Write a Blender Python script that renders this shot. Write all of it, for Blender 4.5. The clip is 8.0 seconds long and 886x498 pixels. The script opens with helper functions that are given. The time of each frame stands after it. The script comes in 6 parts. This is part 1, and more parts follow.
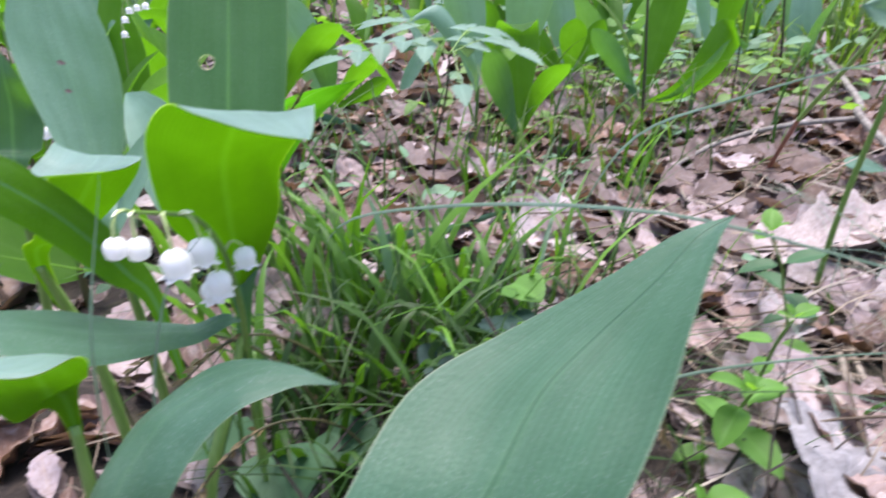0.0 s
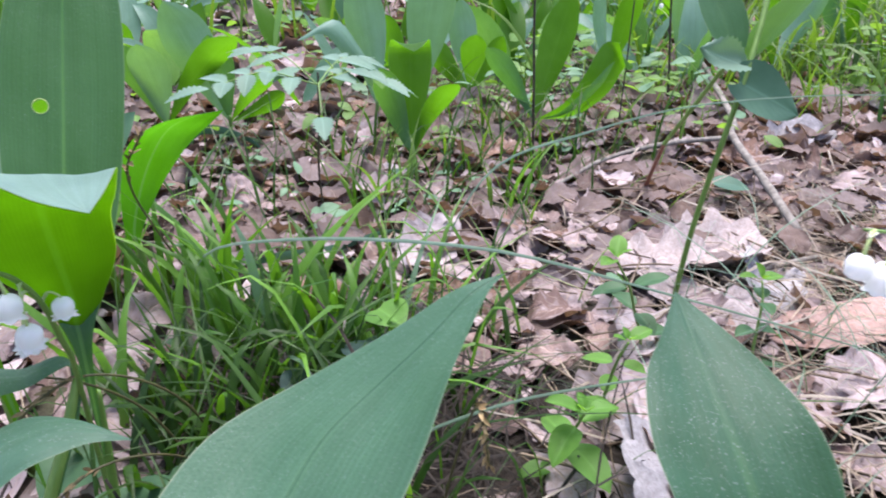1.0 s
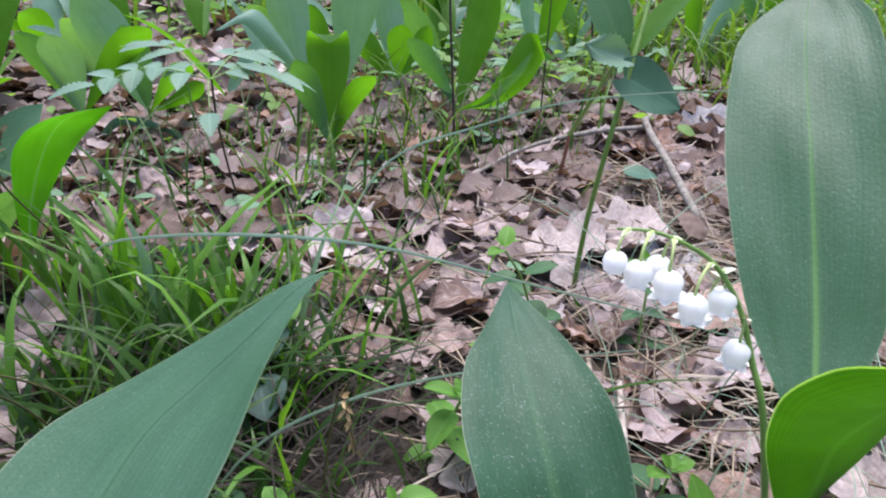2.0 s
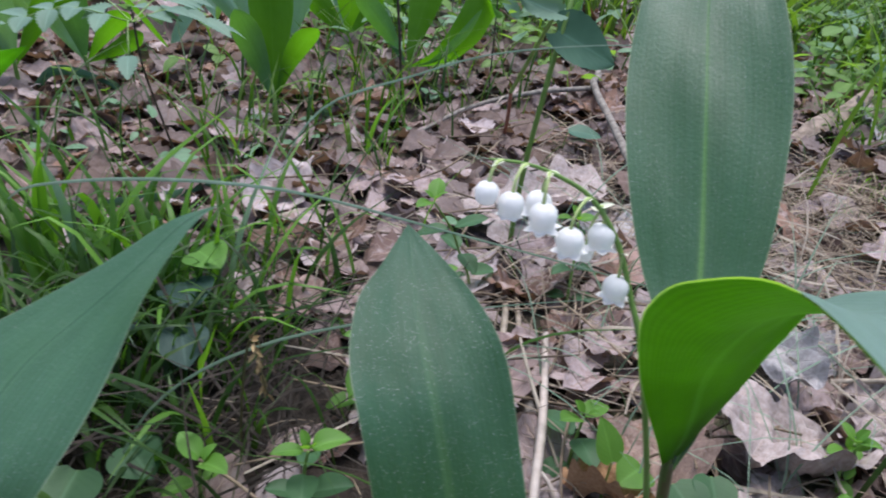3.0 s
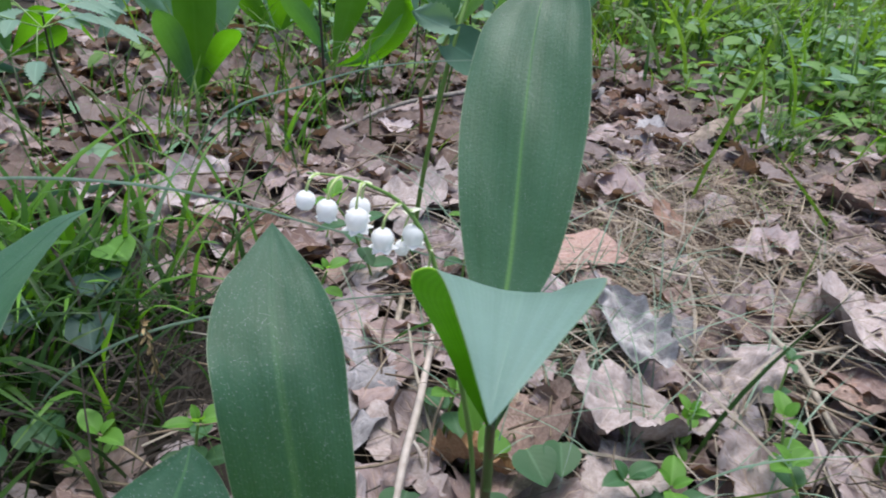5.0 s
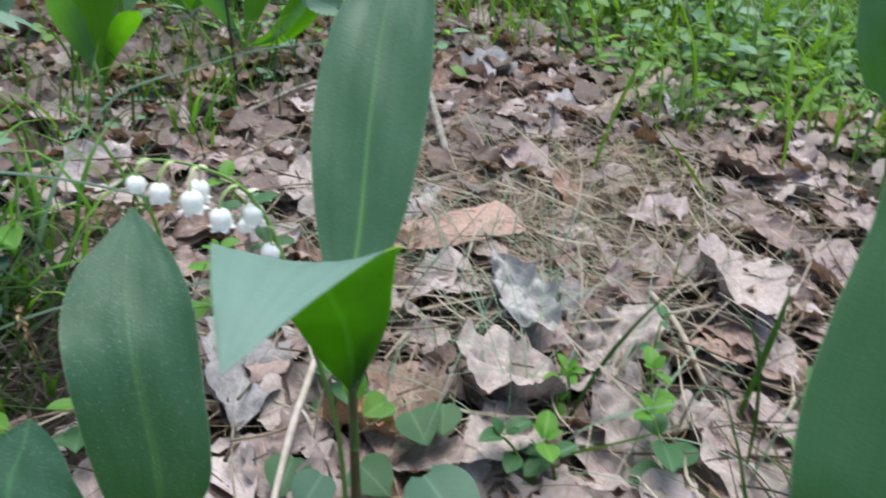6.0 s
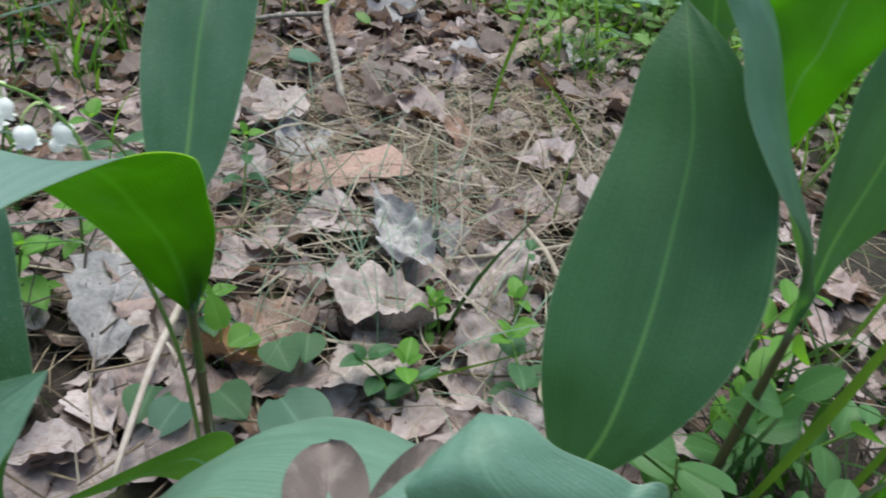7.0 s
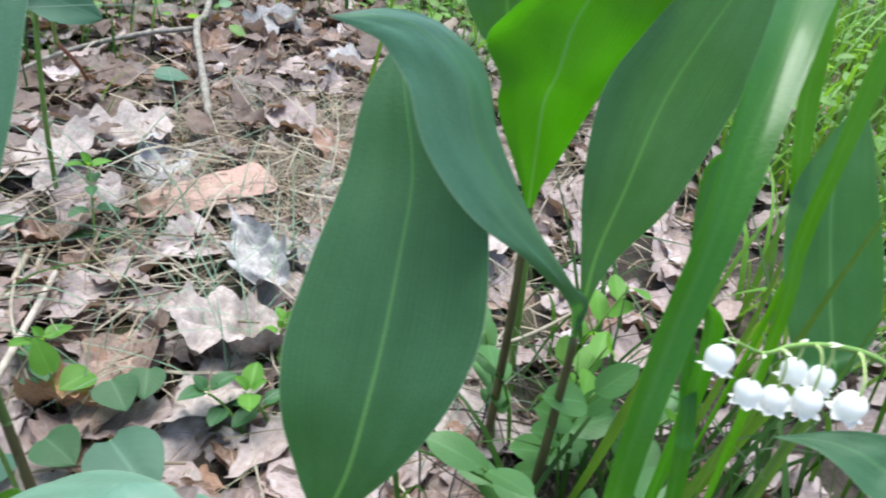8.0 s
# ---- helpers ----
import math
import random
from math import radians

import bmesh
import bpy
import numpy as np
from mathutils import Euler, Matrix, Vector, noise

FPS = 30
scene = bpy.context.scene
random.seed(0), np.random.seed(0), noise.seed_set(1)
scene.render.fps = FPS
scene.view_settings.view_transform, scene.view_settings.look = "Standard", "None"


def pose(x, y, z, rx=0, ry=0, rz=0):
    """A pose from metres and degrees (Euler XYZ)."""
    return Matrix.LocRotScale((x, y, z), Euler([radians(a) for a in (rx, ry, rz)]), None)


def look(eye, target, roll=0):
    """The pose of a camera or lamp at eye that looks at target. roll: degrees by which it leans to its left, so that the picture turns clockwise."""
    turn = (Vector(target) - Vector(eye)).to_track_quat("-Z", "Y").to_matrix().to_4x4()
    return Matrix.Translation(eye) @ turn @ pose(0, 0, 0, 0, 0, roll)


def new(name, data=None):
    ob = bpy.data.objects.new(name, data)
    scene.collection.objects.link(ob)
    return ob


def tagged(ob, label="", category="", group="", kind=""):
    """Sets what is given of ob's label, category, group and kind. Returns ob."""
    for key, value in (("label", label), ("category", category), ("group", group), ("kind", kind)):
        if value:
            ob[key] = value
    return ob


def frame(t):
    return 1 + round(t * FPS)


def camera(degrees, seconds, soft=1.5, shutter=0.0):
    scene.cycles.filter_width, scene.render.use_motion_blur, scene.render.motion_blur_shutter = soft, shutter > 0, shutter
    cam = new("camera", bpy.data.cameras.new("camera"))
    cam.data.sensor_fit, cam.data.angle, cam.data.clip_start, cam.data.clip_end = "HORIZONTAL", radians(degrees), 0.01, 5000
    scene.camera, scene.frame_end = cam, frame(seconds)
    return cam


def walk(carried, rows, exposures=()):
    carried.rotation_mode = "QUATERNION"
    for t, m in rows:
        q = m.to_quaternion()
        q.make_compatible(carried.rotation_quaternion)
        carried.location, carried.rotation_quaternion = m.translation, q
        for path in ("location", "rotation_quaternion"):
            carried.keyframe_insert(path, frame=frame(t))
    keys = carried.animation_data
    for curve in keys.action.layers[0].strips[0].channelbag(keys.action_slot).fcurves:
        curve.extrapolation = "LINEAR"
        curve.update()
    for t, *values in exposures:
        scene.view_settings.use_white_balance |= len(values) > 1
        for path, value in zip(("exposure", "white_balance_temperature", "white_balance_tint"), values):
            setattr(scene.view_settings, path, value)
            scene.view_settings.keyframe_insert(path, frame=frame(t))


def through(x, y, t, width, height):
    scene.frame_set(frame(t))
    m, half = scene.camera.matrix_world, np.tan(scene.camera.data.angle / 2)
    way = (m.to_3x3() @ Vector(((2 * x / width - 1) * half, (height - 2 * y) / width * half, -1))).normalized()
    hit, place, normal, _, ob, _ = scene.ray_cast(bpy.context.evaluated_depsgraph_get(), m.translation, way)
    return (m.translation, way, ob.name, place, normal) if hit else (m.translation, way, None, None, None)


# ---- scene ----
cam = camera(65.1, 8.0, soft=1.9, shutter=0.45)
# seconds, place in metres, turn in degrees
PATH = [
    (0, 0, 0, 0.2432, 63.73, 1.16, 1.91),
    (0.5, 0.0222, -0.0004, 0.2581, 64.72, -1.31, -1.28),
    (1, 0.0357, -0.0058, 0.2624, 63.68, -1.03, -3.37),
    (1.5, 0.0552, -0.0105, 0.2694, 63.04, -1.6, -5.29),
    (1.7, 0.0636, -0.0141, 0.2713, 63.05, -1.84, -5.99),
    (2.8, 0.0822, -0.0215, 0.2663, 60.24, -2.96, -9.07),
    (3, 0.0903, -0.024, 0.2649, 59.95, -3.84, -9.27),
    (3.5, 0.0995, -0.0233, 0.2641, 60.4, -4.65, -9.99),
    (4, 0.1007, -0.0284, 0.2674, 59.87, -4.43, -10.27),
    (4.5, 0.1096, -0.0437, 0.2802, 59.38, -4.58, -11.33),
    (4.7, 0.1133, -0.052, 0.2835, 59.45, -4.99, -11.84),
    (5.8, 0.1371, -0.0815, 0.2983, 59.25, -7.29, -15.66),
    (6, 0.1479, -0.0862, 0.2997, 58.16, -6.31, -17.33),
    (6.5, 0.17, -0.1056, 0.3002, 56.91, -7.69, -19.49),
    (7, 0.1845, -0.1179, 0.2989, 55.41, -8.26, -21.69),
    (7.5, 0.2135, -0.1294, 0.3095, 56.1, -6.41, -25.94),
    (8, 0.2373, -0.1385, 0.319, 55.91, -7.38, -28.23),
]
# the film's camera darkens its picture as the white bells come near, and brightens it again
EXPOSURE = [(0, 1.97, 6500, 23), (1.5, 1.9, 6500, 21), (3.0, 1.24, 6400, 17), (3.5, 1.26, 6400, 17), (4.0, 1.05, 6500, 15), (4.5, 1.17, 6500, 15), (6.0, 1.42, 6600, 7), (7.0, 1.22, 6700, 4), (7.5, 1.4, 6600, 4), (8.0, 1.86, 6500, 5)]
walk(cam, [(t, pose(*p)) for t, *p in PATH], EXPOSURE)

# ---- light ----
world = bpy.data.worlds.new("world")
scene.world = world
world.use_nodes = True
wn, wl = world.node_tree.nodes, world.node_tree.links
sky = wn.new("ShaderNodeTexSky")
sky.sky_type, sky.sun_disc = "NISHITA", False
sky.sun_elevation, sky.sun_rotation = radians(76), radians(23)
sky.air_density, sky.dust_density, sky.ozone_density = 1.0, 2.5, 1.5
wl.new(sky.outputs[0], wn["Background"].inputs[0])
wn["Background"].inputs[1].default_value = 0.1
sun = new("sun", bpy.data.lights.new("sun", "SUN"))
sun.data.energy, sun.data.angle, sun.data.color = 1.75, radians(40), (0.95, 1.0, 0.965)
sun.matrix_world = look((0.45, 1.05, 3.0), (0.2, 0.3, 0.0))


# ---- materials ----
class Nodes:
    """A small builder for one node material."""

    def __init__(self, name, rough=0.6):
        self.mat = bpy.data.materials.new(name)
        self.mat.use_nodes = True
        self.tree = self.mat.node_tree
        self.bsdf = self.tree.nodes["Principled BSDF"]
        self.out = self.tree.nodes["Material Output"]
        self.bsdf.inputs["Roughness"].default_value = rough
        self.coord = self.tree.nodes.new("ShaderNodeTexCoord")

    def put(self, socket, value):
        if isinstance(value, bpy.types.NodeSocket):
            self.tree.links.new(value, socket)
        elif value is not None:
            socket.default_value = value

    def noise(self, scale, detail=4.0, space="Object", rough=0.6, stretch=None):
        n = self.tree.nodes.new("ShaderNodeTexNoise")
        n.inputs["Scale"].default_value, n.inputs["Detail"].default_value = scale, detail
        n.inputs["Roughness"].default_value = rough
        src = self.coord.outputs[space]
        if stretch:
            m = self.tree.nodes.new("ShaderNodeMapping")
            m.inputs["Scale"].default_value = stretch
            self.put(m.inputs[0], src)
            src = m.outputs[0]
        self.put(n.inputs["Vector"], src)
        return n.outputs["Fac"]

    def voronoi(self, scale, space="Object"):
        n = self.tree.nodes.new("ShaderNodeTexVoronoi")
        n.inputs["Scale"].default_value = scale
        self.put(n.inputs["Vector"], self.coord.outputs[space])
        return n

    def ramp(self, fac, *stops):
        n = self.tree.nodes.new("ShaderNodeValToRGB")
        while len(n.color_ramp.elements) < len(stops):
            n.color_ramp.elements.new(0.5)
        for e, (p, c) in zip(n.color_ramp.elements, stops):
            e.position = p
            e.color = (*c, 1) if isinstance(c, tuple) else (c, c, c, 1)
        self.put(n.inputs[0], fac)
        return n.outputs[0]

    def mix(self, fac, a, b, kind="MIX"):
        n = self.tree.nodes.new("ShaderNodeMix")
        n.data_type, n.blend_type = "RGBA", kind
        self.put(n.inputs[0], fac)
        self.put(n.inputs[6], (*a, 1) if isinstance(a, tuple) else a)
        self.put(n.inputs[7], (*b, 1) if isinstance(b, tuple) else b)
        return n.outputs[2]

    def math(self, op, a, b=0.0, c=0.0):
        n = self.tree.nodes.new("ShaderNodeMath")
        n.operation = op
        for i, v in enumerate((a, b, c)):
            self.put(n.inputs[i], v)
        return n.outputs[0]

    def uv(self):
        n = self.tree.nodes.new("ShaderNodeSeparateXYZ")
        self.put(n.inputs[0], self.coord.outputs["UV"])
        return n.outputs[0], n.outputs[1]

    def random(self, island=False):
        if island:
            return self.tree.nodes.new("ShaderNodeNewGeometry").outputs["Random Per Island"]
        return self.tree.nodes.new("ShaderNodeObjectInfo").outputs["Random"]

    def bump(self, height, strength=0.3, distance=0.001):
        n = self.tree.nodes.new("ShaderNodeBump")
        n.inputs["Strength"].default_value, n.inputs["Distance"].default_value = strength, distance
        self.put(n.inputs["Height"], height)
        self.put(self.bsdf.inputs["Normal"], n.outputs[0])
        return n.outputs[0]

    def color(self, value):
        self.put(self.bsdf.inputs["Base Color"], (*value, 1) if isinstance(value, tuple) else value)

    def translucent(self, colour, share, normal=None):
        t = self.tree.nodes.new("ShaderNodeBsdfTranslucent")
        self.put(t.inputs[0], (*colour, 1) if isinstance(colour, tuple) else colour)
        if normal is not None:
            self.put(t.inputs["Normal"], normal)
        m = self.tree.nodes.new("ShaderNodeMixShader")
        self.put(m.inputs[0], share)
        self.put(m.inputs[1], self.bsdf.outputs[0])
        self.put(m.inputs[2], t.outputs[0])
        self.put(self.out.inputs[0], m.outputs[0])
        return self.mat


def lily_leaf_material(name, deep, light, glow, share=0.42, dust=1.0, line=0.1, fade=None, lines=0.14):
    """A waxy blade: parallel veins, a paler midrib, blotches, pale dust specks; yellow-green where light comes through."""
    n = Nodes(name, 0.42)
    n.bsdf.inputs["Specular IOR Level"].default_value = 0.3
    u, v = n.uv()
    off = n.math("ABSOLUTE", n.math("SUBTRACT", u, 0.5))
    vein = n.math("SINE", n.math("MULTIPLY", n.math("ADD", u, n.math("MULTIPLY", n.noise(22.0, 3.0), 0.05)), 190.0))
    vein = n.math("MULTIPLY_ADD", vein, 0.5, 0.5)
    blotch = n.noise(38.0, 5.0)
    tone = n.mix(n.ramp(blotch, (0.3, 0.0), (0.72, 1.0)), deep, light)
    tone = n.mix(n.math("MULTIPLY", vein, 0.2), tone, tuple(c * 0.62 for c in deep))
    streak = n.noise(1.0, 3.0, "UV", 0.6, (60.0, 2.2, 1.0))
    tone = n.mix(n.ramp(streak, (0.5, 0.0), (0.8, 0.3)), tone, tuple(min(1, c * 1.5 + 0.01) for c in light))
    band = n.noise(1.0, 3.0, "UV", 0.55, (9.0, 0.7, 1.0))
    tone = n.mix(n.ramp(band, (0.42, 0.0), (0.62, 0.28)), tone, tuple(c * 0.62 for c in deep))
    rib = n.ramp(off, (0.004, line), (0.03, 0.0))
    tone = n.mix(n.math("MULTIPLY", rib, n.ramp(v, (0.25, 1.0), (0.72, 0.1))), tone, (0.16, 0.30, 0.09))
    edge = n.ramp(off, (0.494, 0.0), (0.4985, 0.8))
    tone = n.mix(edge, tone, (0.34, 0.39, 0.26))
    for scale, low, high, gain in ((1800.0, 0.14, 0.28, 0.8), (640.0, 0.06, 0.12, 0.95)):
        cells = n.voronoi(scale)
        keep = n.math("GREATER_THAN", n.noise(scale * 0.6, 1.0), 0.54)
        speck = n.math("MULTIPLY", n.ramp(cells.outputs["Distance"], (low, 1.0), (high, 0.0)), keep)
        speck = n.math("MULTIPLY", speck, n.ramp(n.noise(30.0, 3.0), (0.36, 0.34 * dust), (0.62, gain * dust)))
        tone = n.mix(speck, tone, (0.52, 0.57, 0.52))
    if fade:
        tone = n.mix(n.ramp(v, (0.3, 0.0), (0.72, 1.0)), tone, fade)
    n.color(tone)
    n.put(n.bsdf.inputs["Roughness"], n.ramp(n.noise(90.0, 3.0), (0.2, 0.38), (0.8, 0.52)))
    height = n.math("ADD", n.math("MULTIPLY", vein, 0.09), n.math("MULTIPLY", rib, -0.6))
    normal = n.bump(n.math("ADD", height, n.math("MULTIPLY", n.noise(800.0, 3.0), 0.9)), 0.4, 0.0005)
    through = n.mix(n.math("MULTIPLY", vein, lines), glow, tuple(c * 0.6 for c in glow))
    through = n.mix(n.ramp(blotch, (0.35, 0.0), (0.7, 0.35)), through, tuple(min(1.0, c * 1.3 + 0.02) for c in glow))
    through = n.mix(rib, through, tuple(min(1.0, c * 1.25 + 0.06) for c in glow))
    return n.translucent(through, share, normal)


def soft_leaf_material(name, a, b, glow, share=0.4, veins=40.0, rough=0.5, island=False):
    n = Nodes(name, rough)
    n.bsdf.inputs["Specular IOR Level"].default_value = 0.25
    u, v = n.uv()
    tone = n.mix(n.ramp(n.noise(60.0, 4.0), (0.3, 0.0), (0.7, 1.0)), a, b)
    tone = n.mix(n.ramp(n.random(island), (0.0, 0.0), (1.0, 0.4)), tone, tuple(min(1, c * 1.35 + 0.015) for c in b))
    off = n.math("ABSOLUTE", n.math("SUBTRACT", u, 0.5))
    side = n.math("SINE", n.math("MULTIPLY", n.math("SUBTRACT", v, n.math("MULTIPLY", off, 0.8)), veins))
    tone = n.mix(n.ramp(side, (0.75, 0.0), (1.0, 0.035)), tone, tuple(min(1, c * 1.6 + 0.02) for c in b))
    tone = n.mix(n.ramp(off, (0.01, 0.5), (0.04, 0.0)), tone, tuple(min(1, c * 1.7 + 0.02) for c in b))
    n.color(tone)
    normal = n.bump(n.math("ADD", n.math("MULTIPLY", side, 0.18), n.noise(240.0, 3.0)), 0.2, 0.0004)
    return n.translucent(glow, share, normal)


def litter_material(name, island=False, old=1.0):
    """Dry oak leaves: greyish pink to tan and brown, a pale midrib, dark blotches and bleached patches."""
    n = Nodes(name, 0.75)
    u, v = n.uv()
    r = n.random(island)
    base = n.ramp(r, (0.0, (0.36, 0.3, 0.295)), (0.2, (0.49, 0.44, 0.44)), (0.38, (0.22, 0.155, 0.135)), (0.55, (0.6, 0.56, 0.565)), (0.7, (0.13, 0.08, 0.065)), (0.82, (0.38, 0.335, 0.335)), (0.92, (0.33, 0.205, 0.14)), (1.0, (0.10, 0.06, 0.045)))
    grain = n.noise(9.0, 7.0, "UV", 0.7)
    tone = n.mix(n.ramp(grain, (0.46, 0.0), (0.7, 0.65)), base, (0.16, 0.09, 0.06))
    tone = n.mix(n.ramp(n.noise(4.0, 5.0, "UV"), (0.52, 0.0), (0.7, 0.65)), tone, (0.55, 0.51, 0.5))
    off = n.math("ABSOLUTE", n.math("SUBTRACT", u, 0.5))
    side = n.math("SINE", n.math("MULTIPLY", n.math("SUBTRACT", v, n.math("MULTIPLY", off, 0.55)), 52.0))
    vein = n.math("MAXIMUM", n.ramp(side, (0.86, 0.0), (1.0, 0.4)), n.ramp(off, (0.008, 0.8), (0.03, 0.0)))
    tone = n.mix(vein, tone, (0.48, 0.38, 0.3))
    tone = n.mix(1.0, tone, (0.925, 0.85, 0.875), "MULTIPLY")
    # Browner for decay, and darkened so the scraps read as shaded gaps.
    if old < 1:
        tone = n.mix(1.0 - old, tone, (0.07, 0.045, 0.035))
    n.color(tone)
    normal = n.bump(n.math("ADD", n.math("MULTIPLY", vein, 1.2), grain), 0.5, 0.0012)
    return n.translucent((0.35, 0.2, 0.1), 0.15, normal)


def plain_material(name, a, b, scale=60.0, rough=0.7, stretch=None, bump=0.3, island=False, spread=0.3):
    n = Nodes(name, rough)
    g = n.noise(scale, 5.0, "Object", 0.65, stretch)
    tone = n.mix(n.ramp(g, (0.32, 0.0), (0.7, 1.0)), a, b)
    tone = n.mix(n.math("MULTIPLY", n.random(island), spread), tone, tuple(c * 0.5 for c in a))
    n.color(tone)
    n.bump(g, bump, 0.001)
    return n.mat


def grass_material(name, a, b, glow, share=0.35, mixed=False, island=True):
    n = Nodes(name, 0.45)
    n.bsdf.inputs["Specular IOR Level"].default_value = 0.3
    r = n.random(island)
    tone = n.mix(r, a, b)
    if mixed:
        tone = n.ramp(r, (0.0, a), (0.62, b), (0.66, (0.11, 0.26, 0.03)), (0.91, (0.14, 0.29, 0.045)), (0.93, (0.10, 0.17, 0.12)), (1.0, (0.16, 0.25, 0.18)))
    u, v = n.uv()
    # Brown blade base, darkened further to stand for shade low in the tuft.
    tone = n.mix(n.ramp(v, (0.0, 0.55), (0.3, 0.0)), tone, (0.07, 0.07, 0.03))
    tone = n.mix(n.ramp(n.noise(80.0, 3.0), (0.5, 0.0), (0.75, 0.4)), tone, tuple(min(1, c * 1.6) for c in b))
    n.color(tone)
    return n.translucent(glow, share)


def petal_material():
    n = Nodes("white_petal", 0.35)
    g = n.noise(160.0, 3.0)
    n.color(n.mix(n.ramp(g, (0.3, 0.0), (0.7, 1.0)), (0.95, 0.94, 0.935), (0.92, 0.91, 0.905)))
    n.bump(n.noise(420.0, 2.0), 0.1, 0.0004)
    return n.translucent((0.97, 0.96, 0.94), 0.45)


def soil_material():
    n = Nodes("forest_soil", 0.95)
    g, c = n.noise(14.0, 8.0), n.noise(120.0, 6.0)
    tone = n.mix(n.ramp(g, (0.3, 0.0), (0.7, 1.0)), (0.012, 0.009, 0.007), (0.032, 0.023, 0.017))
    tone = n.mix(n.ramp(c, (0.5, 0.0), (0.78, 0.8)), tone, (0.075, 0.055, 0.042))
    tone = n.mix(n.ramp(n.noise(7.0, 5.0), (0.52, 0.0), (0.68, 0.6)), tone, (0.075, 0.095, 0.03))
    n.color(tone)
    n.bump(n.math("ADD", c, g), 0.8, 0.006)
    return n.mat


LILY = lily_leaf_material("lily_leaf", (0.031, 0.092, 0.045), (0.054, 0.131, 0.073), (0.10, 0.30, 0.012), 0.34, 0.2)
LILY_DUSTY = lily_leaf_material("dusty_lily_leaf", (0.031, 0.084, 0.054), (0.049, 0.118, 0.083), (0.10, 0.30, 0.012), 0.34, 1.0, 0.3)
# Pale waxy bloom, with sky sheen mixed into the base colour.
LILY_BLOOM_SHEEN = lily_leaf_material("bloom_sheen_lily_leaf", (0.125, 0.24, 0.19), (0.175, 0.305, 0.25), (0.2, 0.45, 0.04), 0.34, 0.8)
LILY_MID = lily_leaf_material("matt_lily_leaf", (0.052, 0.132, 0.083), (0.08, 0.174, 0.116), (0.10, 0.30, 0.015), 0.34, 0.7)
# LILY_DUSTY made paler: its sky sheen is put into the whole colour.
LILY_UPRIGHT = lily_leaf_material("sheen_pale_dusty_lily_leaf", (0.04, 0.1, 0.064), (0.06, 0.136, 0.096), (0.10, 0.30, 0.012), 0.34, 0.8, 0.3)
# Leaf lit from behind: the extra brightness is set in colour and glow.
LILY_LIT = lily_leaf_material("half_lit_lily_leaf", (0.044, 0.125, 0.05), (0.074, 0.175, 0.075), (0.1, 0.33, 0.025), 0.46, 0.2)
LILY_SOFT = lily_leaf_material("soft_green_lily_leaf", (0.048, 0.125, 0.055), (0.08, 0.175, 0.085), (0.12, 0.34, 0.015), 0.34, 0.35)
# Milder version: glaucous tone with some sky reflection put in its colour.
LILY_PALE = lily_leaf_material("glaucous_sheen_lily_leaf", (0.056, 0.135, 0.09), (0.088, 0.18, 0.13), (0.14, 0.36, 0.03), 0.34)
# Pale bluish top side; the sky's reflection is painted into this colour.
LILY_SKY_SHEEN = lily_leaf_material("sky_sheen_lily_leaf", (0.17, 0.275, 0.245), (0.23, 0.35, 0.315), (0.36, 0.66, 0.05), 0.4, 0.6)
STEM = plain_material("green_stem", (0.11, 0.22, 0.035), (0.2, 0.33, 0.075), 180.0, 0.45, (1, 1, 0.15), 0.1)
STEM_BROWN = plain_material("brown_sheath_stem", (0.06, 0.05, 0.02), (0.115, 0.105, 0.036), 160.0, 0.5, (1, 1, 0.15), 0.15)
STEM_OLIVE = plain_material("olive_stem", (0.06, 0.1, 0.02), (0.1, 0.16, 0.035), 170.0, 0.5, (1, 1, 0.15), 0.12)
STEM_RED = plain_material("red_stem", (0.22, 0.06, 0.05), (0.28, 0.13, 0.07), 160.0, 0.5, (1, 1, 0.15), 0.15)
STALK_DARK = plain_material("dark_dry_stalk", (0.03, 0.022, 0.016), (0.075, 0.055, 0.038), 200.0, 0.8)
# Dead stalks coloured near black; the deep shade is in the colour.
DEAD = plain_material("shade_dark_dead_stalk", (0.014, 0.01, 0.008), (0.045, 0.033, 0.024), 200.0, 0.9)
PEDICEL = plain_material("pale_green_pedicel", (0.36, 0.48, 0.14), (0.46, 0.55, 0.24), 160.0, 0.45, None, 0.05)
BRACT = plain_material("whitish_bract", (0.55, 0.58, 0.42), (0.66, 0.67, 0.55), 160.0, 0.5, None, 0.05)
PETAL = petal_material()
SOIL = soil_material()
LITTER = litter_material("dry_oak_leaf")
LITTER_FAR = litter_material("dry_oak_litter", True)
LITTER_OLD_SHADED = litter_material("decayed_shaded_oak_litter", True, 0.3)
BARK = plain_material("grey_twig_bark", (0.10, 0.085, 0.07), (0.30, 0.27, 0.24), 150.0, 0.9, (1, 1, 0.4), 0.7, False, 0.1)
TRUNK = plain_material("dark_trunk_bark", (0.05, 0.04, 0.03), (0.14, 0.11, 0.085), 18.0, 0.95, (1, 1, 0.2), 1.0)
CUT_WOOD = plain_material("broken_wood", (0.45, 0.33, 0.2), (0.6, 0.47, 0.32), 300.0, 0.8)
STRAW = plain_material("dry_straw", (0.26, 0.21, 0.16), (0.42, 0.36, 0.29), 140.0, 0.6, (1, 1, 0.1), 0.3, True, 0.45)
STRAW_PALE = plain_material("bleached_straw", (0.36, 0.295, 0.25), (0.52, 0.445, 0.4), 140.0, 0.6, (1, 1, 0.1), 0.3)
TWIG_BITS = plain_material("brown_twig_bits", (0.10, 0.065, 0.042), (0.34, 0.26, 0.18), 90.0, 0.8, None, 0.3, True, 0.8)
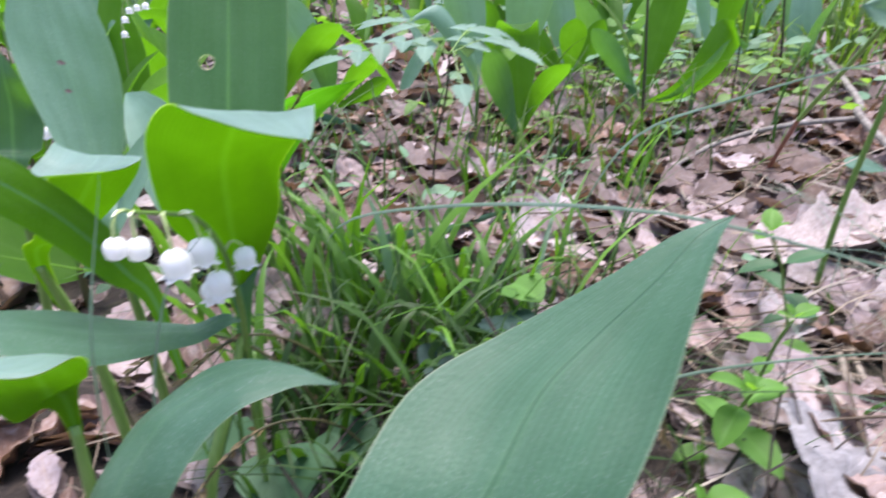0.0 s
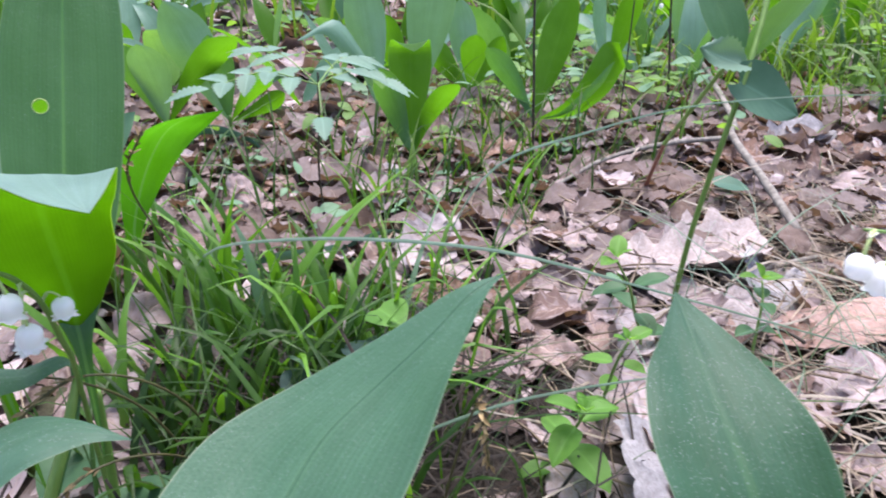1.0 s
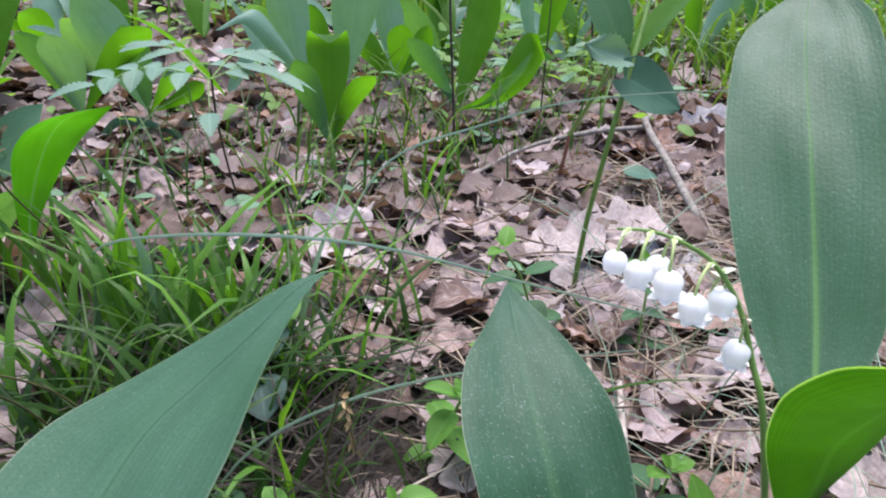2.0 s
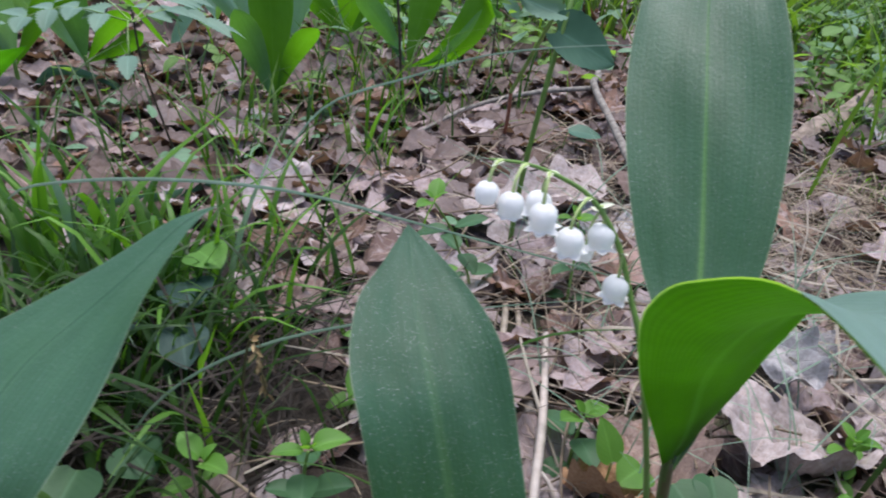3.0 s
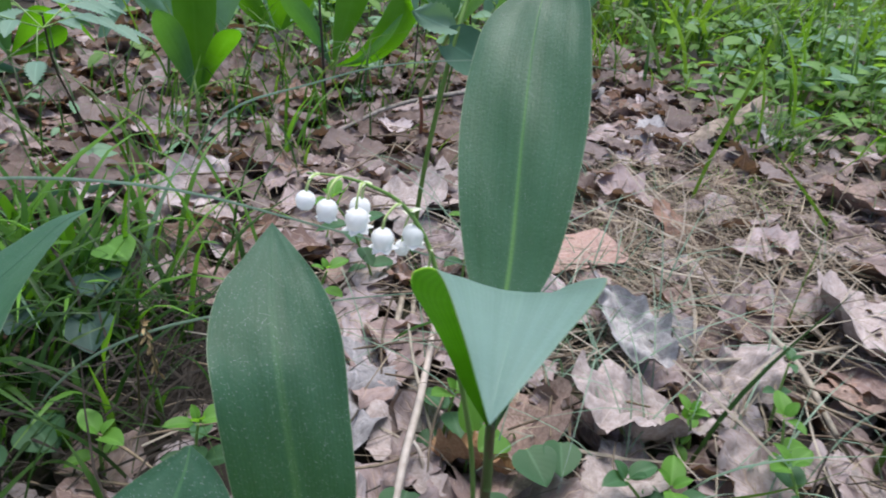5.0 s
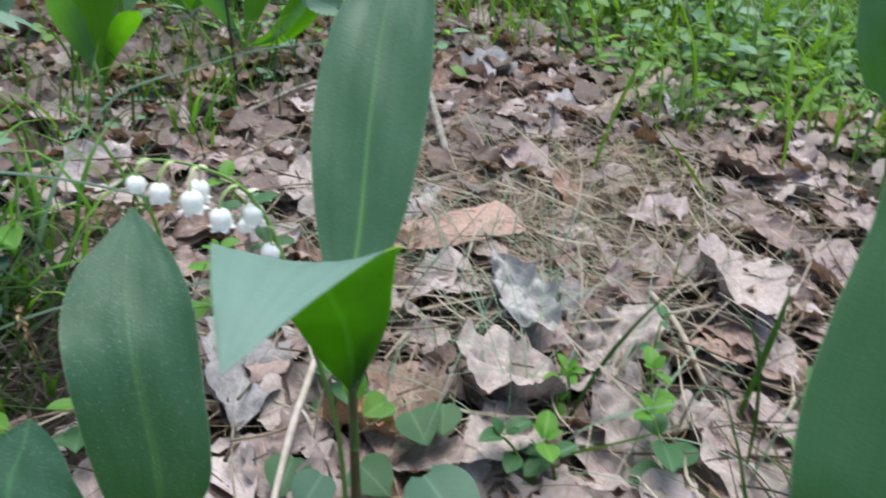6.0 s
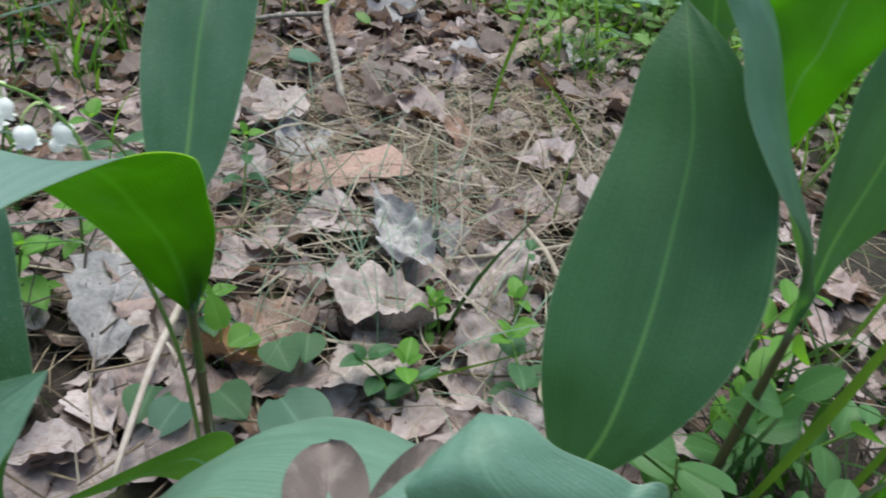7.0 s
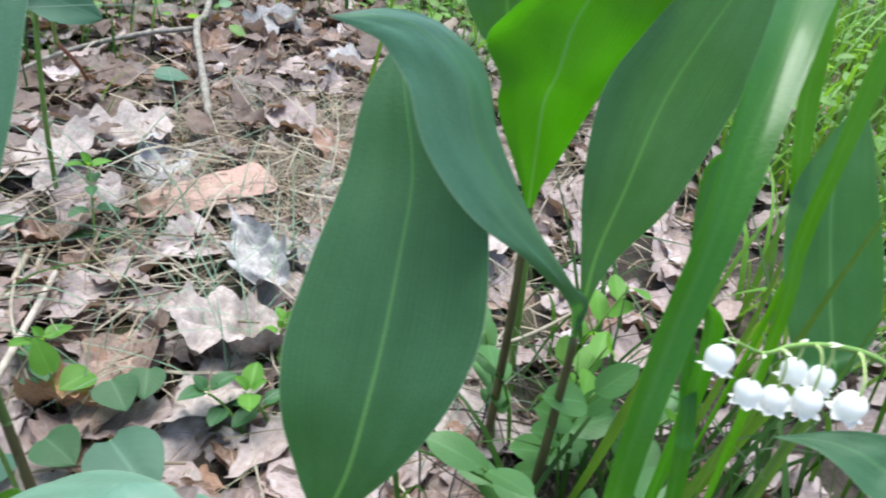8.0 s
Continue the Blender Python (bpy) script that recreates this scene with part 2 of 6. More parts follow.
NEEDLE = plain_material("dry_pine_needle", (0.15, 0.1, 0.06), (0.46, 0.37, 0.26), 60.0, 0.6, None, 0.1, True, 0.95)
SEDGE_SEED = plain_material("brown_sedge_spike", (0.20, 0.12, 0.05), (0.42, 0.31, 0.15), 500.0, 0.7)
GRASS = grass_material("green_grass", (0.03, 0.072, 0.016), (0.11, 0.2, 0.034), (0.19, 0.37, 0.02))
GRASS_MIX = grass_material("sedge_blades", (0.034, 0.088, 0.016), (0.11, 0.21, 0.034), (0.2, 0.41, 0.02), 0.35, True)
SEDGE = grass_material("sedge_blade", (0.024, 0.078, 0.013), (0.085, 0.2, 0.026), (0.16, 0.41, 0.015), 0.35, True, False)
# The next two are SEDGE and GRASS darkened, shade put into their colour.
SEDGE_SHADED = grass_material("shaded_sedge_blade", (0.01, 0.03, 0.007), (0.04, 0.095, 0.015), (0.07, 0.2, 0.008), 0.3, False, False)
GRASS_SHADED = grass_material("shaded_grass", (0.01, 0.03, 0.007), (0.036, 0.09, 0.014), (0.07, 0.2, 0.008), 0.3)
GRASS_BRIGHT = grass_material("bright_grass", (0.09, 0.2, 0.03), (0.14, 0.28, 0.04), (0.25, 0.55, 0.02), 0.45)
GRASS_BLUE = grass_material("blue_green_grass", (0.14, 0.21, 0.15), (0.22, 0.31, 0.23), (0.15, 0.3, 0.1), 0.2)
SPRIG = soft_leaf_material("sprig_leaf", (0.065, 0.175, 0.03), (0.105, 0.245, 0.042), (0.25, 0.55, 0.03), 0.4, 46.0)
SPRIG_MID = soft_leaf_material("sprig_leaf_green", (0.05, 0.132, 0.045), (0.08, 0.18, 0.066), (0.17, 0.42, 0.04), 0.34, 44.0, 0.42)
SPRIG_DARK = soft_leaf_material("seedling_leaf", (0.032, 0.09, 0.04), (0.052, 0.122, 0.056), (0.13, 0.34, 0.04), 0.3, 40.0)
SPRIG_BLUE = soft_leaf_material("bluish_leaf", (0.036, 0.096, 0.062), (0.06, 0.132, 0.088), (0.1, 0.26, 0.06), 0.22, 46.0)
VIOLET = soft_leaf_material("dark_violet_leaf", (0.02, 0.05, 0.042), (0.035, 0.075, 0.062), (0.07, 0.18, 0.05), 0.2, 46.0, 0.6)
ROWAN = soft_leaf_material("pale_pinnate_leaf", (0.10, 0.18, 0.135), (0.15, 0.245, 0.185), (0.2, 0.4, 0.09), 0.3, 60.0)
RIB = lily_leaf_material("leaf_midrib", (0.042, 0.115, 0.06), (0.065, 0.155, 0.09), (0.14, 0.4, 0.02), 0.4, 0.0)
# Darker rib colour standing in for the shadow inside the groove.
RIB_SHADOW = lily_leaf_material("shadowed_groove_midrib", (0.036, 0.105, 0.06), (0.055, 0.135, 0.082), (0.06, 0.2, 0.01), 0.3, 0.0)
RIB_PALE = lily_leaf_material("pale_leaf_midrib", (0.10, 0.21, 0.09), (0.14, 0.26, 0.12), (0.2, 0.5, 0.03), 0.4, 0.0, 0.1, (0.05, 0.14, 0.07))
STRAP = lily_leaf_material("glossy_strap_leaf", (0.02, 0.105, 0.007), (0.036, 0.145, 0.014), (0.1, 0.4, 0.002), 0.42, 0.2)
LILY_WAXY = lily_leaf_material("waxy_blue_lily_leaf", (0.042, 0.12, 0.078), (0.07, 0.165, 0.115), (0.10, 0.30, 0.015), 0.3, 0.4)
STRAP_BRIGHT = lily_leaf_material("bright_strap_leaf", (0.04, 0.15, 0.01), (0.07, 0.2, 0.018), (0.15, 0.46, 0.003), 0.46, 0.1)
LILY_WAXY.node_tree.nodes["Principled BSDF"].inputs["Coat Weight"].default_value = 0.35
LILY_WAXY.node_tree.nodes["Principled BSDF"].inputs["Coat Roughness"].default_value = 0.35
for node in STRAP.node_tree.nodes:
    if node.type == "BSDF_PRINCIPLED":
        node.inputs["Coat Weight"].default_value, node.inputs["Coat Roughness"].default_value = 0.45, 0.2
WEATHERED = plain_material("weathered_bark", (0.14, 0.105, 0.08), (0.34, 0.27, 0.22), 120.0, 0.9, None, 0.8)
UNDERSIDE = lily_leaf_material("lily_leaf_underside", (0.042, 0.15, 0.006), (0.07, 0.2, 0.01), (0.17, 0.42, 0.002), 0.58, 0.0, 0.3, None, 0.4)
# Brighter copy of UNDERSIDE; stronger back light is put into its colours.
UNDERSIDE_LIT = lily_leaf_material("backlit_leaf_underside", (0.07, 0.17, 0.006), (0.1, 0.22, 0.01), (0.33, 0.6, 0.003), 0.62, 0.0, 0.3, None, 0.12)
# Lit copies of the lily leaf, light from behind put in the colours.
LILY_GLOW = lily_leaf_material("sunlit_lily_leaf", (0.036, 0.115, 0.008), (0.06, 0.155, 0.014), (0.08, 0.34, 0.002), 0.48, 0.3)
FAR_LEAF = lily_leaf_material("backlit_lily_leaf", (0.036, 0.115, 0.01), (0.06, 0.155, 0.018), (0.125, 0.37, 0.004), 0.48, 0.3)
LILY_DUSTY.node_tree.nodes["Principled BSDF"].inputs["Specular IOR Level"].default_value = 0.2
for mat in (UNDERSIDE, UNDERSIDE_LIT, FAR_LEAF, LILY_GLOW):
    for node in mat.node_tree.nodes:
        if node.type == "BSDF_PRINCIPLED":
            node.inputs["Specular IOR Level"].default_value = 0.12


# ---- building helpers ----


def ground_z(x, y):
    """Height of the forest floor."""
    return 0.012 * noise.noise(Vector((x * 3.1, y * 3.1, 0.3))) + 0.004 * noise.noise(Vector((x * 14, y * 14, 2.0))) + 0.01 * max(0.0, y - 1.0)


def place_of(ob):
    p = Vector((0, 0, 0))
    while ob is not None:
        p += ob.location
        ob = ob.parent
    return p


def build(name, verts, faces, mat, parent=None, label="", uvs=None, at=None, smooth=True):
    """One mesh object; verts in world coordinates, or round 'at'."""
    origin = Vector(at) if at is not None else (place_of(parent) if parent is not None else Vector((0, 0, 0)))
    me = bpy.data.meshes.new(name)
    me.from_pydata([tuple(Vector(v) - origin) for v in verts], [], faces)
    if uvs is not None:
        layer = me.uv_layers.new(name="UVMap")
        idx = np.empty(len(me.loops), dtype=np.int32)
        me.loops.foreach_get("vertex_index", idx)
        layer.data.foreach_set("uv", np.asarray(uvs, dtype=np.float32)[idx].ravel())
    me.materials.append(mat)
    if smooth:
        me.polygons.foreach_set("use_smooth", [True] * len(me.polygons))
    ob = new(name, me)
    if parent is not None:
        ob.parent = parent
    ob.location = origin - (place_of(parent) if parent is not None else Vector((0, 0, 0)))
    if label:
        tagged(ob, label)
    return ob


def thing(name, at, label, category, group=""):
    ob = new(name)
    ob.empty_display_size = 0.02
    ob.location = at
    return tagged(ob, label, category, group)


def glide(points, count):
    """Catmull-Rom through rows of numbers."""
    p = np.array(points, float)
    p = np.vstack([2 * p[0] - p[1], p, 2 * p[-1] - p[-2]])
    rows = []
    for k in range(count):
        s = k / (count - 1) * (len(p) - 3)
        i = min(int(s), len(p) - 4)
        f = s - i
        a, b, c, d = p[i], p[i + 1], p[i + 2], p[i + 3]
        rows.append(0.5 * (2 * b + (c - a) * f + (2 * a - 5 * b + 4 * c - d) * f * f + (3 * b - a - 3 * c + d) * f ** 3))
    return np.array(rows)


class Sheet:
    """Gathers strips, tubes and leaves into one mesh."""

    def __init__(self):
        self.v, self.f, self.uv = [], [], []

    def grid(self, rows, closed=False, uv=None):
        """rows of equally many points."""
        n0, m, k = len(self.v), len(rows[0]), len(rows)
        for i, row in enumerate(rows):
            for j, q in enumerate(row):
                self.v.append(tuple(q))
                self.uv.append((j / (m if closed else m - 1), i / (k - 1)))
        for i in range(k - 1):
            for j in range(m if closed else m - 1):
                a, b = n0 + i * m + j, n0 + i * m + (j + 1) % m
                self.f.append((a, b, b + m, a + m))

    def tube(self, points, radii, sides=7, count=None):
        pts = glide(points, count) if count else np.array(points, float)
        rr = np.interp(np.linspace(0, 1, len(pts)), np.linspace(0, 1, len(radii)), radii)
        rows, side = [], Vector((1, 0.13, 0.07))
        for i, q in enumerate(pts):
            d = Vector(pts[min(i + 1, len(pts) - 1)] - pts[max(i - 1, 0)]).normalized()
            a = (side - d * side.dot(d)).normalized()
            b = d.cross(a)
            side = a
            rows.append([Vector(q) + float(rr[i]) * (math.cos(t) * a + math.sin(t) * b) for t in (2 * math.pi * j / sides for j in range(sides))])
        self.grid(rows, True)
        base = len(self.v)
        for q, first in ((pts[0], base - len(rows) * sides), (pts[-1], base - sides)):
            self.v.append(tuple(q))
            self.uv.append((0.5, 0.5))
            for j in range(sides):
                self.f.append((len(self.v) - 1, first + j, first + (j + 1) % sides))

    def strip(self, points, width, side, count=8, fold=0.0, tip=0.0):
        """A grass blade: broad at the base, drawn out to a point, with a keel when fold is set."""
        pts = glide(points, count)
        rows = []
        side = Vector(side).normalized()
        for i, q in enumerate(pts):
            s = i / (count - 1)
            w = 0.5 * width * (0.75 + 0.5 * s if s < 0.4 else (1 - s) / 0.6 * 0.95 + tip)
            d = Vector(pts[min(i + 1, count - 1)] - pts[max(i - 1, 0)]).normalized()
            a = (side - d * side.dot(d)).normalized()
            up = d.cross(a)
            q = Vector(q)
            if fold:
                rows.append([q - a * w, q + up * (w * fold), q + a * w])
            else:
                rows.append([q - a * w, q + a * w])
        self.grid(rows)

    def leaf(self, base, ahead, up, length, width, shape=0.45, cup=0.15, bend=0.2, rows=9, cols=5, teeth=0.0, lobe=0.0, wave=0.0, heart=0.0, blunt=0.8):
        """A leaf lying along 'ahead' with its face towards 'up'."""
        ahead = Vector(ahead).normalized()
        right = ahead.cross(Vector(up)).normalized()
        up = right.cross(ahead)
        base, grid = Vector(base), []
        ph = (base.x * 97 + base.y * 61) % 6.28
        for i in range(rows):
            s = i / (rows - 1)
            w = max(0.0, math.sin(math.pi * min(1, s ** shape if shape < 1 else s ** shape))) ** blunt
            if heart:
                w = max(0.0, math.sin(math.pi * (0.08 + 0.92 * s ** 0.78))) ** 0.8
            w *= 0.5 * width
            if lobe:
                w *= 1 + lobe * math.sin(s * 6.28 * 3.6 - 1.2)
            if teeth:
                w *= 1 + teeth * (1 if i % 2 else -1)
            line = []
            for j in range(cols):
                t = 2 * j / (cols - 1) - 1
                back = heart * length * abs(t) ** 2 * (1 - s) ** 2
                z = cup * abs(t) * w - bend * length * s * s + wave * width * math.sin(5.0 * s + 2.2 * t + ph) * abs(t)
                line.append(base + ahead * (length * s - back) + right * (t * w) + up * z)
            grid.append(line)
        self.grid(grid)

    def done(self, name, mat, parent=None, label="", at=None):
        return build(name, self.v, self.f, mat, parent, label, self.uv, at)


def sh_uv(uv, right):
    """The place across a whole blade of a place across one flank."""
    return (0.5 * uv[0] + (0.5 if right else 0.0), uv[1])


def blade(name, stations, mat, parent, label="", cup=0.16, wave=0.0, phase=0.0, rows=56, side=14, hole=None, under=None, rib=None):
    """A lily blade through stations of midrib place and half-width vector: rounded flanks, wavy margins, and the midrib as a strip of its own."""
    st = glide(stations, rows)
    flanks, ribs = ([], []), []
    for i, q in enumerate(st):
        mid, half = Vector(q[:3]), Vector(q[3:])
        d = Vector(st[min(i + 1, rows - 1)][:3] - st[max(i - 1, 0)][:3]).normalized()
        w = half.length
        nrm = half.cross(d)
        nrm = nrm.normalized() if nrm.length > 1e-9 else Vector((0, 0, 1))
        s = i / (rows - 1)
        core = min(0.3, (0.0007 * (1 - s) + 0.00022) / max(w, 0.0006))

        def spot(t, sink=0.0):
            dip = cup * w * (t * t - 0.5)
            rip = wave * w * math.sin(7.0 * s + 1.3 * t + phase) * t * t
            fine = 0.014 * w * math.sin(23.0 * s + 5.0 * t + phase) + 0.02 * w * math.sin(11.0 * s - 7.0 * t + 2 * phase) * t * t
            fine += 0.005 * w * math.cos(9.4 * t + phase) * min(1.0, 3 * s) + 0.002 * w * math.cos(21 * t - phase)
            return mid + half * t + nrm * (dip + rip + fine + sink)

        flanks[0].append([spot(-1 + (1 - core) * k / side) for k in range(side + 1)])
        flanks[1].append([spot(core + (1 - core) * k / side) for k in range(side + 1)])
        ribs.append([spot(-core), spot(0.0, -0.00025 if rib is RIB_SHADOW else -0.00006), spot(core)])
    sh = Sheet()
    for n, rows_ in enumerate(flanks):
        first = len(sh.uv)
        sh.grid(rows_)
        for k in range(first, len(sh.uv)):
            a, b = sh.uv[k]
            sh.uv[k] = (0.5 * a + 0.5 * n, b)
    if hole:
        eye, size = Vector(hole[:3]), hole[3]
        eye = min((Vector(v) for v in sh.v), key=lambda v: (v - eye).length)
        gap = {i for i, v in enumerate(sh.v) if (Vector(v) - eye).length < size}
        sh.f = [f for f in sh.f if not any(i in gap for i in f)]
        for i in {i for f in sh.f for i in f}:
            v = Vector(sh.v[i])
            if (v - eye).length < size * 1.35:
                sh.v[i] = tuple(eye + (v - eye).normalized() * size * 1.12)
        rim = [i for i in {i for f in sh.f for i in f} if (Vector(sh.v[i]) - eye).length < size * 1.125]
        c = sum((Vector(sh.v[i]) for i in rim), Vector()) / len(rim)
        e1 = (Vector(sh.v[rim[0]]) - c).normalized()
        e3 = e1.cross(max(((Vector(sh.v[i]) - c).normalized() for i in rim), key=lambda d: e1.cross(d).length)).normalized()
        e2 = e3.cross(e1)
        rim.sort(key=lambda i: math.atan2((Vector(sh.v[i]) - c).dot(e2), (Vector(sh.v[i]) - c).dot(e1)))
        edge = [sh.v[i] for i in rim]
    ob = sh.done(name, mat, parent, label)
    sh = Sheet()
    sh.grid(ribs)
    if hole:
        lip = Sheet()
        lip.tube(edge + edge[:1], (0.00016, 0.00016), 5)
        lip.done("hole_rim", PEDICEL, ob, "dried yellowish rim of the hole")
    sh.uv = [(0.5 + 0.03 * (a - 0.5), b) for a, b in sh.uv]
    sh.done("midrib", rib or RIB, ob)
    if under is not None:
        low = Sheet()
        for rows_ in flanks + (ribs,):
            low.grid(rows_)
        lift = []
        for i, q in enumerate(st):
            half = Vector(q[3:])
            d = Vector(st[min(i + 1, rows - 1)][:3] - st[max(i - 1, 0)][:3])
            nrm = half.cross(d)
            lift.append(nrm.normalized() * 0.00032 if nrm.length > 1e-12 else Vector((0, 0, 0)))
        k = 0
        for rows_ in flanks + (ribs,):
            for i, row in enumerate(rows_):
                for _ in row:
                    low.v[k] = tuple(Vector(low.v[k]) + lift[i])
                    if rows_ is not ribs:
                        low.uv[k] = sh_uv(low.uv[k], rows_ is flanks[1])
                    else:
                        low.uv[k] = (0.5, low.uv[k][1])
                    k += 1
        low.done("underside", under, ob, "translucent yellow-green underside")
    return ob


def bell_mesh(name, open_=1.0):
    """A nodding white bell: globe, narrowed mouth, six recurved lobes. Hangs from its top at the origin; 1 high."""
    prof = ((0.0, 0.05), (0.02, 0.16), (0.08, 0.30), (0.18, 0.42), (0.32, 0.50), (0.48, 0.525), (0.64, 0.50), (0.78, 0.455), (0.88, 0.43))
    sides, rows = 24, []
    for h, r in prof:
        rows.append([(r * (1 + 0.025 * math.cos(6 * a)) * math.cos(a), r * (1 + 0.025 * math.cos(6 * a)) * math.sin(a), -h) for a in (2 * math.pi * k / sides for k in range(sides))])
    if open_ > 0:
        for out, down in ((0.47, 0.95), (0.6, 1.0), (0.72, 0.96)):
            line = []
            for k in range(sides):
                a = 2 * math.pi * k / sides
                c = 0.5 + 0.5 * math.cos(6 * a)
                r = 0.43 + (out - 0.43) * (0.2 + 0.8 * c) * open_
                line.append((r * math.cos(a), r * math.sin(a), -(0.88 + (down - 0.88) * (0.25 + 0.75 * c))))
            rows.append(line)
    else:
        for r, h in ((0.34, 0.95), (0.2, 1.0), (0.03, 1.02)):
            rows.append([(r * math.cos(a), r * math.sin(a), -h) for a in (2 * math.pi * k / sides for k in range(sides))])
    sh = Sheet()
    sh.grid(rows, True)
    me = bpy.data.meshes.new(name)
    me.from_pydata(sh.v, [], sh.f)
    me.materials.append(PETAL)
    me.polygons.foreach_set("use_smooth", [True] * len(me.polygons))
    return me


BELL_OPEN, BELL_HALF, BELL_BUD = bell_mesh("open_bell", 1.0), bell_mesh("half_open_bell", 0.45), bell_mesh("closed_bell", 0.0)


def raceme(plant, axis, radii, bells, size, label="arching pale green flower stalk"):
    """A flower stalk with its bells; bells: share of the way along the axis, bell top, size factor, mesh."""
    sh = Sheet()
    sh.tube(axis, radii, 8, 40)
    stalk = sh.done("flower_stalk", STEM, plant, label)
    way = glide(axis, 101)
    for n, (share, top, factor, mesh, lean) in enumerate(bells):
        a, b = Vector(way[int(share * 100)]), Vector(top)
        sh = Sheet()
        drop_ = max(a.z - b.z, 0.3 * (a - b).length)
        m1, m2 = a.lerp(b, 0.4), a.lerp(b, 0.85)
        m1.z, m2.z = b.z + drop_ * 1.06, b.z + drop_ * 0.62
        sh.tube([a, m1, m2, b - Vector((0, 0, 0.0006))], (0.0005, 0.0004, 0.00036, 0.0005), 6, 12)
        sh.done("pedicel", PEDICEL, stalk)
        sh = Sheet()
        d = (m1 - a).normalized()
        sh.leaf(a, d, Vector((0, -0.5, 1)), 0.0042, 0.0016, 0.6, 0.5, 0.15, 7, 3)
        sh.done("bract", BRACT, stalk)
        ob = new("bell", mesh)
        ob.parent = stalk
        ob.location = b - place_of(stalk)
        ob.rotation_euler = (radians(lean[0]), radians(lean[1]), n * 0.7)
        girth = 0.88 if mesh is not BELL_BUD else 0.86
        ob.scale = (size * factor * girth, size * factor * girth, size * factor * (0.92 if mesh is not BELL_BUD else 0.88))


def stem(plant, pts, radii, mat=None, name="stem", label=""):
    sh = Sheet()
    sh.tube(pts, radii, 9, 24)
    return sh.done(name, mat or STEM, plant, label)


# ---- ground ----
def spread(lo, hi, near, count):
    """Grid lines, dense round the middle of the place and running far out."""
    t = np.linspace(-1, 1, count)
    k = 5.2
    c = np.sinh(k * t) / np.sinh(k)
    return near + np.where(t < 0, -c * (lo - near), c * (hi - near))


gx, gy = spread(-60, 60, 0.2, 150), spread(-60, 90, 0.45, 150)
sh = Sheet()
sh.grid([[(x, y, ground_z(x, y)) for x in gx] for y in gy])
ground = sh.done("ground", SOIL)
tagged(ground, "dark brown forest soil with bits of litter and moss", "ground", kind="structure")


# ---- lily of the valley plants near the path ----
N = [
    (-0.055, 0.085, 0, 0, 0, 0),
    (-0.039, 0.0785, 0.0575, 0.009, -0.0035, -0.0025),
    (-0.0219, 0.0918, 0.0976, 0.0226, -0.0013, 0.0009),
    (-0.0064, 0.0981, 0.1214, 0.0262, -0.0024, 0.0019),
    (0.0023, 0.1056, 0.1337, 0.0283, -0.0042, 0.0048),
    (0.0142, 0.1235, 0.1461, 0.0266, -0.0088, 0.007),
    (0.0282, 0.1346, 0.1551, 0.0188, -0.0099, 0.0065),
    (0.0433, 0.1423, 0.1658, 0.0094, -0.0068, 0.0035),
    (0.054, 0.1492, 0.1733, 0.0042, -0.0031, 0.0012),
    (0.0628, 0.1528, 0.1765, 0, 0, 0),
]
M = [
    (0.128, 0.075, 0, 0, 0, 0),
    (0.1183, 0.0837, 0.0508, 0.004, -0.0013, 0.0005),
    (0.1225, 0.0825, 0.0854, 0.0112, -0.0031, 0.0022),
    (0.1234, 0.0855, 0.1035, 0.0177, -0.004, 0.003),
    (0.1197, 0.1035, 0.1331, 0.0204, -0.0006, -0.0013),
    (0.1177, 0.121, 0.1454, 0.0209, -0.0005, 0.0001),
    (0.1169, 0.1396, 0.1517, 0.0169, -0.0004, -0.0003),
    (0.1173, 0.1542, 0.1557, 0.0093, 0.0008, -0),
    (0.1179, 0.1711, 0.1598, 0, 0, 0),
]
U = [
    (0.197, 0.114, 0.1, 0, 0, 0),
    (0.196, 0.112, 0.122, 0.004, 0, 0),
    (0.1921, 0.1144, 0.1452, 0.0044, -0.0033, 0.0022),
    (0.1978, 0.1307, 0.1638, 0.0126, -0.0089, 0.005),
    (0.2031, 0.1493, 0.1837, 0.0173, -0.0113, 0.0067),
    (0.21, 0.1718, 0.2048, 0.0204, -0.0121, 0.0063),
    (0.2178, 0.1952, 0.2231, 0.0199, -0.0102, 0.0051),
    (0.2257, 0.2138, 0.2357, 0.0165, -0.0069, 0.0045),
    (0.2353, 0.2295, 0.2467, 0, 0, 0),
]
F = [
    (0.1955, 0.115, 0.098, 0, 0, 0),
    (0.1948, 0.1144, 0.1054, 0.0025, -0.0003, -0),
    (0.1935, 0.1108, 0.1182, 0.0087, 0.0023, -0.0017),
    (0.1911, 0.1072, 0.1328, 0.0137, 0.0023, -0.0018),
    (0.1873, 0.1023, 0.1498, 0.0182, 0.0022, -0.0028),
    (0.1811, 0.092, 0.1687, 0.0221, 0.005, -0.005),
    (0.1755, 0.0785, 0.1877, 0.025, 0.0085, -0.0045),
    (0.171, 0.061, 0.2032, 0.024, 0.003, -0.003),
    (0.164, 0.041, 0.2164, 0.0176, 0.0006, -0.0031),
    (0.1551, 0.022, 0.2195, 0.0089, 0, -0.002),
    (0.147, 0.0055, 0.217, 0, 0, 0),
]
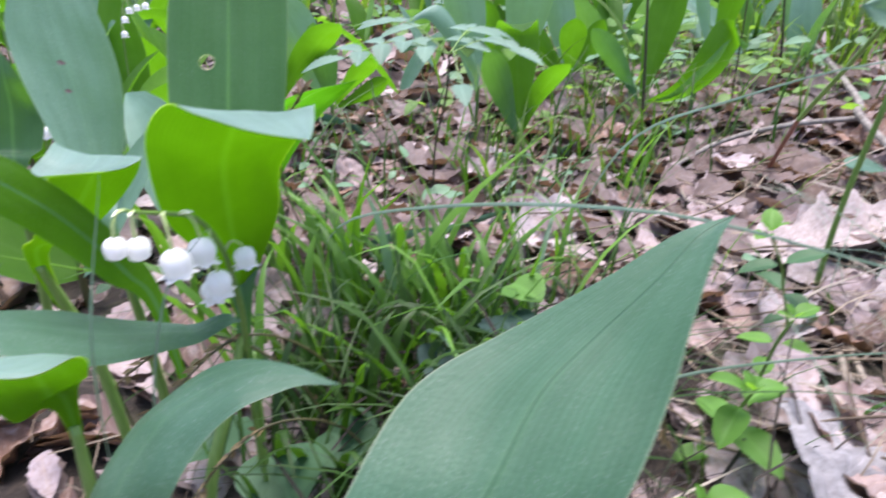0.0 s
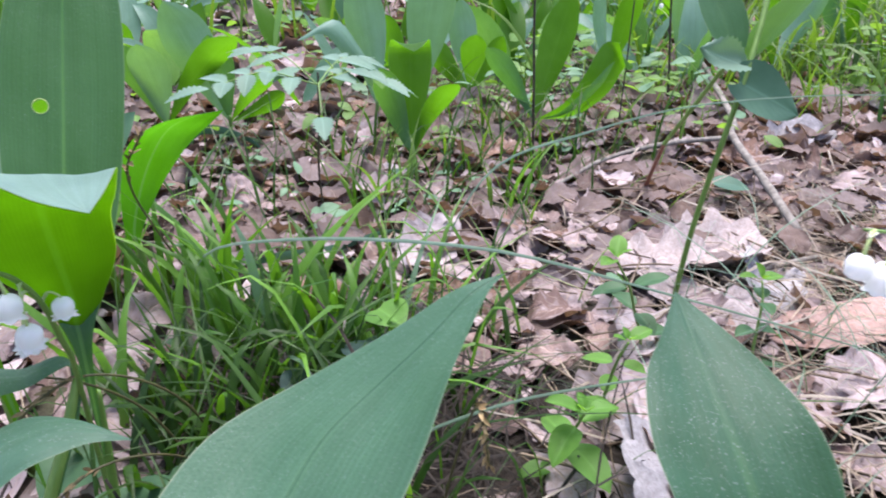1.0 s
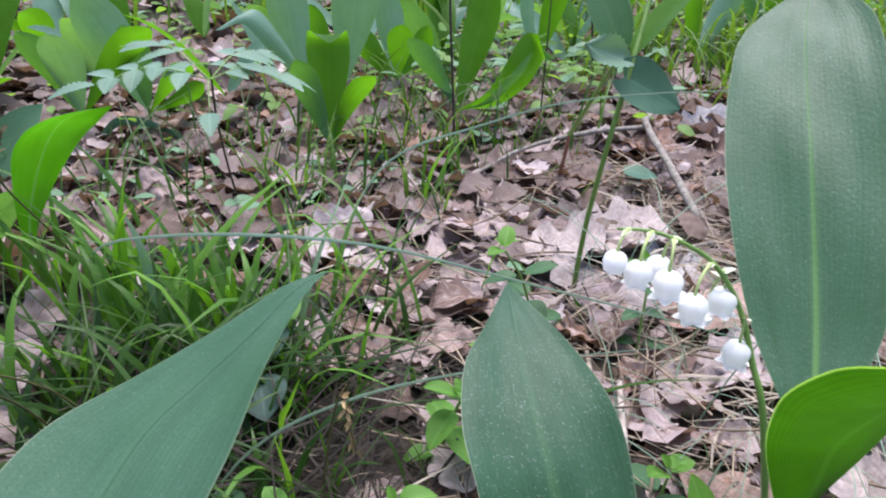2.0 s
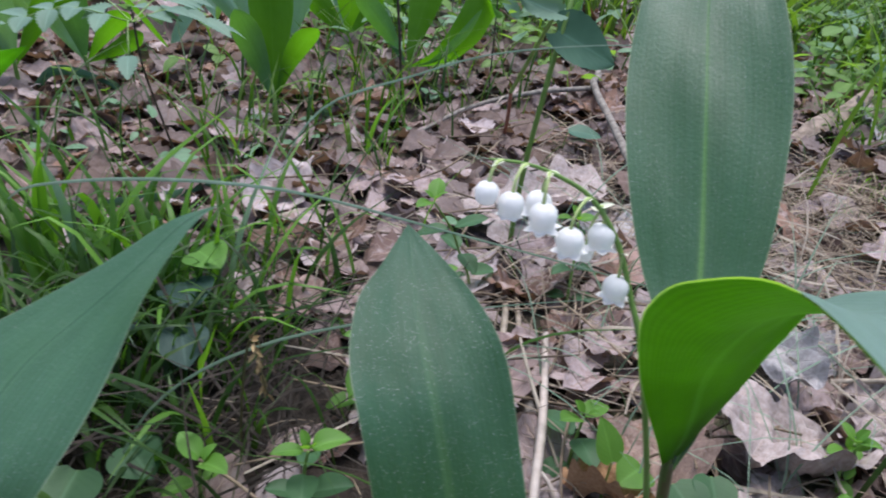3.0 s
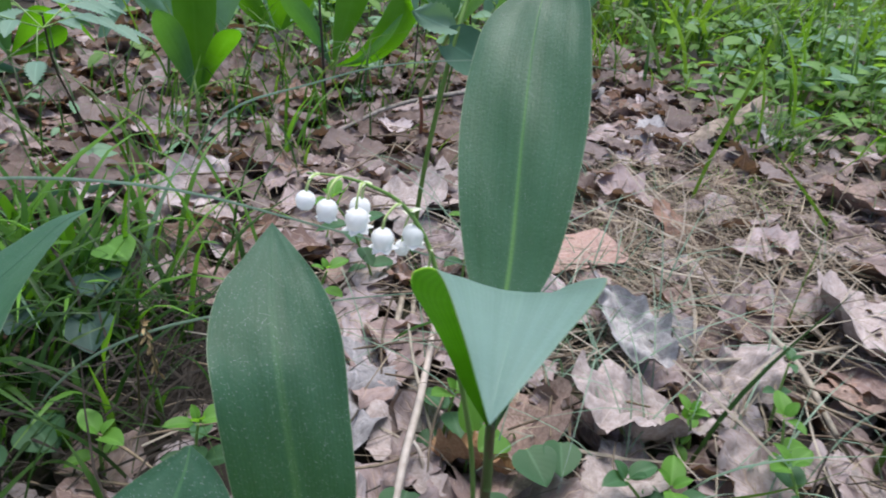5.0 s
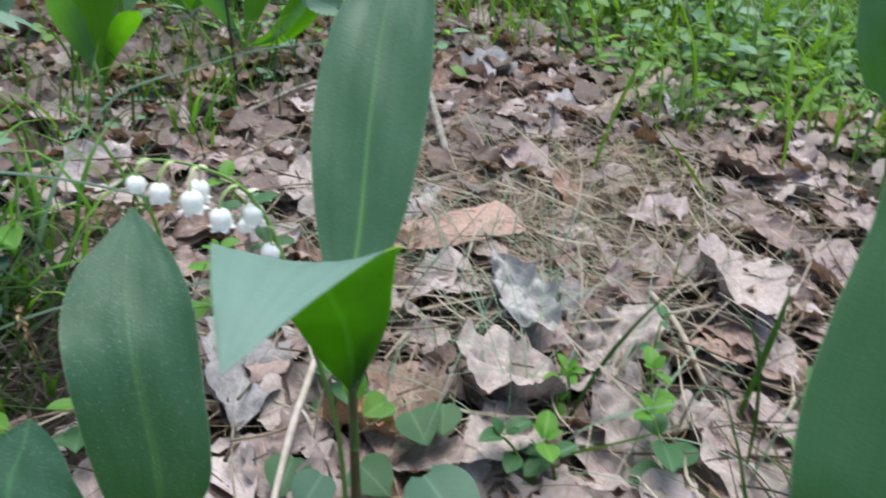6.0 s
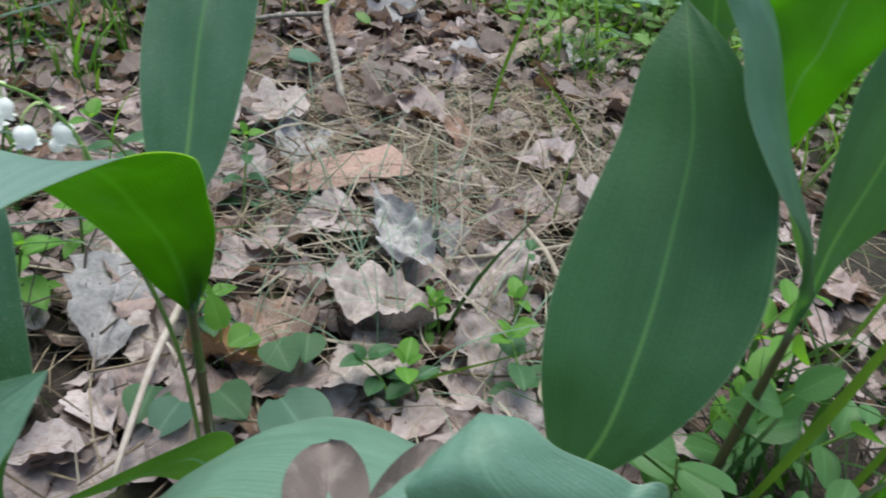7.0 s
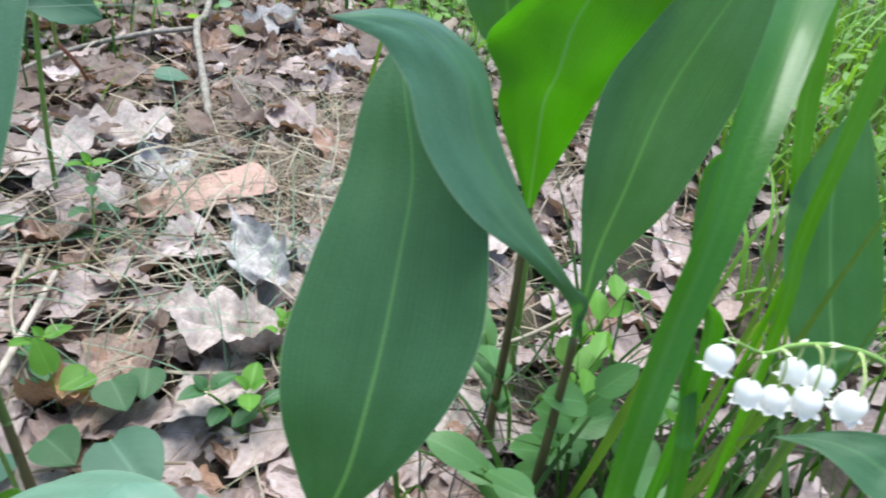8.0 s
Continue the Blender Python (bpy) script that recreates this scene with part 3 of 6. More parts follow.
R = [
    (0.3, -0.03, 0, 0, 0, 0),
    (0.2892, -0.0241, 0.1153, 0.0016, -0.0008, 0.0002),
    (0.2876, -0.0227, 0.134, 0.0037, -0.0018, 0.0005),
    (0.2925, -0.0232, 0.1551, 0.0112, -0.0092, 0.0056),
    (0.2983, -0.0188, 0.1734, 0.0191, -0.0129, 0.0058),
    (0.3062, -0.0101, 0.1906, 0.0225, -0.0148, 0.0059),
    (0.3151, 0.0021, 0.2096, 0.0204, -0.0134, 0.0061),
    (0.3226, 0.0141, 0.2272, 0.0152, -0.0117, 0.0044),
    (0.3249, 0.0276, 0.2446, 0.0085, -0.0079, 0.0025),
    (0.3287, 0.0409, 0.2567, 0, 0, 0),
]
FL = [
    (0.4, 0.009, 0.135, 0, 0, 0),
    (0.3981, 0.0074, 0.161, 0.003, -0.0008, 0.0012),
    (0.3724, -0.0018, 0.1901, 0.0162, 0.0082, -0.0123),
    (0.3477, -0.0025, 0.2183, 0.0197, 0.012, -0.0092),
    (0.3344, 0.0032, 0.24, 0.0203, 0.0104, -0.0064),
    (0.3303, 0.0095, 0.256, 0.0186, 0.0104, -0.0041),
    (0.3185, 0.0101, 0.2675, 0.0117, 0.0073, -0.0006),
    (0.306, 0.0077, 0.2722, 0.005, 0.0036, 0.0012),
    (0.2927, 0.0055, 0.2737, 0, 0, 0),
]
LG = [
    (0.3975, 0.045, 0.15, 0, 0, 0),
    (0.391, 0.041, 0.1864, 0.0022, 0.0005, 0),
    (0.3877, 0.039, 0.208, 0.0125, 0.003, -0.002),
    (0.3852, 0.0375, 0.2315, 0.021, 0.001, -0.0015),
    (0.3875, 0.0371, 0.242, 0.0235, -0.0002, -0.0006),
    (0.3905, 0.0377, 0.2568, 0.0313, -0.0043, 0.0028),
    (0.3959, 0.0385, 0.2682, 0.0304, -0.0032, 0.0044),
    (0.4038, 0.0399, 0.2814, 0.0173, -0.0013, 0.0024),
    (0.4181, 0.0392, 0.2949, 0, 0, 0),
]
R2 = [
    (0.402, 0.008, 0.13, 0, 0, 0),
    (0.4001, 0.0083, 0.1646, 0.0019, -0.001, 0.0003),
    (0.4035, 0.0117, 0.1843, 0.0078, -0.003, -0.0028),
    (0.4112, 0.0143, 0.2073, 0.0164, -0.0075, -0.0041),
    (0.4208, 0.0189, 0.2353, 0.0205, -0.0101, -0.0021),
    (0.4313, 0.0202, 0.2573, 0.0181, -0.0096, -0.0008),
    (0.444, 0.0217, 0.2767, 0.0136, -0.0073, 0.0002),
    (0.4607, 0.022, 0.2962, 0, 0, 0),
]
S1 = [
    (0.36, -0.1, 0, 0, 0, 0),
    (0.345, -0.076, 0.1525, 0.0036, -0.0019, 0.0005),
    (0.3408, -0.0735, 0.1828, 0.0032, -0.0017, 0.0005),
    (0.3527, -0.0633, 0.2197, 0.0039, -0.0022, 0.0005),
    (0.3631, -0.0568, 0.2445, 0.0046, -0.0022, 0.0001),
    (0.3758, -0.0471, 0.2634, 0.0057, -0.0028, 0.0002),
    (0.3957, -0.0336, 0.2788, 0.0062, -0.0031, 0.0001),
    (0.423, -0.0139, 0.292, 0.0057, -0.004, -0.0004),
    (0.4654, 0.0224, 0.3158, 0, 0, 0),
]
S2 = [
    (0.4, -0.05, 0, 0, 0, 0),
    (0.3989, -0.0474, 0.1771, 0.0025, -0.0018, -0.0004),
    (0.3904, -0.0398, 0.2076, 0.0024, -0.0016, -0.0003),
    (0.3923, -0.0313, 0.2326, 0.0028, -0.0023, -0.0009),
    (0.3966, -0.0285, 0.2422, 0.0034, -0.0018, -0.0007),
    (0.4062, -0.0309, 0.2402, 0.0008, -0.0028, -0.003),
    (0.4198, -0.0309, 0.2324, 0, 0, 0),
]
CL = [
    (0.47, -0.05, 0.05, 0, 0, 0),
    (0.4704, -0.0541, 0.1476, 0.0028, -0.0015, 0.0004),
    (0.4723, -0.0487, 0.1651, 0.0134, -0.0046, 0.0053),
    (0.4729, -0.0372, 0.1854, 0.0161, -0.0074, 0.004),
    (0.4752, -0.0221, 0.2133, 0.0132, -0.0078, 0.0011),
    (0.4814, -0.0146, 0.2313, 0.0073, -0.0045, 0.0003),
    (0.4884, -0.0089, 0.246, 0, 0, 0),
]
CB = [
    (0.4, -0.13, 0.1, 0, 0, 0),
    (0.4116, -0.1136, 0.1826, 0.0091, 0.0031, 0.0068),
    (0.4033, -0.0988, 0.1915, 0.0098, 0.0015, 0.0027),
    (0.3969, -0.0888, 0.1926, 0.0058, 0.0004, 0.0008),
    (0.3853, -0.0797, 0.19, 0, 0, 0),
]
BL = [
    (0.3, -0.035, 0.06, 0, 0, 0),
    (0.2579, -0.0195, 0.1322, 0.0089, 0.0124, -0.0043),
    (0.24, -0.0076, 0.1395, 0.0103, 0.0167, -0.0076),
    (0.2234, 0.0038, 0.1399, 0.0123, 0.0174, -0.0079),
    (0.2054, 0.0126, 0.1351, 0.0108, 0.0156, -0.0078),
    (0.1895, 0.0185, 0.1222, 0.0095, 0.012, -0.0085),
    (0.178, 0.0245, 0.108, 0, 0, 0),
]
S3 = [
    (0.43, -0.06, 0, 0, 0, 0),
    (0.4283, -0.0489, 0.1738, 0.0017, -0.0012, -0.0001),
    (0.432, -0.0403, 0.2145, 0.002, -0.0016, -0.0004),
    (0.436, -0.0371, 0.2398, 0.0018, -0.0016, -0.0005),
    (0.4462, -0.0303, 0.2692, 0.0021, -0.0019, -0.0007),
    (0.4584, -0.0233, 0.2934, 0, 0, 0),
]
S4 = [
    (0.44, -0.03, 0, 0, 0, 0),
    (0.468, -0.0232, 0.1844, 0.0017, -0.0009, 0.0002),
    (0.4663, -0.0124, 0.2145, 0.0025, -0.0017, -0),
    (0.4701, -0.0004, 0.2417, 0.0032, -0.0021, 0.0001),
    (0.4762, 0.0112, 0.2701, 0.0036, -0.0019, 0.0005),
    (0.4883, 0.0246, 0.2968, 0, 0, 0),
]
S5 = [
    (0.4, -0.08, 0, 0, 0, 0),
    (0.3943, -0.0589, 0.1333, 0.0025, -0.0013, 0.0004),
    (0.3961, -0.0518, 0.1581, 0.0028, -0.0015, 0.0004),
    (0.3993, -0.0414, 0.1774, 0.0021, -0.0011, 0.0003),
    (0.4023, -0.0339, 0.1892, 0, 0, 0),
]
LH = [
    (0.46, 0.1, 0.08, 0, 0, 0),
    (0.4374, 0.1267, 0.203, 0.003, -0.0016, 0.0004),
    (0.4323, 0.1321, 0.2236, 0.0117, -0.0063, 0.0017),
    (0.4294, 0.1356, 0.2436, 0.0176, -0.0095, 0.0026),
    (0.4302, 0.1456, 0.2657, 0.0146, -0.0078, 0.0021),
    (0.4326, 0.1542, 0.2875, 0, 0, 0),
]
BL2 = [
    (0.26, -0.08, 0.08, 0, 0, 0),
    (0.2597, -0.0646, 0.1746, 0.0105, -0.0026, 0.0081),
    (0.245, -0.06, 0.1903, 0.0168, -0.0032, 0.0045),
    (0.2338, -0.0542, 0.2, 0.0143, -0.0012, 0.0027),
    (0.2342, -0.048, 0.2031, 0.009, -0.0003, 0.0022),
    (0.2365, -0.0435, 0.2034, 0, 0, 0),
]
E2 = [
    (0.1, -0.04, 0.05, 0, 0, 0),
    (0.1151, -0.009, 0.1519, 0.013, -0.0097, 0.0039),
    (0.1351, -0.0088, 0.1744, 0.0148, -0.0115, 0.0024),
    (0.1479, -0.0095, 0.1863, 0.0095, -0.0083, 0.0008),
    (0.1562, -0.0112, 0.1938, 0.0049, -0.0045, 0.0005),
    (0.1644, -0.0118, 0.2002, 0, 0, 0),
]
M2 = [
    (0.09, 0.02, 0.02, 0, 0, 0),
    (0.0893, 0.0367, 0.1192, 0.0167, -0.0032, -0.0003),
    (0.0907, 0.0505, 0.1332, 0.0225, -0.0056, 0.0021),
    (0.0917, 0.0603, 0.1406, 0.0162, -0.0035, 0.0009),
    (0.0947, 0.0683, 0.1452, 0.0079, -0.0018, 0.0006),
    (0.096, 0.074, 0.1481, 0, 0, 0),
]
H = [
    (-0.09, 0.225, 0.03, 0, 0, 0),
    (-0.0854, 0.2214, 0.1057, 0.0019, 0.0022, -0.0014),
    (-0.0876, 0.2278, 0.1335, 0.0104, 0.0058, -0.0028),
    (-0.0882, 0.2397, 0.1622, 0.017, 0.0063, -0.0023),
    (-0.0874, 0.2528, 0.1933, 0.0199, 0.0062, -0.0005),
    (-0.0868, 0.2644, 0.2201, 0.0193, 0.0064, 0.001),
    (-0.0864, 0.2748, 0.2411, 0.0141, 0.0048, 0.0006),
    (-0.0853, 0.2847, 0.2621, 0, 0, 0),
]
FA = [
    (-0.087, 0.227, 0.07, 0, 0, 0),
    (-0.0871, 0.2236, 0.1081, 0.0025, 0.0014, -0.0008),
    (-0.0853, 0.2222, 0.1276, 0.0064, 0.0075, -0.0045),
    (-0.0823, 0.2139, 0.149, 0.012, 0.0182, -0.006),
    (-0.0763, 0.2002, 0.1728, 0.0124, 0.0204, -0.0083),
    (-0.0679, 0.1866, 0.1863, 0.0151, 0.0145, -0.0059),
    (-0.0575, 0.1717, 0.1981, 0.0162, 0.0064, -0.0021),
    (-0.0507, 0.1614, 0.1994, 0.0127, 0.0044, -0.0012),
    (-0.0421, 0.15, 0.1992, 0.0069, 0.0019, -0.0002),
    (-0.0337, 0.141, 0.1994, 0, 0, 0),
]
FB = [
    (-0.13, 0.405, 0.05, 0, 0, 0),
    (-0.133, 0.4026, 0.0706, 0.0045, -0.0003, 0.0001),
    (-0.1237, 0.4038, 0.1026, 0.0114, 0.0024, 0.0008),
    (-0.1065, 0.3983, 0.1333, 0.0197, 0.0003, 0.0033),
    (-0.0862, 0.3883, 0.1498, 0.0153, -0.0005, 0.0011),
    (-0.0613, 0.38, 0.1589, 0, 0, 0),
]
LA = [
    (-0.15, 0.27, 0.03, 0, 0, 0),
    (-0.1428, 0.2476, 0.1242, 0.0023, 0.0001, -0),
    (-0.1492, 0.2575, 0.1448, 0.0055, 0.0049, -0.0019),
    (-0.1532, 0.266, 0.1669, 0.012, 0.0068, -0.0009),
    (-0.1579, 0.2723, 0.1869, 0.0169, 0.0056, -0.0014),
    (-0.163, 0.278, 0.2045, 0.0164, 0.0057, -0),
    (-0.1667, 0.2847, 0.2206, 0.01, 0.0046, 0.0005),
    (-0.1692, 0.2883, 0.2316, 0, 0, 0),
]
LB = [
    (-0.22, 0.3, 0.03, 0, 0, 0),
    (-0.2009, 0.2839, 0.135, 0.0038, 0.0001, -0.0001),
    (-0.2023, 0.2892, 0.1516, 0.0115, 0.0028, -0.001),
    (-0.2013, 0.294, 0.1669, 0.0113, 0.0059, -0.0004),
    (-0.2016, 0.2956, 0.1813, 0.0085, -0.0003, -0.0013),
    (-0.2028, 0.3004, 0.1912, 0, 0, 0),
]
LC = [
    (-0.1, 0.2, 0.05, 0, 0, 0),
    (-0.108, 0.2038, 0.1172, 0.0018, 0.0024, -0.0009),
    (-0.1135, 0.199, 0.1362, 0.0041, 0.0058, 0.0001),
    (-0.1202, 0.1891, 0.1563, 0.0035, 0.0085, -0.0001),
    (-0.1266, 0.1796, 0.1716, 0.002, 0.0091, 0.0013),
    (-0.1333, 0.1697, 0.1828, 0.0017, 0.0081, 0.0026),
    (-0.1427, 0.157, 0.1895, 0, 0, 0),
]
LD = [
    (-0.15, 0.235, 0.06, 0, 0, 0),
    (-0.1538, 0.215, 0.131, 0.003, 0.0012, -0.0003),
    (-0.1423, 0.213, 0.1431, 0.0075, 0.002, -0.0012),
    (-0.1289, 0.208, 0.1578, 0.0112, 0.002, -0.0016),
    (-0.1188, 0.203, 0.1694, 0.0128, 0.0018, -0.0012),
    (-0.1118, 0.1965, 0.1788, 0.0122, 0.0012, -0.0018),
    (-0.1086, 0.187, 0.1795, 0.0128, 0.001, -0.0008),
    (-0.1117, 0.181, 0.1783, 0.0112, 0.0006, 0),
    (-0.1187, 0.177, 0.1785, 0, 0, 0),
]
LE = [
    (-0.1, 0.17, 0.03, 0, 0, 0),
    (-0.0802, 0.2035, 0.1087, 0.002, -0.0004, -0.0009),
    (-0.0931, 0.1908, 0.118, 0.0029, -0.0057, -0.0005),
    (-0.1094, 0.1737, 0.1277, 0.0048, -0.0121, -0.0001),
    (-0.123, 0.1636, 0.1366, 0.0067, -0.0141, 0.0014),
    (-0.138, 0.1566, 0.1431, 0.0072, -0.0105, 0.0008),
    (-0.1596, 0.157, 0.1457, 0, 0, 0),
]
LF = [
    (-0.11, 0.14, 0.02, 0, 0, 0),
    (-0.114, 0.1532, 0.1113, 0.002, 0.0006, 0.0011),
    (-0.1152, 0.1489, 0.1254, 0.0105, 0.0031, 0.0053),
    (-0.1123, 0.1419, 0.1381, 0.0141, 0.0018, 0.0023),
    (-0.1065, 0.1351, 0.1476, 0.0093, 0.0028, -0.0009),
    (-0.11, 0.1258, 0.1516, 0.0101, -0.0023, 0.0001),
    (-0.1212, 0.1187, 0.1552, 0, 0, 0),
]
E = [
    (-0.09, 0.09, 0, 0, 0, 0),
    (-0.0866, 0.1083, 0.0972, 0.008, -0.0031, 0.0043),
    (-0.0809, 0.1139, 0.1216, 0.0146, -0.0058, 0.0073),
    (-0.072, 0.1212, 0.1355, 0.0125, -0.0074, 0.0042),
    (-0.0622, 0.1268, 0.1426, 0.0111, -0.0075, 0.003),
    (-0.0512, 0.1303, 0.1465, 0.008, -0.0066, 0.0007),
    (-0.0407, 0.1305, 0.147, 0.0037, -0.0034, -0.0005),
    (-0.03, 0.1295, 0.1442, 0, 0, 0),
]
BR = [
    (0.21, 0.03, 0.08, 0, 0, 0),
    (0.199, 0.0239, 0.1025, 0.006, 0.007, -0.0045),
    (0.195, 0.046, 0.0886, 0.0091, 0.0052, -0.0004),
    (0.1865, 0.0613, 0.0788, 0.0153, 0.0032, 0.0039),
    (0.1671, 0.070, 0.0637, 0.0165, 0.0024, 0.0049),
    (0.139, 0.0791, 0.0451, 0, 0, 0),
]

LILY_GROUP = "lilies of the valley"


def lily(at, label, leaves, sheath=None, sheath_mat=None):
    """One plant: an Empty at its foot, blades and a sheath."""
    p = thing("lily_of_the_valley", at, label, "flower", LILY_GROUP)
    for stations, mat, note, cup, wave, phase, *hole in leaves:
        if hole:
            blade("leaf_blade", stations, mat, p, note, cup, wave, phase, 420, 52, hole[0], rib=RIB_PALE)
        else:
            blade("leaf_blade", stations, mat, p, note, cup, wave, phase, under=(UNDERSIDE if stations is F else UNDERSIDE_LIT) if mat is LILY_SKY_SHEEN else None, rib=mat if mat in (LILY_SKY_SHEEN, LILY_BLOOM_SHEEN, LILY_PALE) else (RIB_PALE if stations in (R, R2, U, CL) else RIB_SHADOW if stations is N else mat if stations is M else None))
    if not sheath:
        a, b = Vector(leaves[0][0][0][:3]), Vector(leaves[0][0][1][:3])
        sheath, sheath_mat = [Vector((a.x, a.y, -0.004)), a.lerp(b, 0.35), a.lerp(b, 0.7), b], STEM
    if sheath:
        stem(p, sheath, (0.0026, 0.0024, 0.0021, 0.0016), sheath_mat)
    return p


plant_b = lily((0.2, 0.108, 0.0), "blooming lily of the valley with one upright and one folded leaf", [
    (U, LILY_UPRIGHT, "tall upright waxy leaf", 0.10, 0.05, 0.4),
    (F, LILY_SKY_SHEEN, "leaf folded over towards its tip, underside glowing green", -0.18, 0.05, 1.9)],
    [(0.2, 0.108, -0.005), (0.199, 0.108, 0.03), (0.197, 0.112, 0.07), (0.1955, 0.115, 0.105)], STEM_BROWN)
stem(plant_b, [(0.1972, 0.1115, 0.072), (0.1955, 0.115, 0.1), (0.1949, 0.1146, 0.117)], (0.002, 0.0019, 0.0015), STEM_OLIVE, "upper_stem", "green upper part of the sheath")
raceme(plant_b, [(0.1955, 0.1055, 0), (0.1925, 0.1085, 0.055), (0.1865, 0.1095, 0.1), (0.1731, 0.1096, 0.1522), (0.169, 0.1144, 0.167), (0.1639, 0.1182, 0.1817), (0.1559, 0.1207, 0.193), (0.1456, 0.1198, 0.1997), (0.1364, 0.1172, 0.2039), (0.1272, 0.1137, 0.2065)],
       (0.0011, 0.001, 0.0009, 0.0007, 0.0005, 0.00032), [
    (0.960, (0.1269, 0.1113, 0.2022), 0.84, BELL_BUD, (0, 4)),
    (0.884, (0.1328, 0.1118, 0.1993), 0.92, BELL_HALF, (0, 3)),
    (0.778, (0.1440, 0.1237, 0.1937), 1.0, BELL_OPEN, (8, 0)),
    (0.800, (0.1411, 0.1136, 0.1954), 1.04, BELL_OPEN, (-6, 2)),
    (0.676, (0.1492, 0.1146, 0.1881), 1.03, BELL_OPEN, (-4, 5)),
    (0.644, (0.1602, 0.1205, 0.1862), 1.06, BELL_OPEN, (4, -4)),
    (0.622, (0.1572, 0.1219, 0.1795), 0.75, BELL_BUD, (0, 0)),
    (0.533, (0.1652, 0.1163, 0.1728), 1.04, BELL_OPEN, (0, 3))], 0.0072)

lily((-0.055, 0.085, 0.0), "lily of the valley leaf arching low, dusty matt green", [(N, LILY_MID, "", 0.14, 0.06, 0.2)])
lily((0.128, 0.075, 0.0), "broad lily of the valley leaf speckled with pale dust", [(M, LILY_DUSTY, "", 0.14, 0.05, 1.0)])
lily((0.09, 0.02, 0.0), "low lily of the valley leaf beside the speckled one", [(M2, LILY_DUSTY, "", 0.16, 0.05, 2.0)])
lily((0.1, -0.04, 0.0), "lily of the valley leaf with a blunt bent tip", [(E2, LILY_BLOOM_SHEEN, "", 0.16, 0.08, 2.6)])
lily((-0.09, 0.09, 0.0), "lily of the valley leaf arching over towards a sharp tip", [(E, LILY_PALE, "", -0.2, 0.05, 3.0)])

plant_a = lily((-0.088, 0.222, 0.0), "blooming lily of the valley with a hole in its tall leaf", [
    (H, LILY_SOFT, "tall upright leaf with one small hole", 0.10, 0.04, 0.8, (-0.0964, 0.2603, 0.1908, 0.0024)),
    (FA, LILY_SKY_SHEEN, "leaf folded over at the tip, glowing green", -0.1, 0.03, 2.2)],
    [(-0.09, 0.224, -0.005), (-0.089, 0.224, 0.03), (-0.088, 0.226, 0.06), (-0.087, 0.227, 0.085)], STEM)
raceme(plant_a, [(-0.085, 0.215, 0), (-0.085, 0.213, 0.06), (-0.0765, 0.1969, 0.1176), (-0.0738, 0.1887, 0.1345), (-0.0727, 0.1823, 0.1508), (-0.0737, 0.1765, 0.1618), (-0.0748, 0.1691, 0.1696), (-0.077, 0.1612, 0.174), (-0.0805, 0.1538, 0.1775), (-0.0828, 0.1494, 0.18)],
       (0.0012, 0.001, 0.0009, 0.0008, 0.0006, 0.0004), [
    (0.99, (-0.0837, 0.1446, 0.175), 0.84, BELL_BUD, (0, 4)),
    (0.93, (-0.0806, 0.1484, 0.1732), 0.9, BELL_BUD, (0, -3)),
    (0.81, (-0.0739, 0.1519, 0.1684), 1.12, BELL_OPEN, (-5, 0)),
    (0.74, (-0.0714, 0.164, 0.1658), 1.1, BELL_OPEN, (5, 4)),
    (0.58, (-0.0691, 0.1654, 0.1548), 1.05, BELL_OPEN, (-3, -6)),
    (0.52, (-0.0749, 0.173, 0.148), 1.0, BELL_OPEN, (4, 4)),
    (0.46, (-0.0669, 0.182, 0.1543), 0.95, BELL_OPEN, (3, -4))], 0.0074)

lily((-0.15, 0.27, 0.0), "upright lily of the valley with brown flecks on its leaf", [
    (LA, LILY_BLOOM_SHEEN, "grey-green leaf with two brown flecks", 0.10, 0.04, 0.4), (LC, FAR_LEAF, "narrow arching leaf", -0.12, 0.05, 1.4)])
lily((-0.22, 0.30, 0.0), "lily of the valley leaf behind the flecked one", [(LB, LILY, "", 0.12, 0.04, 0.7)])
lily((-0.12, 0.18, 0.0), "lily of the valley leaf folded to a pale point", [(LD, LILY_SKY_SHEEN, "", -0.12, 0.06, 1.1)])
lily((-0.10, 0.17, 0.0), "lily of the valley leaf lying almost level", [(LE, LILY_PALE, "", 0.14, 0.04, 1.7)])
lily((-0.11, 0.14, 0.0), "low lily of the valley leaf bent double", [(LF, LILY_SKY_SHEEN, "", 0.12, 0.06, 0.3)])
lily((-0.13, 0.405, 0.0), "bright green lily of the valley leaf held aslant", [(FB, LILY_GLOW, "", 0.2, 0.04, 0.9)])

lily((0.30, -0.03, 0.0), "large dark green lily of the valley leaf", [(R, LILY, "", 0.12, 0.05, 0.6)])
lily((0.408, 0.012, 0.0), "lily of the valley with a drooping and a slanting leaf", [
    (FL, LILY_WAXY, "blue-green leaf bent over and hanging", -0.16, 0.05, 0.2), (R2, LILY_SOFT, "broad slanting leaf with a pale midrib", 0.16, 0.05, 1.3)],
    [(0.412, 0.014, -0.005), (0.409, 0.012, 0.05), (0.405, 0.01, 0.1), (0.401, 0.008, 0.145)], STEM_BROWN)
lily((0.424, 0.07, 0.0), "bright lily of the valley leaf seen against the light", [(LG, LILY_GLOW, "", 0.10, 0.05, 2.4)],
     [(0.426, 0.072, -0.005), (0.414, 0.06, 0.06), (0.4, 0.047, 0.13), (0.391, 0.041, 0.187)], STEM_BROWN)
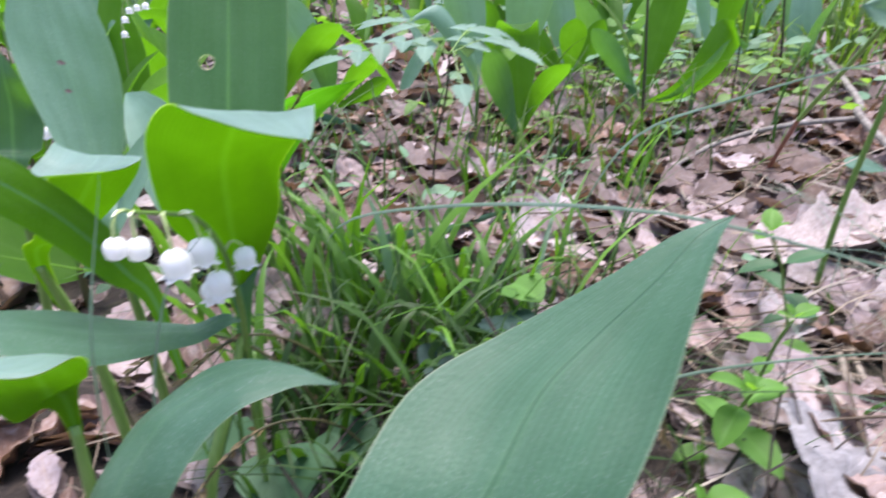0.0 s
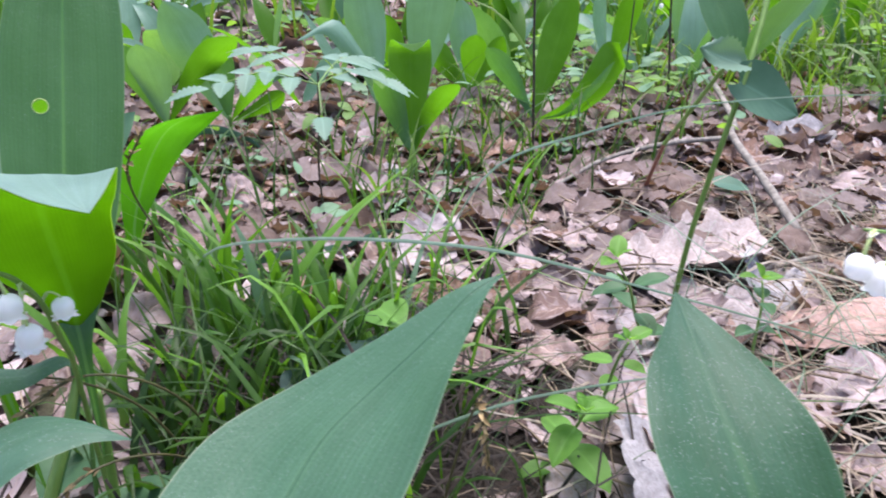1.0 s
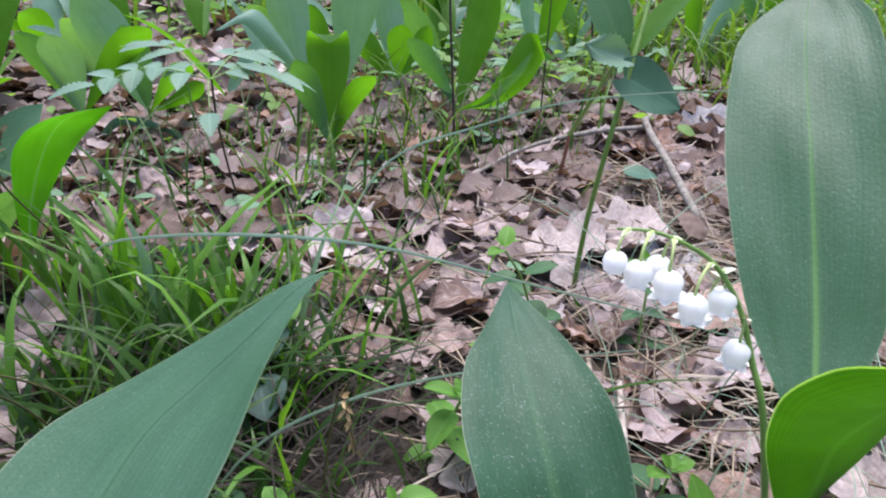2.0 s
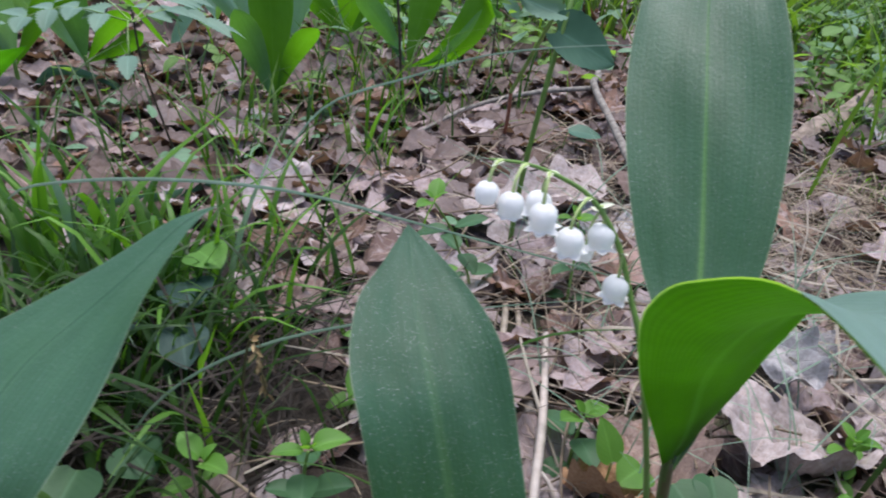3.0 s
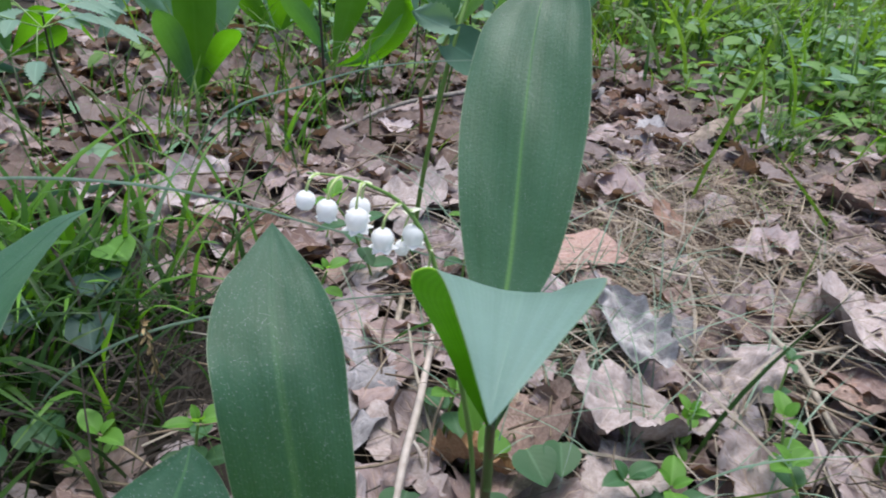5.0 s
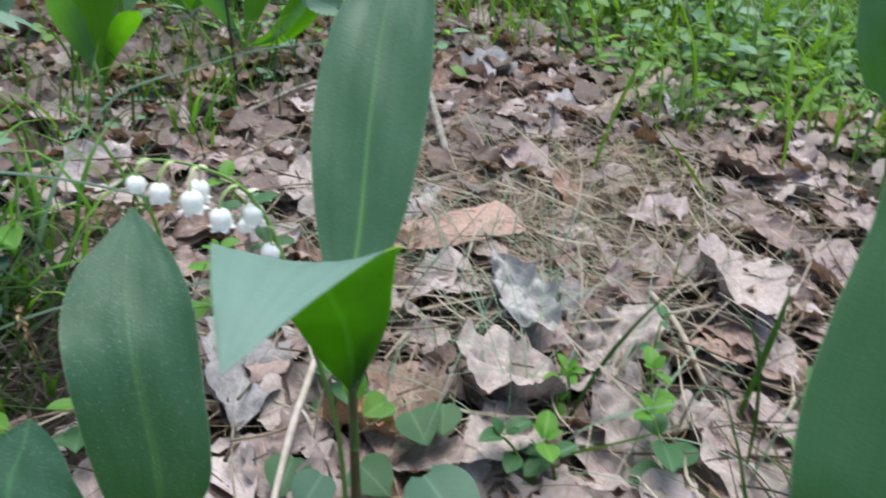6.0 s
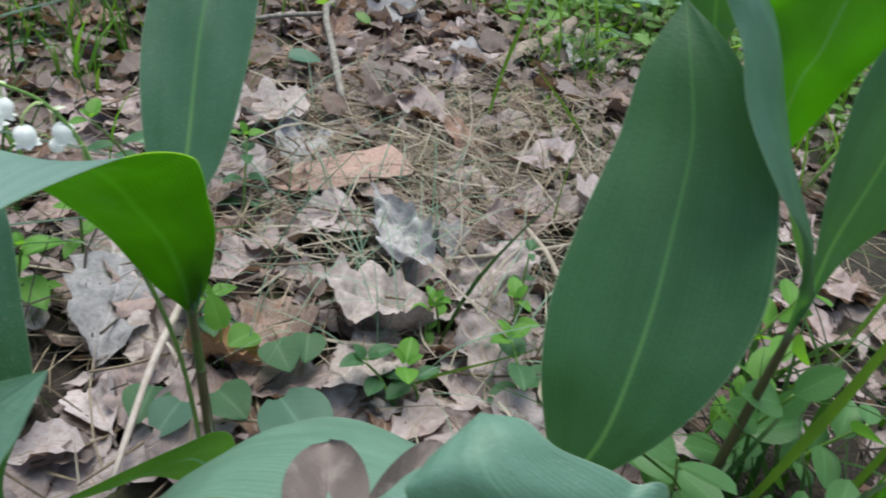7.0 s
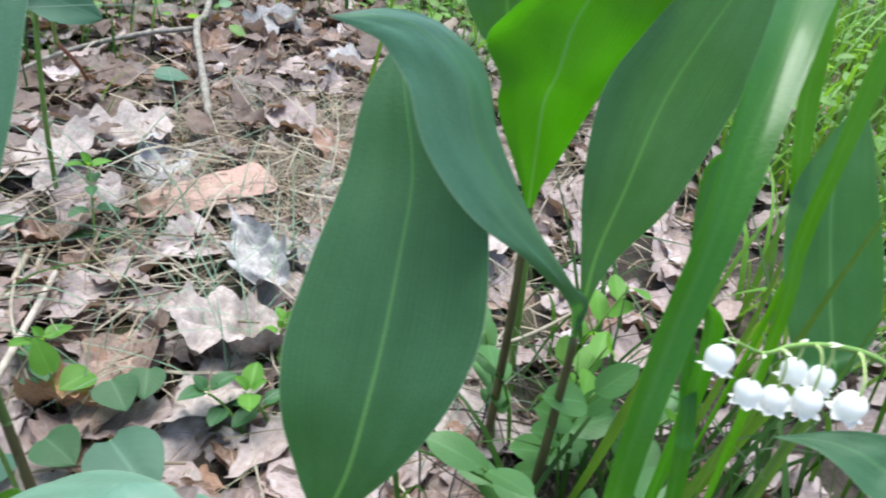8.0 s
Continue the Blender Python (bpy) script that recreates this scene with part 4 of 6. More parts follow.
plant_c = lily((0.47, -0.09, 0.0), "blooming lily of the valley with a drooping row of bells", [
    (CL, LILY_LIT, "pointed upright leaf", 0.12, 0.05, 1.5), (CB, LILY, "low outward leaf", 0.14, 0.05, 0.5)])
raceme(plant_c, [(0.47, -0.09, 0), (0.47, -0.1, 0.08), (0.4321, -0.092, 0.1949), (0.4239, -0.0842, 0.2034), (0.4149, -0.0776, 0.2078), (0.4033, -0.0726, 0.21), (0.3938, -0.0693, 0.2099), (0.3854, -0.0677, 0.2087), (0.3777, -0.0619, 0.2114)],
       (0.0012, 0.001, 0.0009, 0.0008, 0.0006, 0.0004), [
    (0.97, (0.3775, -0.0622, 0.209), 1.15, BELL_OPEN, (-10, 20)),
    (0.88, (0.3833, -0.0693, 0.2013), 1.1, BELL_OPEN, (-6, 12)),
    (0.80, (0.39, -0.0733, 0.1999), 1.1, BELL_OPEN, (0, 6)),
    (0.72, (0.4, -0.0699, 0.2034), 1.05, BELL_OPEN, (4, 5)),
    (0.66, (0.3969, -0.0784, 0.201), 1.15, BELL_OPEN, (-4, 3)),
    (0.62, (0.4064, -0.0748, 0.2026), 1.1, BELL_OPEN, (0, -6)),
    (0.52, (0.4053, -0.0855, 0.2027), 1.2, BELL_OPEN, (-6, 8))], 0.0069)
lily((0.30, -0.035, 0.0), "lily of the valley leaf lying low across the ground", [(BL, LILY_BLOOM_SHEEN, "", -0.2, 0.04, 2.0)])
lily((0.26, -0.08, 0.0), "lily of the valley leaf with an arched crest", [(BL2, LILY_BLOOM_SHEEN, "", -0.3, 0.05, 0.8)])
lily((0.47, 0.10, 0.0), "lily of the valley leaf farther behind the bright one", [(LH, LILY, "", 0.12, 0.04, 0.3)])
lily((0.21, 0.03, 0.0), "low lily of the valley leaf glowing from beneath", [(BR, FAR_LEAF, "", 0.15, 0.05, 0.8)])

for st, note in ((S1, "broad strap-shaped sedge leaf"), (S2, "strap-shaped sedge leaf bent over"), (S3, "narrow strap-shaped sedge leaf held aslant"), (S4, "upright strap-shaped sedge leaf"), (S5, "strap-shaped sedge leaf low in the grass")):
    p = thing("sedge_leaf", st[0][:3], note + ", glossy yellow-green", "sedge", "strap-shaped sedge leaves")
    mat = STRAP_BRIGHT if st in (S3, S4) else STRAP
    blade("leaf_blade", st, mat, p, "", 0.35, 0.02, 0.0, rib=mat)


# ---- lily of the valley plants farther off ----
def far_blade(sh, foot, az, length, width, lean, bend, roll=0.0, start=0.0):
    """A blade that rises from foot, leans out and bends over; degrees."""
    pts, p, a = [], Vector(foot), radians(lean)
    d2 = Vector((math.sin(radians(az)), math.cos(radians(az)), 0))
    side0 = Vector((d2.y, -d2.x, 0))
    k = 9
    rows = []
    for i in range(k):
        s = i / (k - 1)
        ang = a + radians(bend) * s * s
        d = d2 * math.sin(ang) + Vector((0, 0, math.cos(ang)))
        w = 0.5 * width * (0.1 if s < 0.06 else math.sin(math.pi * min(1, (0.04 + 0.96 * s) ** 0.85)) ** 0.7)
        if i == k - 1:
            w = 0.0003
        n = side0.cross(d)
        side = side0 * math.cos(radians(roll)) + n * math.sin(radians(roll))
        nn = side.cross(d)
        rows.append([p + side * (w * t) + nn * (-0.22 * w * (1 - t * t)) for t in (-1, -0.5, 0, 0.5, 1)])
        p = p + d * (length / (k - 1))
    sh.grid(rows)


def far_lily(at, label, leaves, mats):
    p = thing("lily_of_the_valley", at, label, "flower", LILY_GROUP)
    for n, (az, length, width, lean, bend, roll) in enumerate(leaves):
        sh = Sheet()
        foot = Vector(at) + Vector((0, 0, 0.022))
        far_blade(sh, foot, az, length, width, lean, bend, roll)
        sh.done("leaf_blade", mats[n % len(mats)], p)
    stem(p, [Vector(at), Vector(at) + Vector((0, 0, 0.015)), Vector(at) + Vector((0.001, 0, 0.03))], (0.003, 0.0028, 0.0022), STEM_BROWN)
    return p


def reach_blade(parent, mat, base, tip, width, bow=0.08, over=None, turn=0.0):
    """A blade from base to tip, bowed; over: where its bent-over end hangs; turn: degrees about its length."""
    a, b = Vector(base), Vector(tip)
    d = b - a
    face = Vector((0, -1, 0.25))
    face = (face - d * (face.dot(d) / d.length_squared)).normalized()
    across = d.normalized().cross(face)
    face, across = face * math.cos(radians(turn)) + across * math.sin(radians(turn)), across * math.cos(radians(turn)) - face * math.sin(radians(turn))
    mid = [a, a.lerp(b, 0.35) - face * (bow * d.length), a.lerp(b, 0.72) - face * (bow * 0.8 * d.length), b]
    if over:
        mid.append(Vector(over))
    way, rows, k = glide(mid, 18), [], 18
    for i, q in enumerate(way):
        s = i / (k - 1)
        w = 0.5 * width * (0.12 + 0.88 * math.sin(math.pi * s ** 1.5) ** 0.9) * (1 if i < k - 1 else 0.02)
        if s < 0.12:
            w *= 0.25 + 6.2 * s
        run = Vector(way[min(i + 1, k - 1)] - way[max(i - 1, 0)]).normalized()
        out = run.cross(across).normalized()
        rows.append([Vector(q) + across * (w * t) + out * (0.3 * w * t * t + 0.04 * w * math.sin(9 * s + 3 * t)) for t in (-1, -0.66, -0.33, 0, 0.33, 0.66, 1)])
    sh = Sheet()
    sh.grid(rows)
    return sh.done("leaf_blade", mat, parent)


def reach_lily(at, label, leaves):
    """A lily whose leaves are given as material, tip, width, bow and more; they rise from one sheath."""
    p = thing("lily_of_the_valley", at, label, "flower", LILY_GROUP)
    neck = Vector(at) + Vector((0.001, 0, 0.034))
    for mat, tip, width, *more in leaves:
        reach_blade(p, mat, neck, tip, width, *more)
    stem(p, [Vector(at) - Vector((0, 0, 0.004)), Vector(at) + Vector((0, 0, 0.012)), neck + Vector((0, 0, 0.008))], (0.003, 0.0028, 0.002), STEM)
    return p


# the recognisable ones behind the sedge tuft
reach_lily((0.047, 0.665, 0.0), "lily of the valley, two leaves spread before a folded one", [
    (LILY_SOFT, (0.018, 0.650, 0.126), 0.027, 0.12), (FAR_LEAF, (0.092, 0.645, 0.112), 0.023, 0.2, None, 20), (FAR_LEAF, (0.047, 0.70, 0.138), 0.044, 0.02, (0.050, 0.672, 0.137))])
reach_lily((0.195, 0.80, 0.0), "slender lily of the valley, one leaf spreading sideways", [
    (LILY_MID, (0.134, 0.788, 0.121), 0.026, 0.1, None, -25), (FAR_LEAF, (0.288, 0.79, 0.112), 0.05, -0.22, (0.296, 0.785, 0.098), 30), (FAR_LEAF, (0.245, 0.86, 0.175), 0.042, 0.04), (LILY_MID, (0.272, 0.755, 0.113), 0.014, -0.16, None, 40)])
reach_lily((0.132, 0.95, 0.0), "lily of the valley with short bright leaves", [
    (FAR_LEAF, (0.137, 0.93, 0.112), 0.036, 0.03), (FAR_LEAF, (0.084, 0.95, 0.1), 0.034, 0.1, None, 20), (FAR_LEAF, (0.176, 0.95, 0.107), 0.03, 0.1, None, -20), (LILY_BLOOM_SHEEN, (0.12, 0.99, 0.15), 0.04, 0.05)])
reach_lily((0.356, 1.05, 0.0), "lily of the valley with a narrow bright leaf", [
    (FAR_LEAF, (0.388, 1.05, 0.165), 0.036, 0.05), (LILY_BLOOM_SHEEN, (0.34, 1.08, 0.16), 0.03, 0.05, None, 30)])
reach_lily((0.485, 1.10, 0.0), "lily of the valley with a broad leaf held upright", [
    (LILY_BLOOM_SHEEN, (0.494, 1.1, 0.19), 0.055, 0.04), (FAR_LEAF, (0.54, 1.08, 0.17), 0.04, 0.12, None, 35)])
reach_lily((0.64, 1.10, 0.0), "lily of the valley with a slanting grey-green leaf", [
    (LILY_BLOOM_SHEEN, (0.735, 1.15, 0.165), 0.045, 0.06), (FAR_LEAF, (0.62, 1.1, 0.15), 0.03, 0.05)])
reach_lily((0.83, 1.20, 0.0), "lily of the valley with a narrow bright upright leaf", [
    (FAR_LEAF, (0.826, 1.2, 0.18), 0.04, 0.05), (LILY_MID, (0.78, 1.22, 0.14), 0.035, 0.08)])
reach_lily((0.058, 0.90, 0.0), "lily of the valley with a tall grey-green leaf", [
    (LILY_BLOOM_SHEEN, (0.086, 0.92, 0.205), 0.062, 0.03), (FAR_LEAF, (0.02, 0.9, 0.14), 0.035, 0.1, None, 20)])
reach_lily((0.008, 0.85, 0.0), "lily of the valley with a pale upright and an arching leaf", [
    (LILY_BLOOM_SHEEN, (-0.012, 0.88, 0.19), 0.05, 0.04), (LILY_BLOOM_SHEEN, (-0.04, 0.795, 0.142), 0.026, -0.15, (-0.075, 0.78, 0.128), 40)])
reach_lily((-0.225, 0.77, 0.0), "lily of the valley with a long bright curving leaf", [
    (FAR_LEAF, (-0.133, 0.745, 0.136), 0.034, 0.16, None, 35), (LILY_BLOOM_SHEEN, (-0.232, 0.74, 0.13), 0.042, 0.05), (LILY_SOFT, (-0.27, 0.76, 0.128), 0.04, 0.05, None, -20)])
reach_lily((-0.16, 0.79, 0.0), "lily of the valley with a pale leaning leaf", [
    (LILY_BLOOM_SHEEN, (-0.218, 0.80, 0.165), 0.055, 0.04), (FAR_LEAF, (-0.1, 0.755, 0.097), 0.024, 0.12, None, 30), (FAR_LEAF, (-0.09, 0.765, 0.074), 0.02, 0.1), (LILY_SOFT, (-0.17, 0.78, 0.133), 0.036, 0.06)])

LABELS = ("crowded lily of the valley with broad upright leaves", "lily of the valley leaves leaning outward in the patch", "young bright green lily of the valley in the patch")
patch = random.Random(21)
spots = []
while len(spots) < 250:
    y = patch.uniform(0.62, 2.9)
    x = patch.uniform(-1.6, 1.5) * (0.45 + 0.32 * y)
    limit = 1.0 if x > 0.12 * y + 0.12 else 0.6
    if x > 0.33 * y + 0.15:
        limit = 1.75
    if (x > -0.3 and y < 0.84) or any(abs(x - c) < 0.05 and y < d for c, d in ((0.05, 0.75), (0.2, 0.95), (-0.01, 0.8))) or y < limit or (x > -0.05 and y < 0.95) or any((x - a) ** 2 + (y - b) ** 2 < (0.03 + 0.016 * y) ** 2 for a, b in spots):
        continue
    spots.append((x, y))
for x, y in ((-0.20, 0.46), (-0.26, 0.40), (-0.31, 0.52), (-0.27, 0.60), (-0.36, 0.44)):
    spots.append((x, y))
for n, (x, y) in enumerate(spots):
    k = patch.choice((2, 2, 3))
    az = patch.uniform(0, 360)
    leaves = [(az + i * patch.uniform(120, 200), patch.uniform(0.10, 0.17), patch.uniform(0.032, 0.055), patch.uniform(12, 50), patch.uniform(15, 85), patch.uniform(-50, 50)) for i in range(k)]
    mats = patch.choice(((LILY_PALE, FAR_LEAF), (LILY_BLOOM_SHEEN, LILY_PALE), (FAR_LEAF, LILY_BLOOM_SHEEN)))
    p = far_lily((x, y, ground_z(x, y)), LABELS[n % 3], leaves, mats)
    if patch.random() < 0.16 and y < 1.9:
        bx, by, bz = x, y, ground_z(x, y)
        ax = [(bx, by, bz), (bx + 0.004, by - 0.005, bz + 0.09), (bx + 0.02, by - 0.02, bz + 0.155), (bx + 0.05, by - 0.03, bz + 0.168)]
        w = glide(ax, 101)
        raceme(p, ax, (0.0013, 0.001, 0.0006), [(s, tuple(w[int(s * 100)] + np.array((0.002, -0.003, -0.007))), 1.0, BELL_OPEN, (0, 0)) for s in (0.55, 0.65, 0.76, 0.87, 0.98)], 0.0075)


# ---- dry oak leaves ----
def oak_leaf_mesh(seed, rows=27, cols=7, smooth=False, crisp=0.0):
    """A dry leaf with rounded lobes, curled and crumpled; lies along x, 1 long."""
    r = random.Random(seed)
    curl, roll, twist = r.uniform(-0.4, 0.5), r.uniform(-0.8, 1.5), r.uniform(-0.9, 0.9)
    ph, lob, lobes = r.uniform(0, 6.28), r.uniform(0.08, 0.2), r.uniform(3.6, 5.2)
    wide, late = r.uniform(0.2, 0.3), r.uniform(1.15, 1.6)
    roll += 2.6 * crisp
    wide *= 1 - 0.25 * crisp
    if smooth:
        lob, curl, roll, twist, wide = 0.03, 0.12, 0.5, 0.2, 0.21
    off = Vector((r.uniform(0, 50), r.uniform(0, 50), 0))
    grid = []
    for i in range(rows):
        s = i / (rows - 1)
        env = 0.012 if s < 0.07 else wide * math.sin(math.pi * min(1.0, ((s - 0.07) / 0.93) ** late)) ** 0.6 + 0.008
        line = []
        for j in range(cols):
            t = 2 * j / (cols - 1) - 1
            wav = math.cos(s * 6.28 * lobes + ph + (0.7 if t > 0 else 0))
            w = env * (1 + lob * wav * abs(t) ** 1.5)
            if smooth:
                w = wide * min(1.0, 4 * (1 - s) ** 0.5, 0.35 + 3 * s) * (0.85 + 0.15 * s) * (1 + 0.14 * noise.noise(Vector((s * 5, t * 3, 4.0))) + 0.07 * noise.noise(Vector((s * 19, t * 3, 9.0))))
            x, y = s - 0.5 + 0.1 * w * abs(t), t * w
            z = curl * (s - 0.45) ** 2 + roll * y * y * 1.6 + twist * y * (s - 0.5)
            z += (0.1 + 0.08 * crisp) * noise.noise(Vector((x * 5, y * 7, 0)) + off) + (0.06 + 0.05 * crisp) * noise.noise(Vector((x * 12, y * 15, 3)) + off)
            line.append((x, y, z * (0.45 if smooth else 1)))
        grid.append(line)
    sh = Sheet()
    sh.grid(grid)
    return sh


OAK = [oak_leaf_mesh(100 + k) for k in range(14)] + [oak_leaf_mesh(140, smooth=True)] + [oak_leaf_mesh(150 + k, 41, 13, crisp=0.45) for k in range(4)]
OAK_MESH = []
for k, shp in enumerate(OAK):
    ob = build("oak_leaf", shp.v, shp.f, LITTER, None, "", shp.uv)
    OAK_MESH.append(ob.data)
    bpy.data.objects.remove(ob)


def oak_pose(x, y, size, r, lift=0.0, flat=14):
    return Matrix.Translation((x, y, ground_z(x, y) + lift)) @ Euler((radians(r.gauss(0, flat)), radians(r.gauss(0, flat)), r.uniform(0, 6.28))).to_matrix().to_4x4() @ Matrix.Diagonal((size, size, size, 1))


def bare(x, y):
    """How bare of oak leaves the floor is: under the sedge tuft and in the needle patch."""
    t = ((x - 0.015) / 0.08) ** 2 + ((y - 0.27) / 0.07) ** 2
    n = ((x - 0.46) / 0.17) ** 2 + ((y - 0.42) / 0.15) ** 2
    s = ((x - 0.47) / 0.1) ** 2 + ((y - 0.03) / 0.09) ** 2
    if s < 1:
        return 0.75
    return 0.93 if t < 1 else (0.32 if n < 1 else 0.0)


sh = Sheet()
sh.tube([(-0.44, 0, 0.0), (-0.56, 0.01, 0.015), (-0.66, 0.03, 0.01)], (0.009, 0.008, 0.012), 5, 6)
ob = sh.done("leaf_stalk", STALK_DARK)
STALK_MESH = ob.data
bpy.data.objects.remove(ob)


def add_stalk(leaf):
    ob = new("leaf_stalk", STALK_MESH)
    ob.parent = leaf


drop = random.Random(5)
OAK_LABELS = ("dry curled oak leaf, pale greyish pink, on the forest floor", "dry brown oak leaf lying on the litter", "bleached lobed oak leaf on the ground")
made = 0
while made < 298:
    x, y = drop.uniform(-0.25, 0.8), drop.uniform(0.0, 0.95)
    if drop.random() < bare(x, y) or abs(x - 0.2 - 0.25 * y) > 0.34 + 0.5 * y:
        continue
    ob = new("oak_leaf", OAK_MESH[drop.randrange(14)])
    ob.matrix_world = oak_pose(x, y, drop.uniform(0.04, 0.082), drop, drop.uniform(0.002, 0.02), 16)
    add_stalk(ob)
    tagged(ob, OAK_LABELS[made % 3], "dry leaf", "fallen oak leaves")
    made += 1


def scatter(name, mat, count, source, where, label, category, size, lift=0.006, flat=16):
    """Many alike scraps in one mesh."""
    vs, fs, us = [], [], []
    r = random.Random(name)
    k = 0
    while k < count:
        x, y = where(r)
        if x is None:
            continue
        shp = source[r.randrange(len(source))]
        m = oak_pose(x, y, r.uniform(*size), r, r.uniform(0, lift), flat)
        n0 = len(vs)
        vs += [tuple(m @ Vector(v)) for v in shp.v]
        fs += [tuple(n0 + i for i in f) for f in shp.f]
        us += shp.uv
        k += 1
    ob = build(name, vs, fs, mat, None, "", us)
    return tagged(ob, label, category, kind="stuff")


SMALL = [oak_leaf_mesh(300 + k, 13, 4) for k in range(10)]


def near_floor(r):
    x, y = r.uniform(-0.4, 1.2), r.uniform(-0.05, 1.0)
    return (None, None) if r.random() < bare(x, y) * 0.9 else (x, y)


def far_floor(r):
    y = 0.9 + 2.6 * r.random() ** 1.5
    return r.uniform(-1.2, 1.2) * (0.5 + 0.5 * y) + 0.25, y


scatter("leaf_litter", LITTER_OLD_SHADED, 1700, SMALL, near_floor, "decayed brown oak leaves beneath the fresh litter, darkened like shaded gaps", "leaf litter", (0.025, 0.065), 0.008, 22)
scatter("leaf_litter", LITTER_FAR, 2100, SMALL, near_floor, "broken pale oak leaf scraps over the forest floor", "leaf litter", (0.02, 0.055), 0.016, 18)
scatter("leaf_litter", LITTER_FAR, 130, [oak_leaf_mesh(500 + k, 17, 5) for k in range(6)], lambda r: (r.uniform(0.2, 0.42), r.uniform(-0.06, 0.14)), "crumpled oak leaves beneath the large lily leaf", "leaf litter", (0.03, 0.065), 0.012)


def wide_floor(r):
    x, y = r.gauss(0.4, 2.2), r.gauss(0.8, 2.2)
    return (None, None) if (-0.4 < x < 1.2 and -0.05 < y < 1.0) or abs(x) > 6 or abs(y) > 6 else (x, y)


scatter("leaf_litter", LITTER_FAR, 5200, [oak_leaf_mesh(400 + k, 9, 3) for k in range(6)], wide_floor, "dry oak leaves strewn over the wider forest floor", "leaf litter", (0.06, 0.11), 0.01)
scatter("leaf_litter", LITTER_OLD_SHADED, 1300, SMALL, far_floor, "decayed oak leaves beneath the lily patch, darkened as in shade", "leaf litter", (0.05, 0.1), 0.02)
scatter("leaf_litter", LITTER_FAR, 900, SMALL, far_floor, "dry oak leaves beneath the lily patch", "leaf litter", (0.06, 0.11), 0.01)

scatter("leaf_litter", LITTER_OLD_SHADED, 860, [oak_leaf_mesh(600 + k, 17, 5) for k in range(6)], lambda r: (r.uniform(-0.35, 0.75), 0.43 + 0.57 * r.random() ** 0.8), "brown decayed oak leaves at the edge of the lilies, darkened as in shade", "leaf litter", (0.025, 0.065), 0.03)

# pine needles and dry straw bits
nd = random.Random(9)
sh = Sheet()
for k in range(4600):
    if k % 4:
        x, y = nd.gauss(0.47, 0.11), nd.gauss(0.42, 0.11)
    else:
        x, y = nd.uniform(-0.25, 0.85), nd.uniform(0.0, 0.9)
        if x < 0.09 and 0.15 < y < 0.5 and k % 8:
            x += 0.35
    a, l = nd.uniform(0, 6.28), nd.uniform(0.025, 0.07)
    z = ground_z(x, y) + nd.uniform(0.003, 0.024)
    d = Vector((math.cos(a), math.sin(a), nd.gauss(0, 0.16))) * l
    c = Vector((x, y, z))
    bow = Vector((nd.gauss(0, 1), nd.gauss(0, 1), abs(nd.gauss(0, 1)))) * (0.06 * l)
    sh.strip([c - d / 2, c + bow, c + d / 2], nd.uniform(0.0005, 0.0012), Vector((-math.sin(a), math.cos(a), 0.4)), 4, 0.0, 0.25)
tagged(sh.done("pine_needles", NEEDLE), "dry pine needles and straw bits strewn on the litter", "pine needles", kind="stuff")


# ---- grass ----
def grass(name, mat, spec, label, seed, category="grass", single=False):
    """spec: rows of centre x, y, spread, blades, height low and high, width, lean. single: a thing whose blades are parts."""
    r = random.Random(seed)
    sh = Sheet()
    tuft = thing(name, (spec[0][0], spec[0][1], ground_z(spec[0][0], spec[0][1])), label, category) if single else None
    for cx, cy, sp, count, lo, hi, wid, lean in spec:
        for _ in range(count):
            x, y = r.gauss(cx, sp), r.gauss(cy, sp)
            az = r.uniform(0, 6.28)
            d = Vector((math.cos(az), math.sin(az), 0))
            h = r.uniform(lo, hi)
            out = h * r.uniform(0.2, 1.0) * lean
            p0 = Vector((x, y, ground_z(x, y) - 0.003))
            p1 = p0 + d * out * 0.25 + Vector((0, 0, h * 0.5))
            p2 = p0 + d * out * 0.65 + Vector((0, 0, h * 0.85))
            p3 = p0 + d * out * 1.25 + Vector((0, 0, h * r.uniform(0.75, 1.2)))
            sh.strip([p0, p1, p2, p3], wid * r.uniform(0.6, 1.25), Vector((-d.y, d.x, r.gauss(0, 0.3))), 8, 0.3)
            if single:
                sh.done("blade", mat, tuft)
                sh = Sheet()
    return tuft if single else tagged(sh.done(name, mat), label, category, kind="stuff")


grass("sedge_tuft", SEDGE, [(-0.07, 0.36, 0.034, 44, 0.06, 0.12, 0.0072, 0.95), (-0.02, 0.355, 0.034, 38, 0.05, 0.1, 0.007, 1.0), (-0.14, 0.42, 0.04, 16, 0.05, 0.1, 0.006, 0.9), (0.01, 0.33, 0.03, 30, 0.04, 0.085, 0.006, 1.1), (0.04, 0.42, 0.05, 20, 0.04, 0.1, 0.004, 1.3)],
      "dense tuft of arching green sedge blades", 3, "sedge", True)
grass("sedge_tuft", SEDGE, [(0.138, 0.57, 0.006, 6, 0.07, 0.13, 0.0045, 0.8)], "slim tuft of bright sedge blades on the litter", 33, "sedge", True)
grass("sedge_tuft", SEDGE_SHADED, [(-0.05, 0.28, 0.035, 76, 0.04, 0.09, 0.0062, 1.1), (0.0, 0.24, 0.035, 30, 0.03, 0.08, 0.0055, 1.2), (0.01, 0.29, 0.04, 40, 0.03, 0.08, 0.0055, 1.2)],
      "sedge blades tangled low in the tuft, coloured as in shade", 13, "sedge", True)
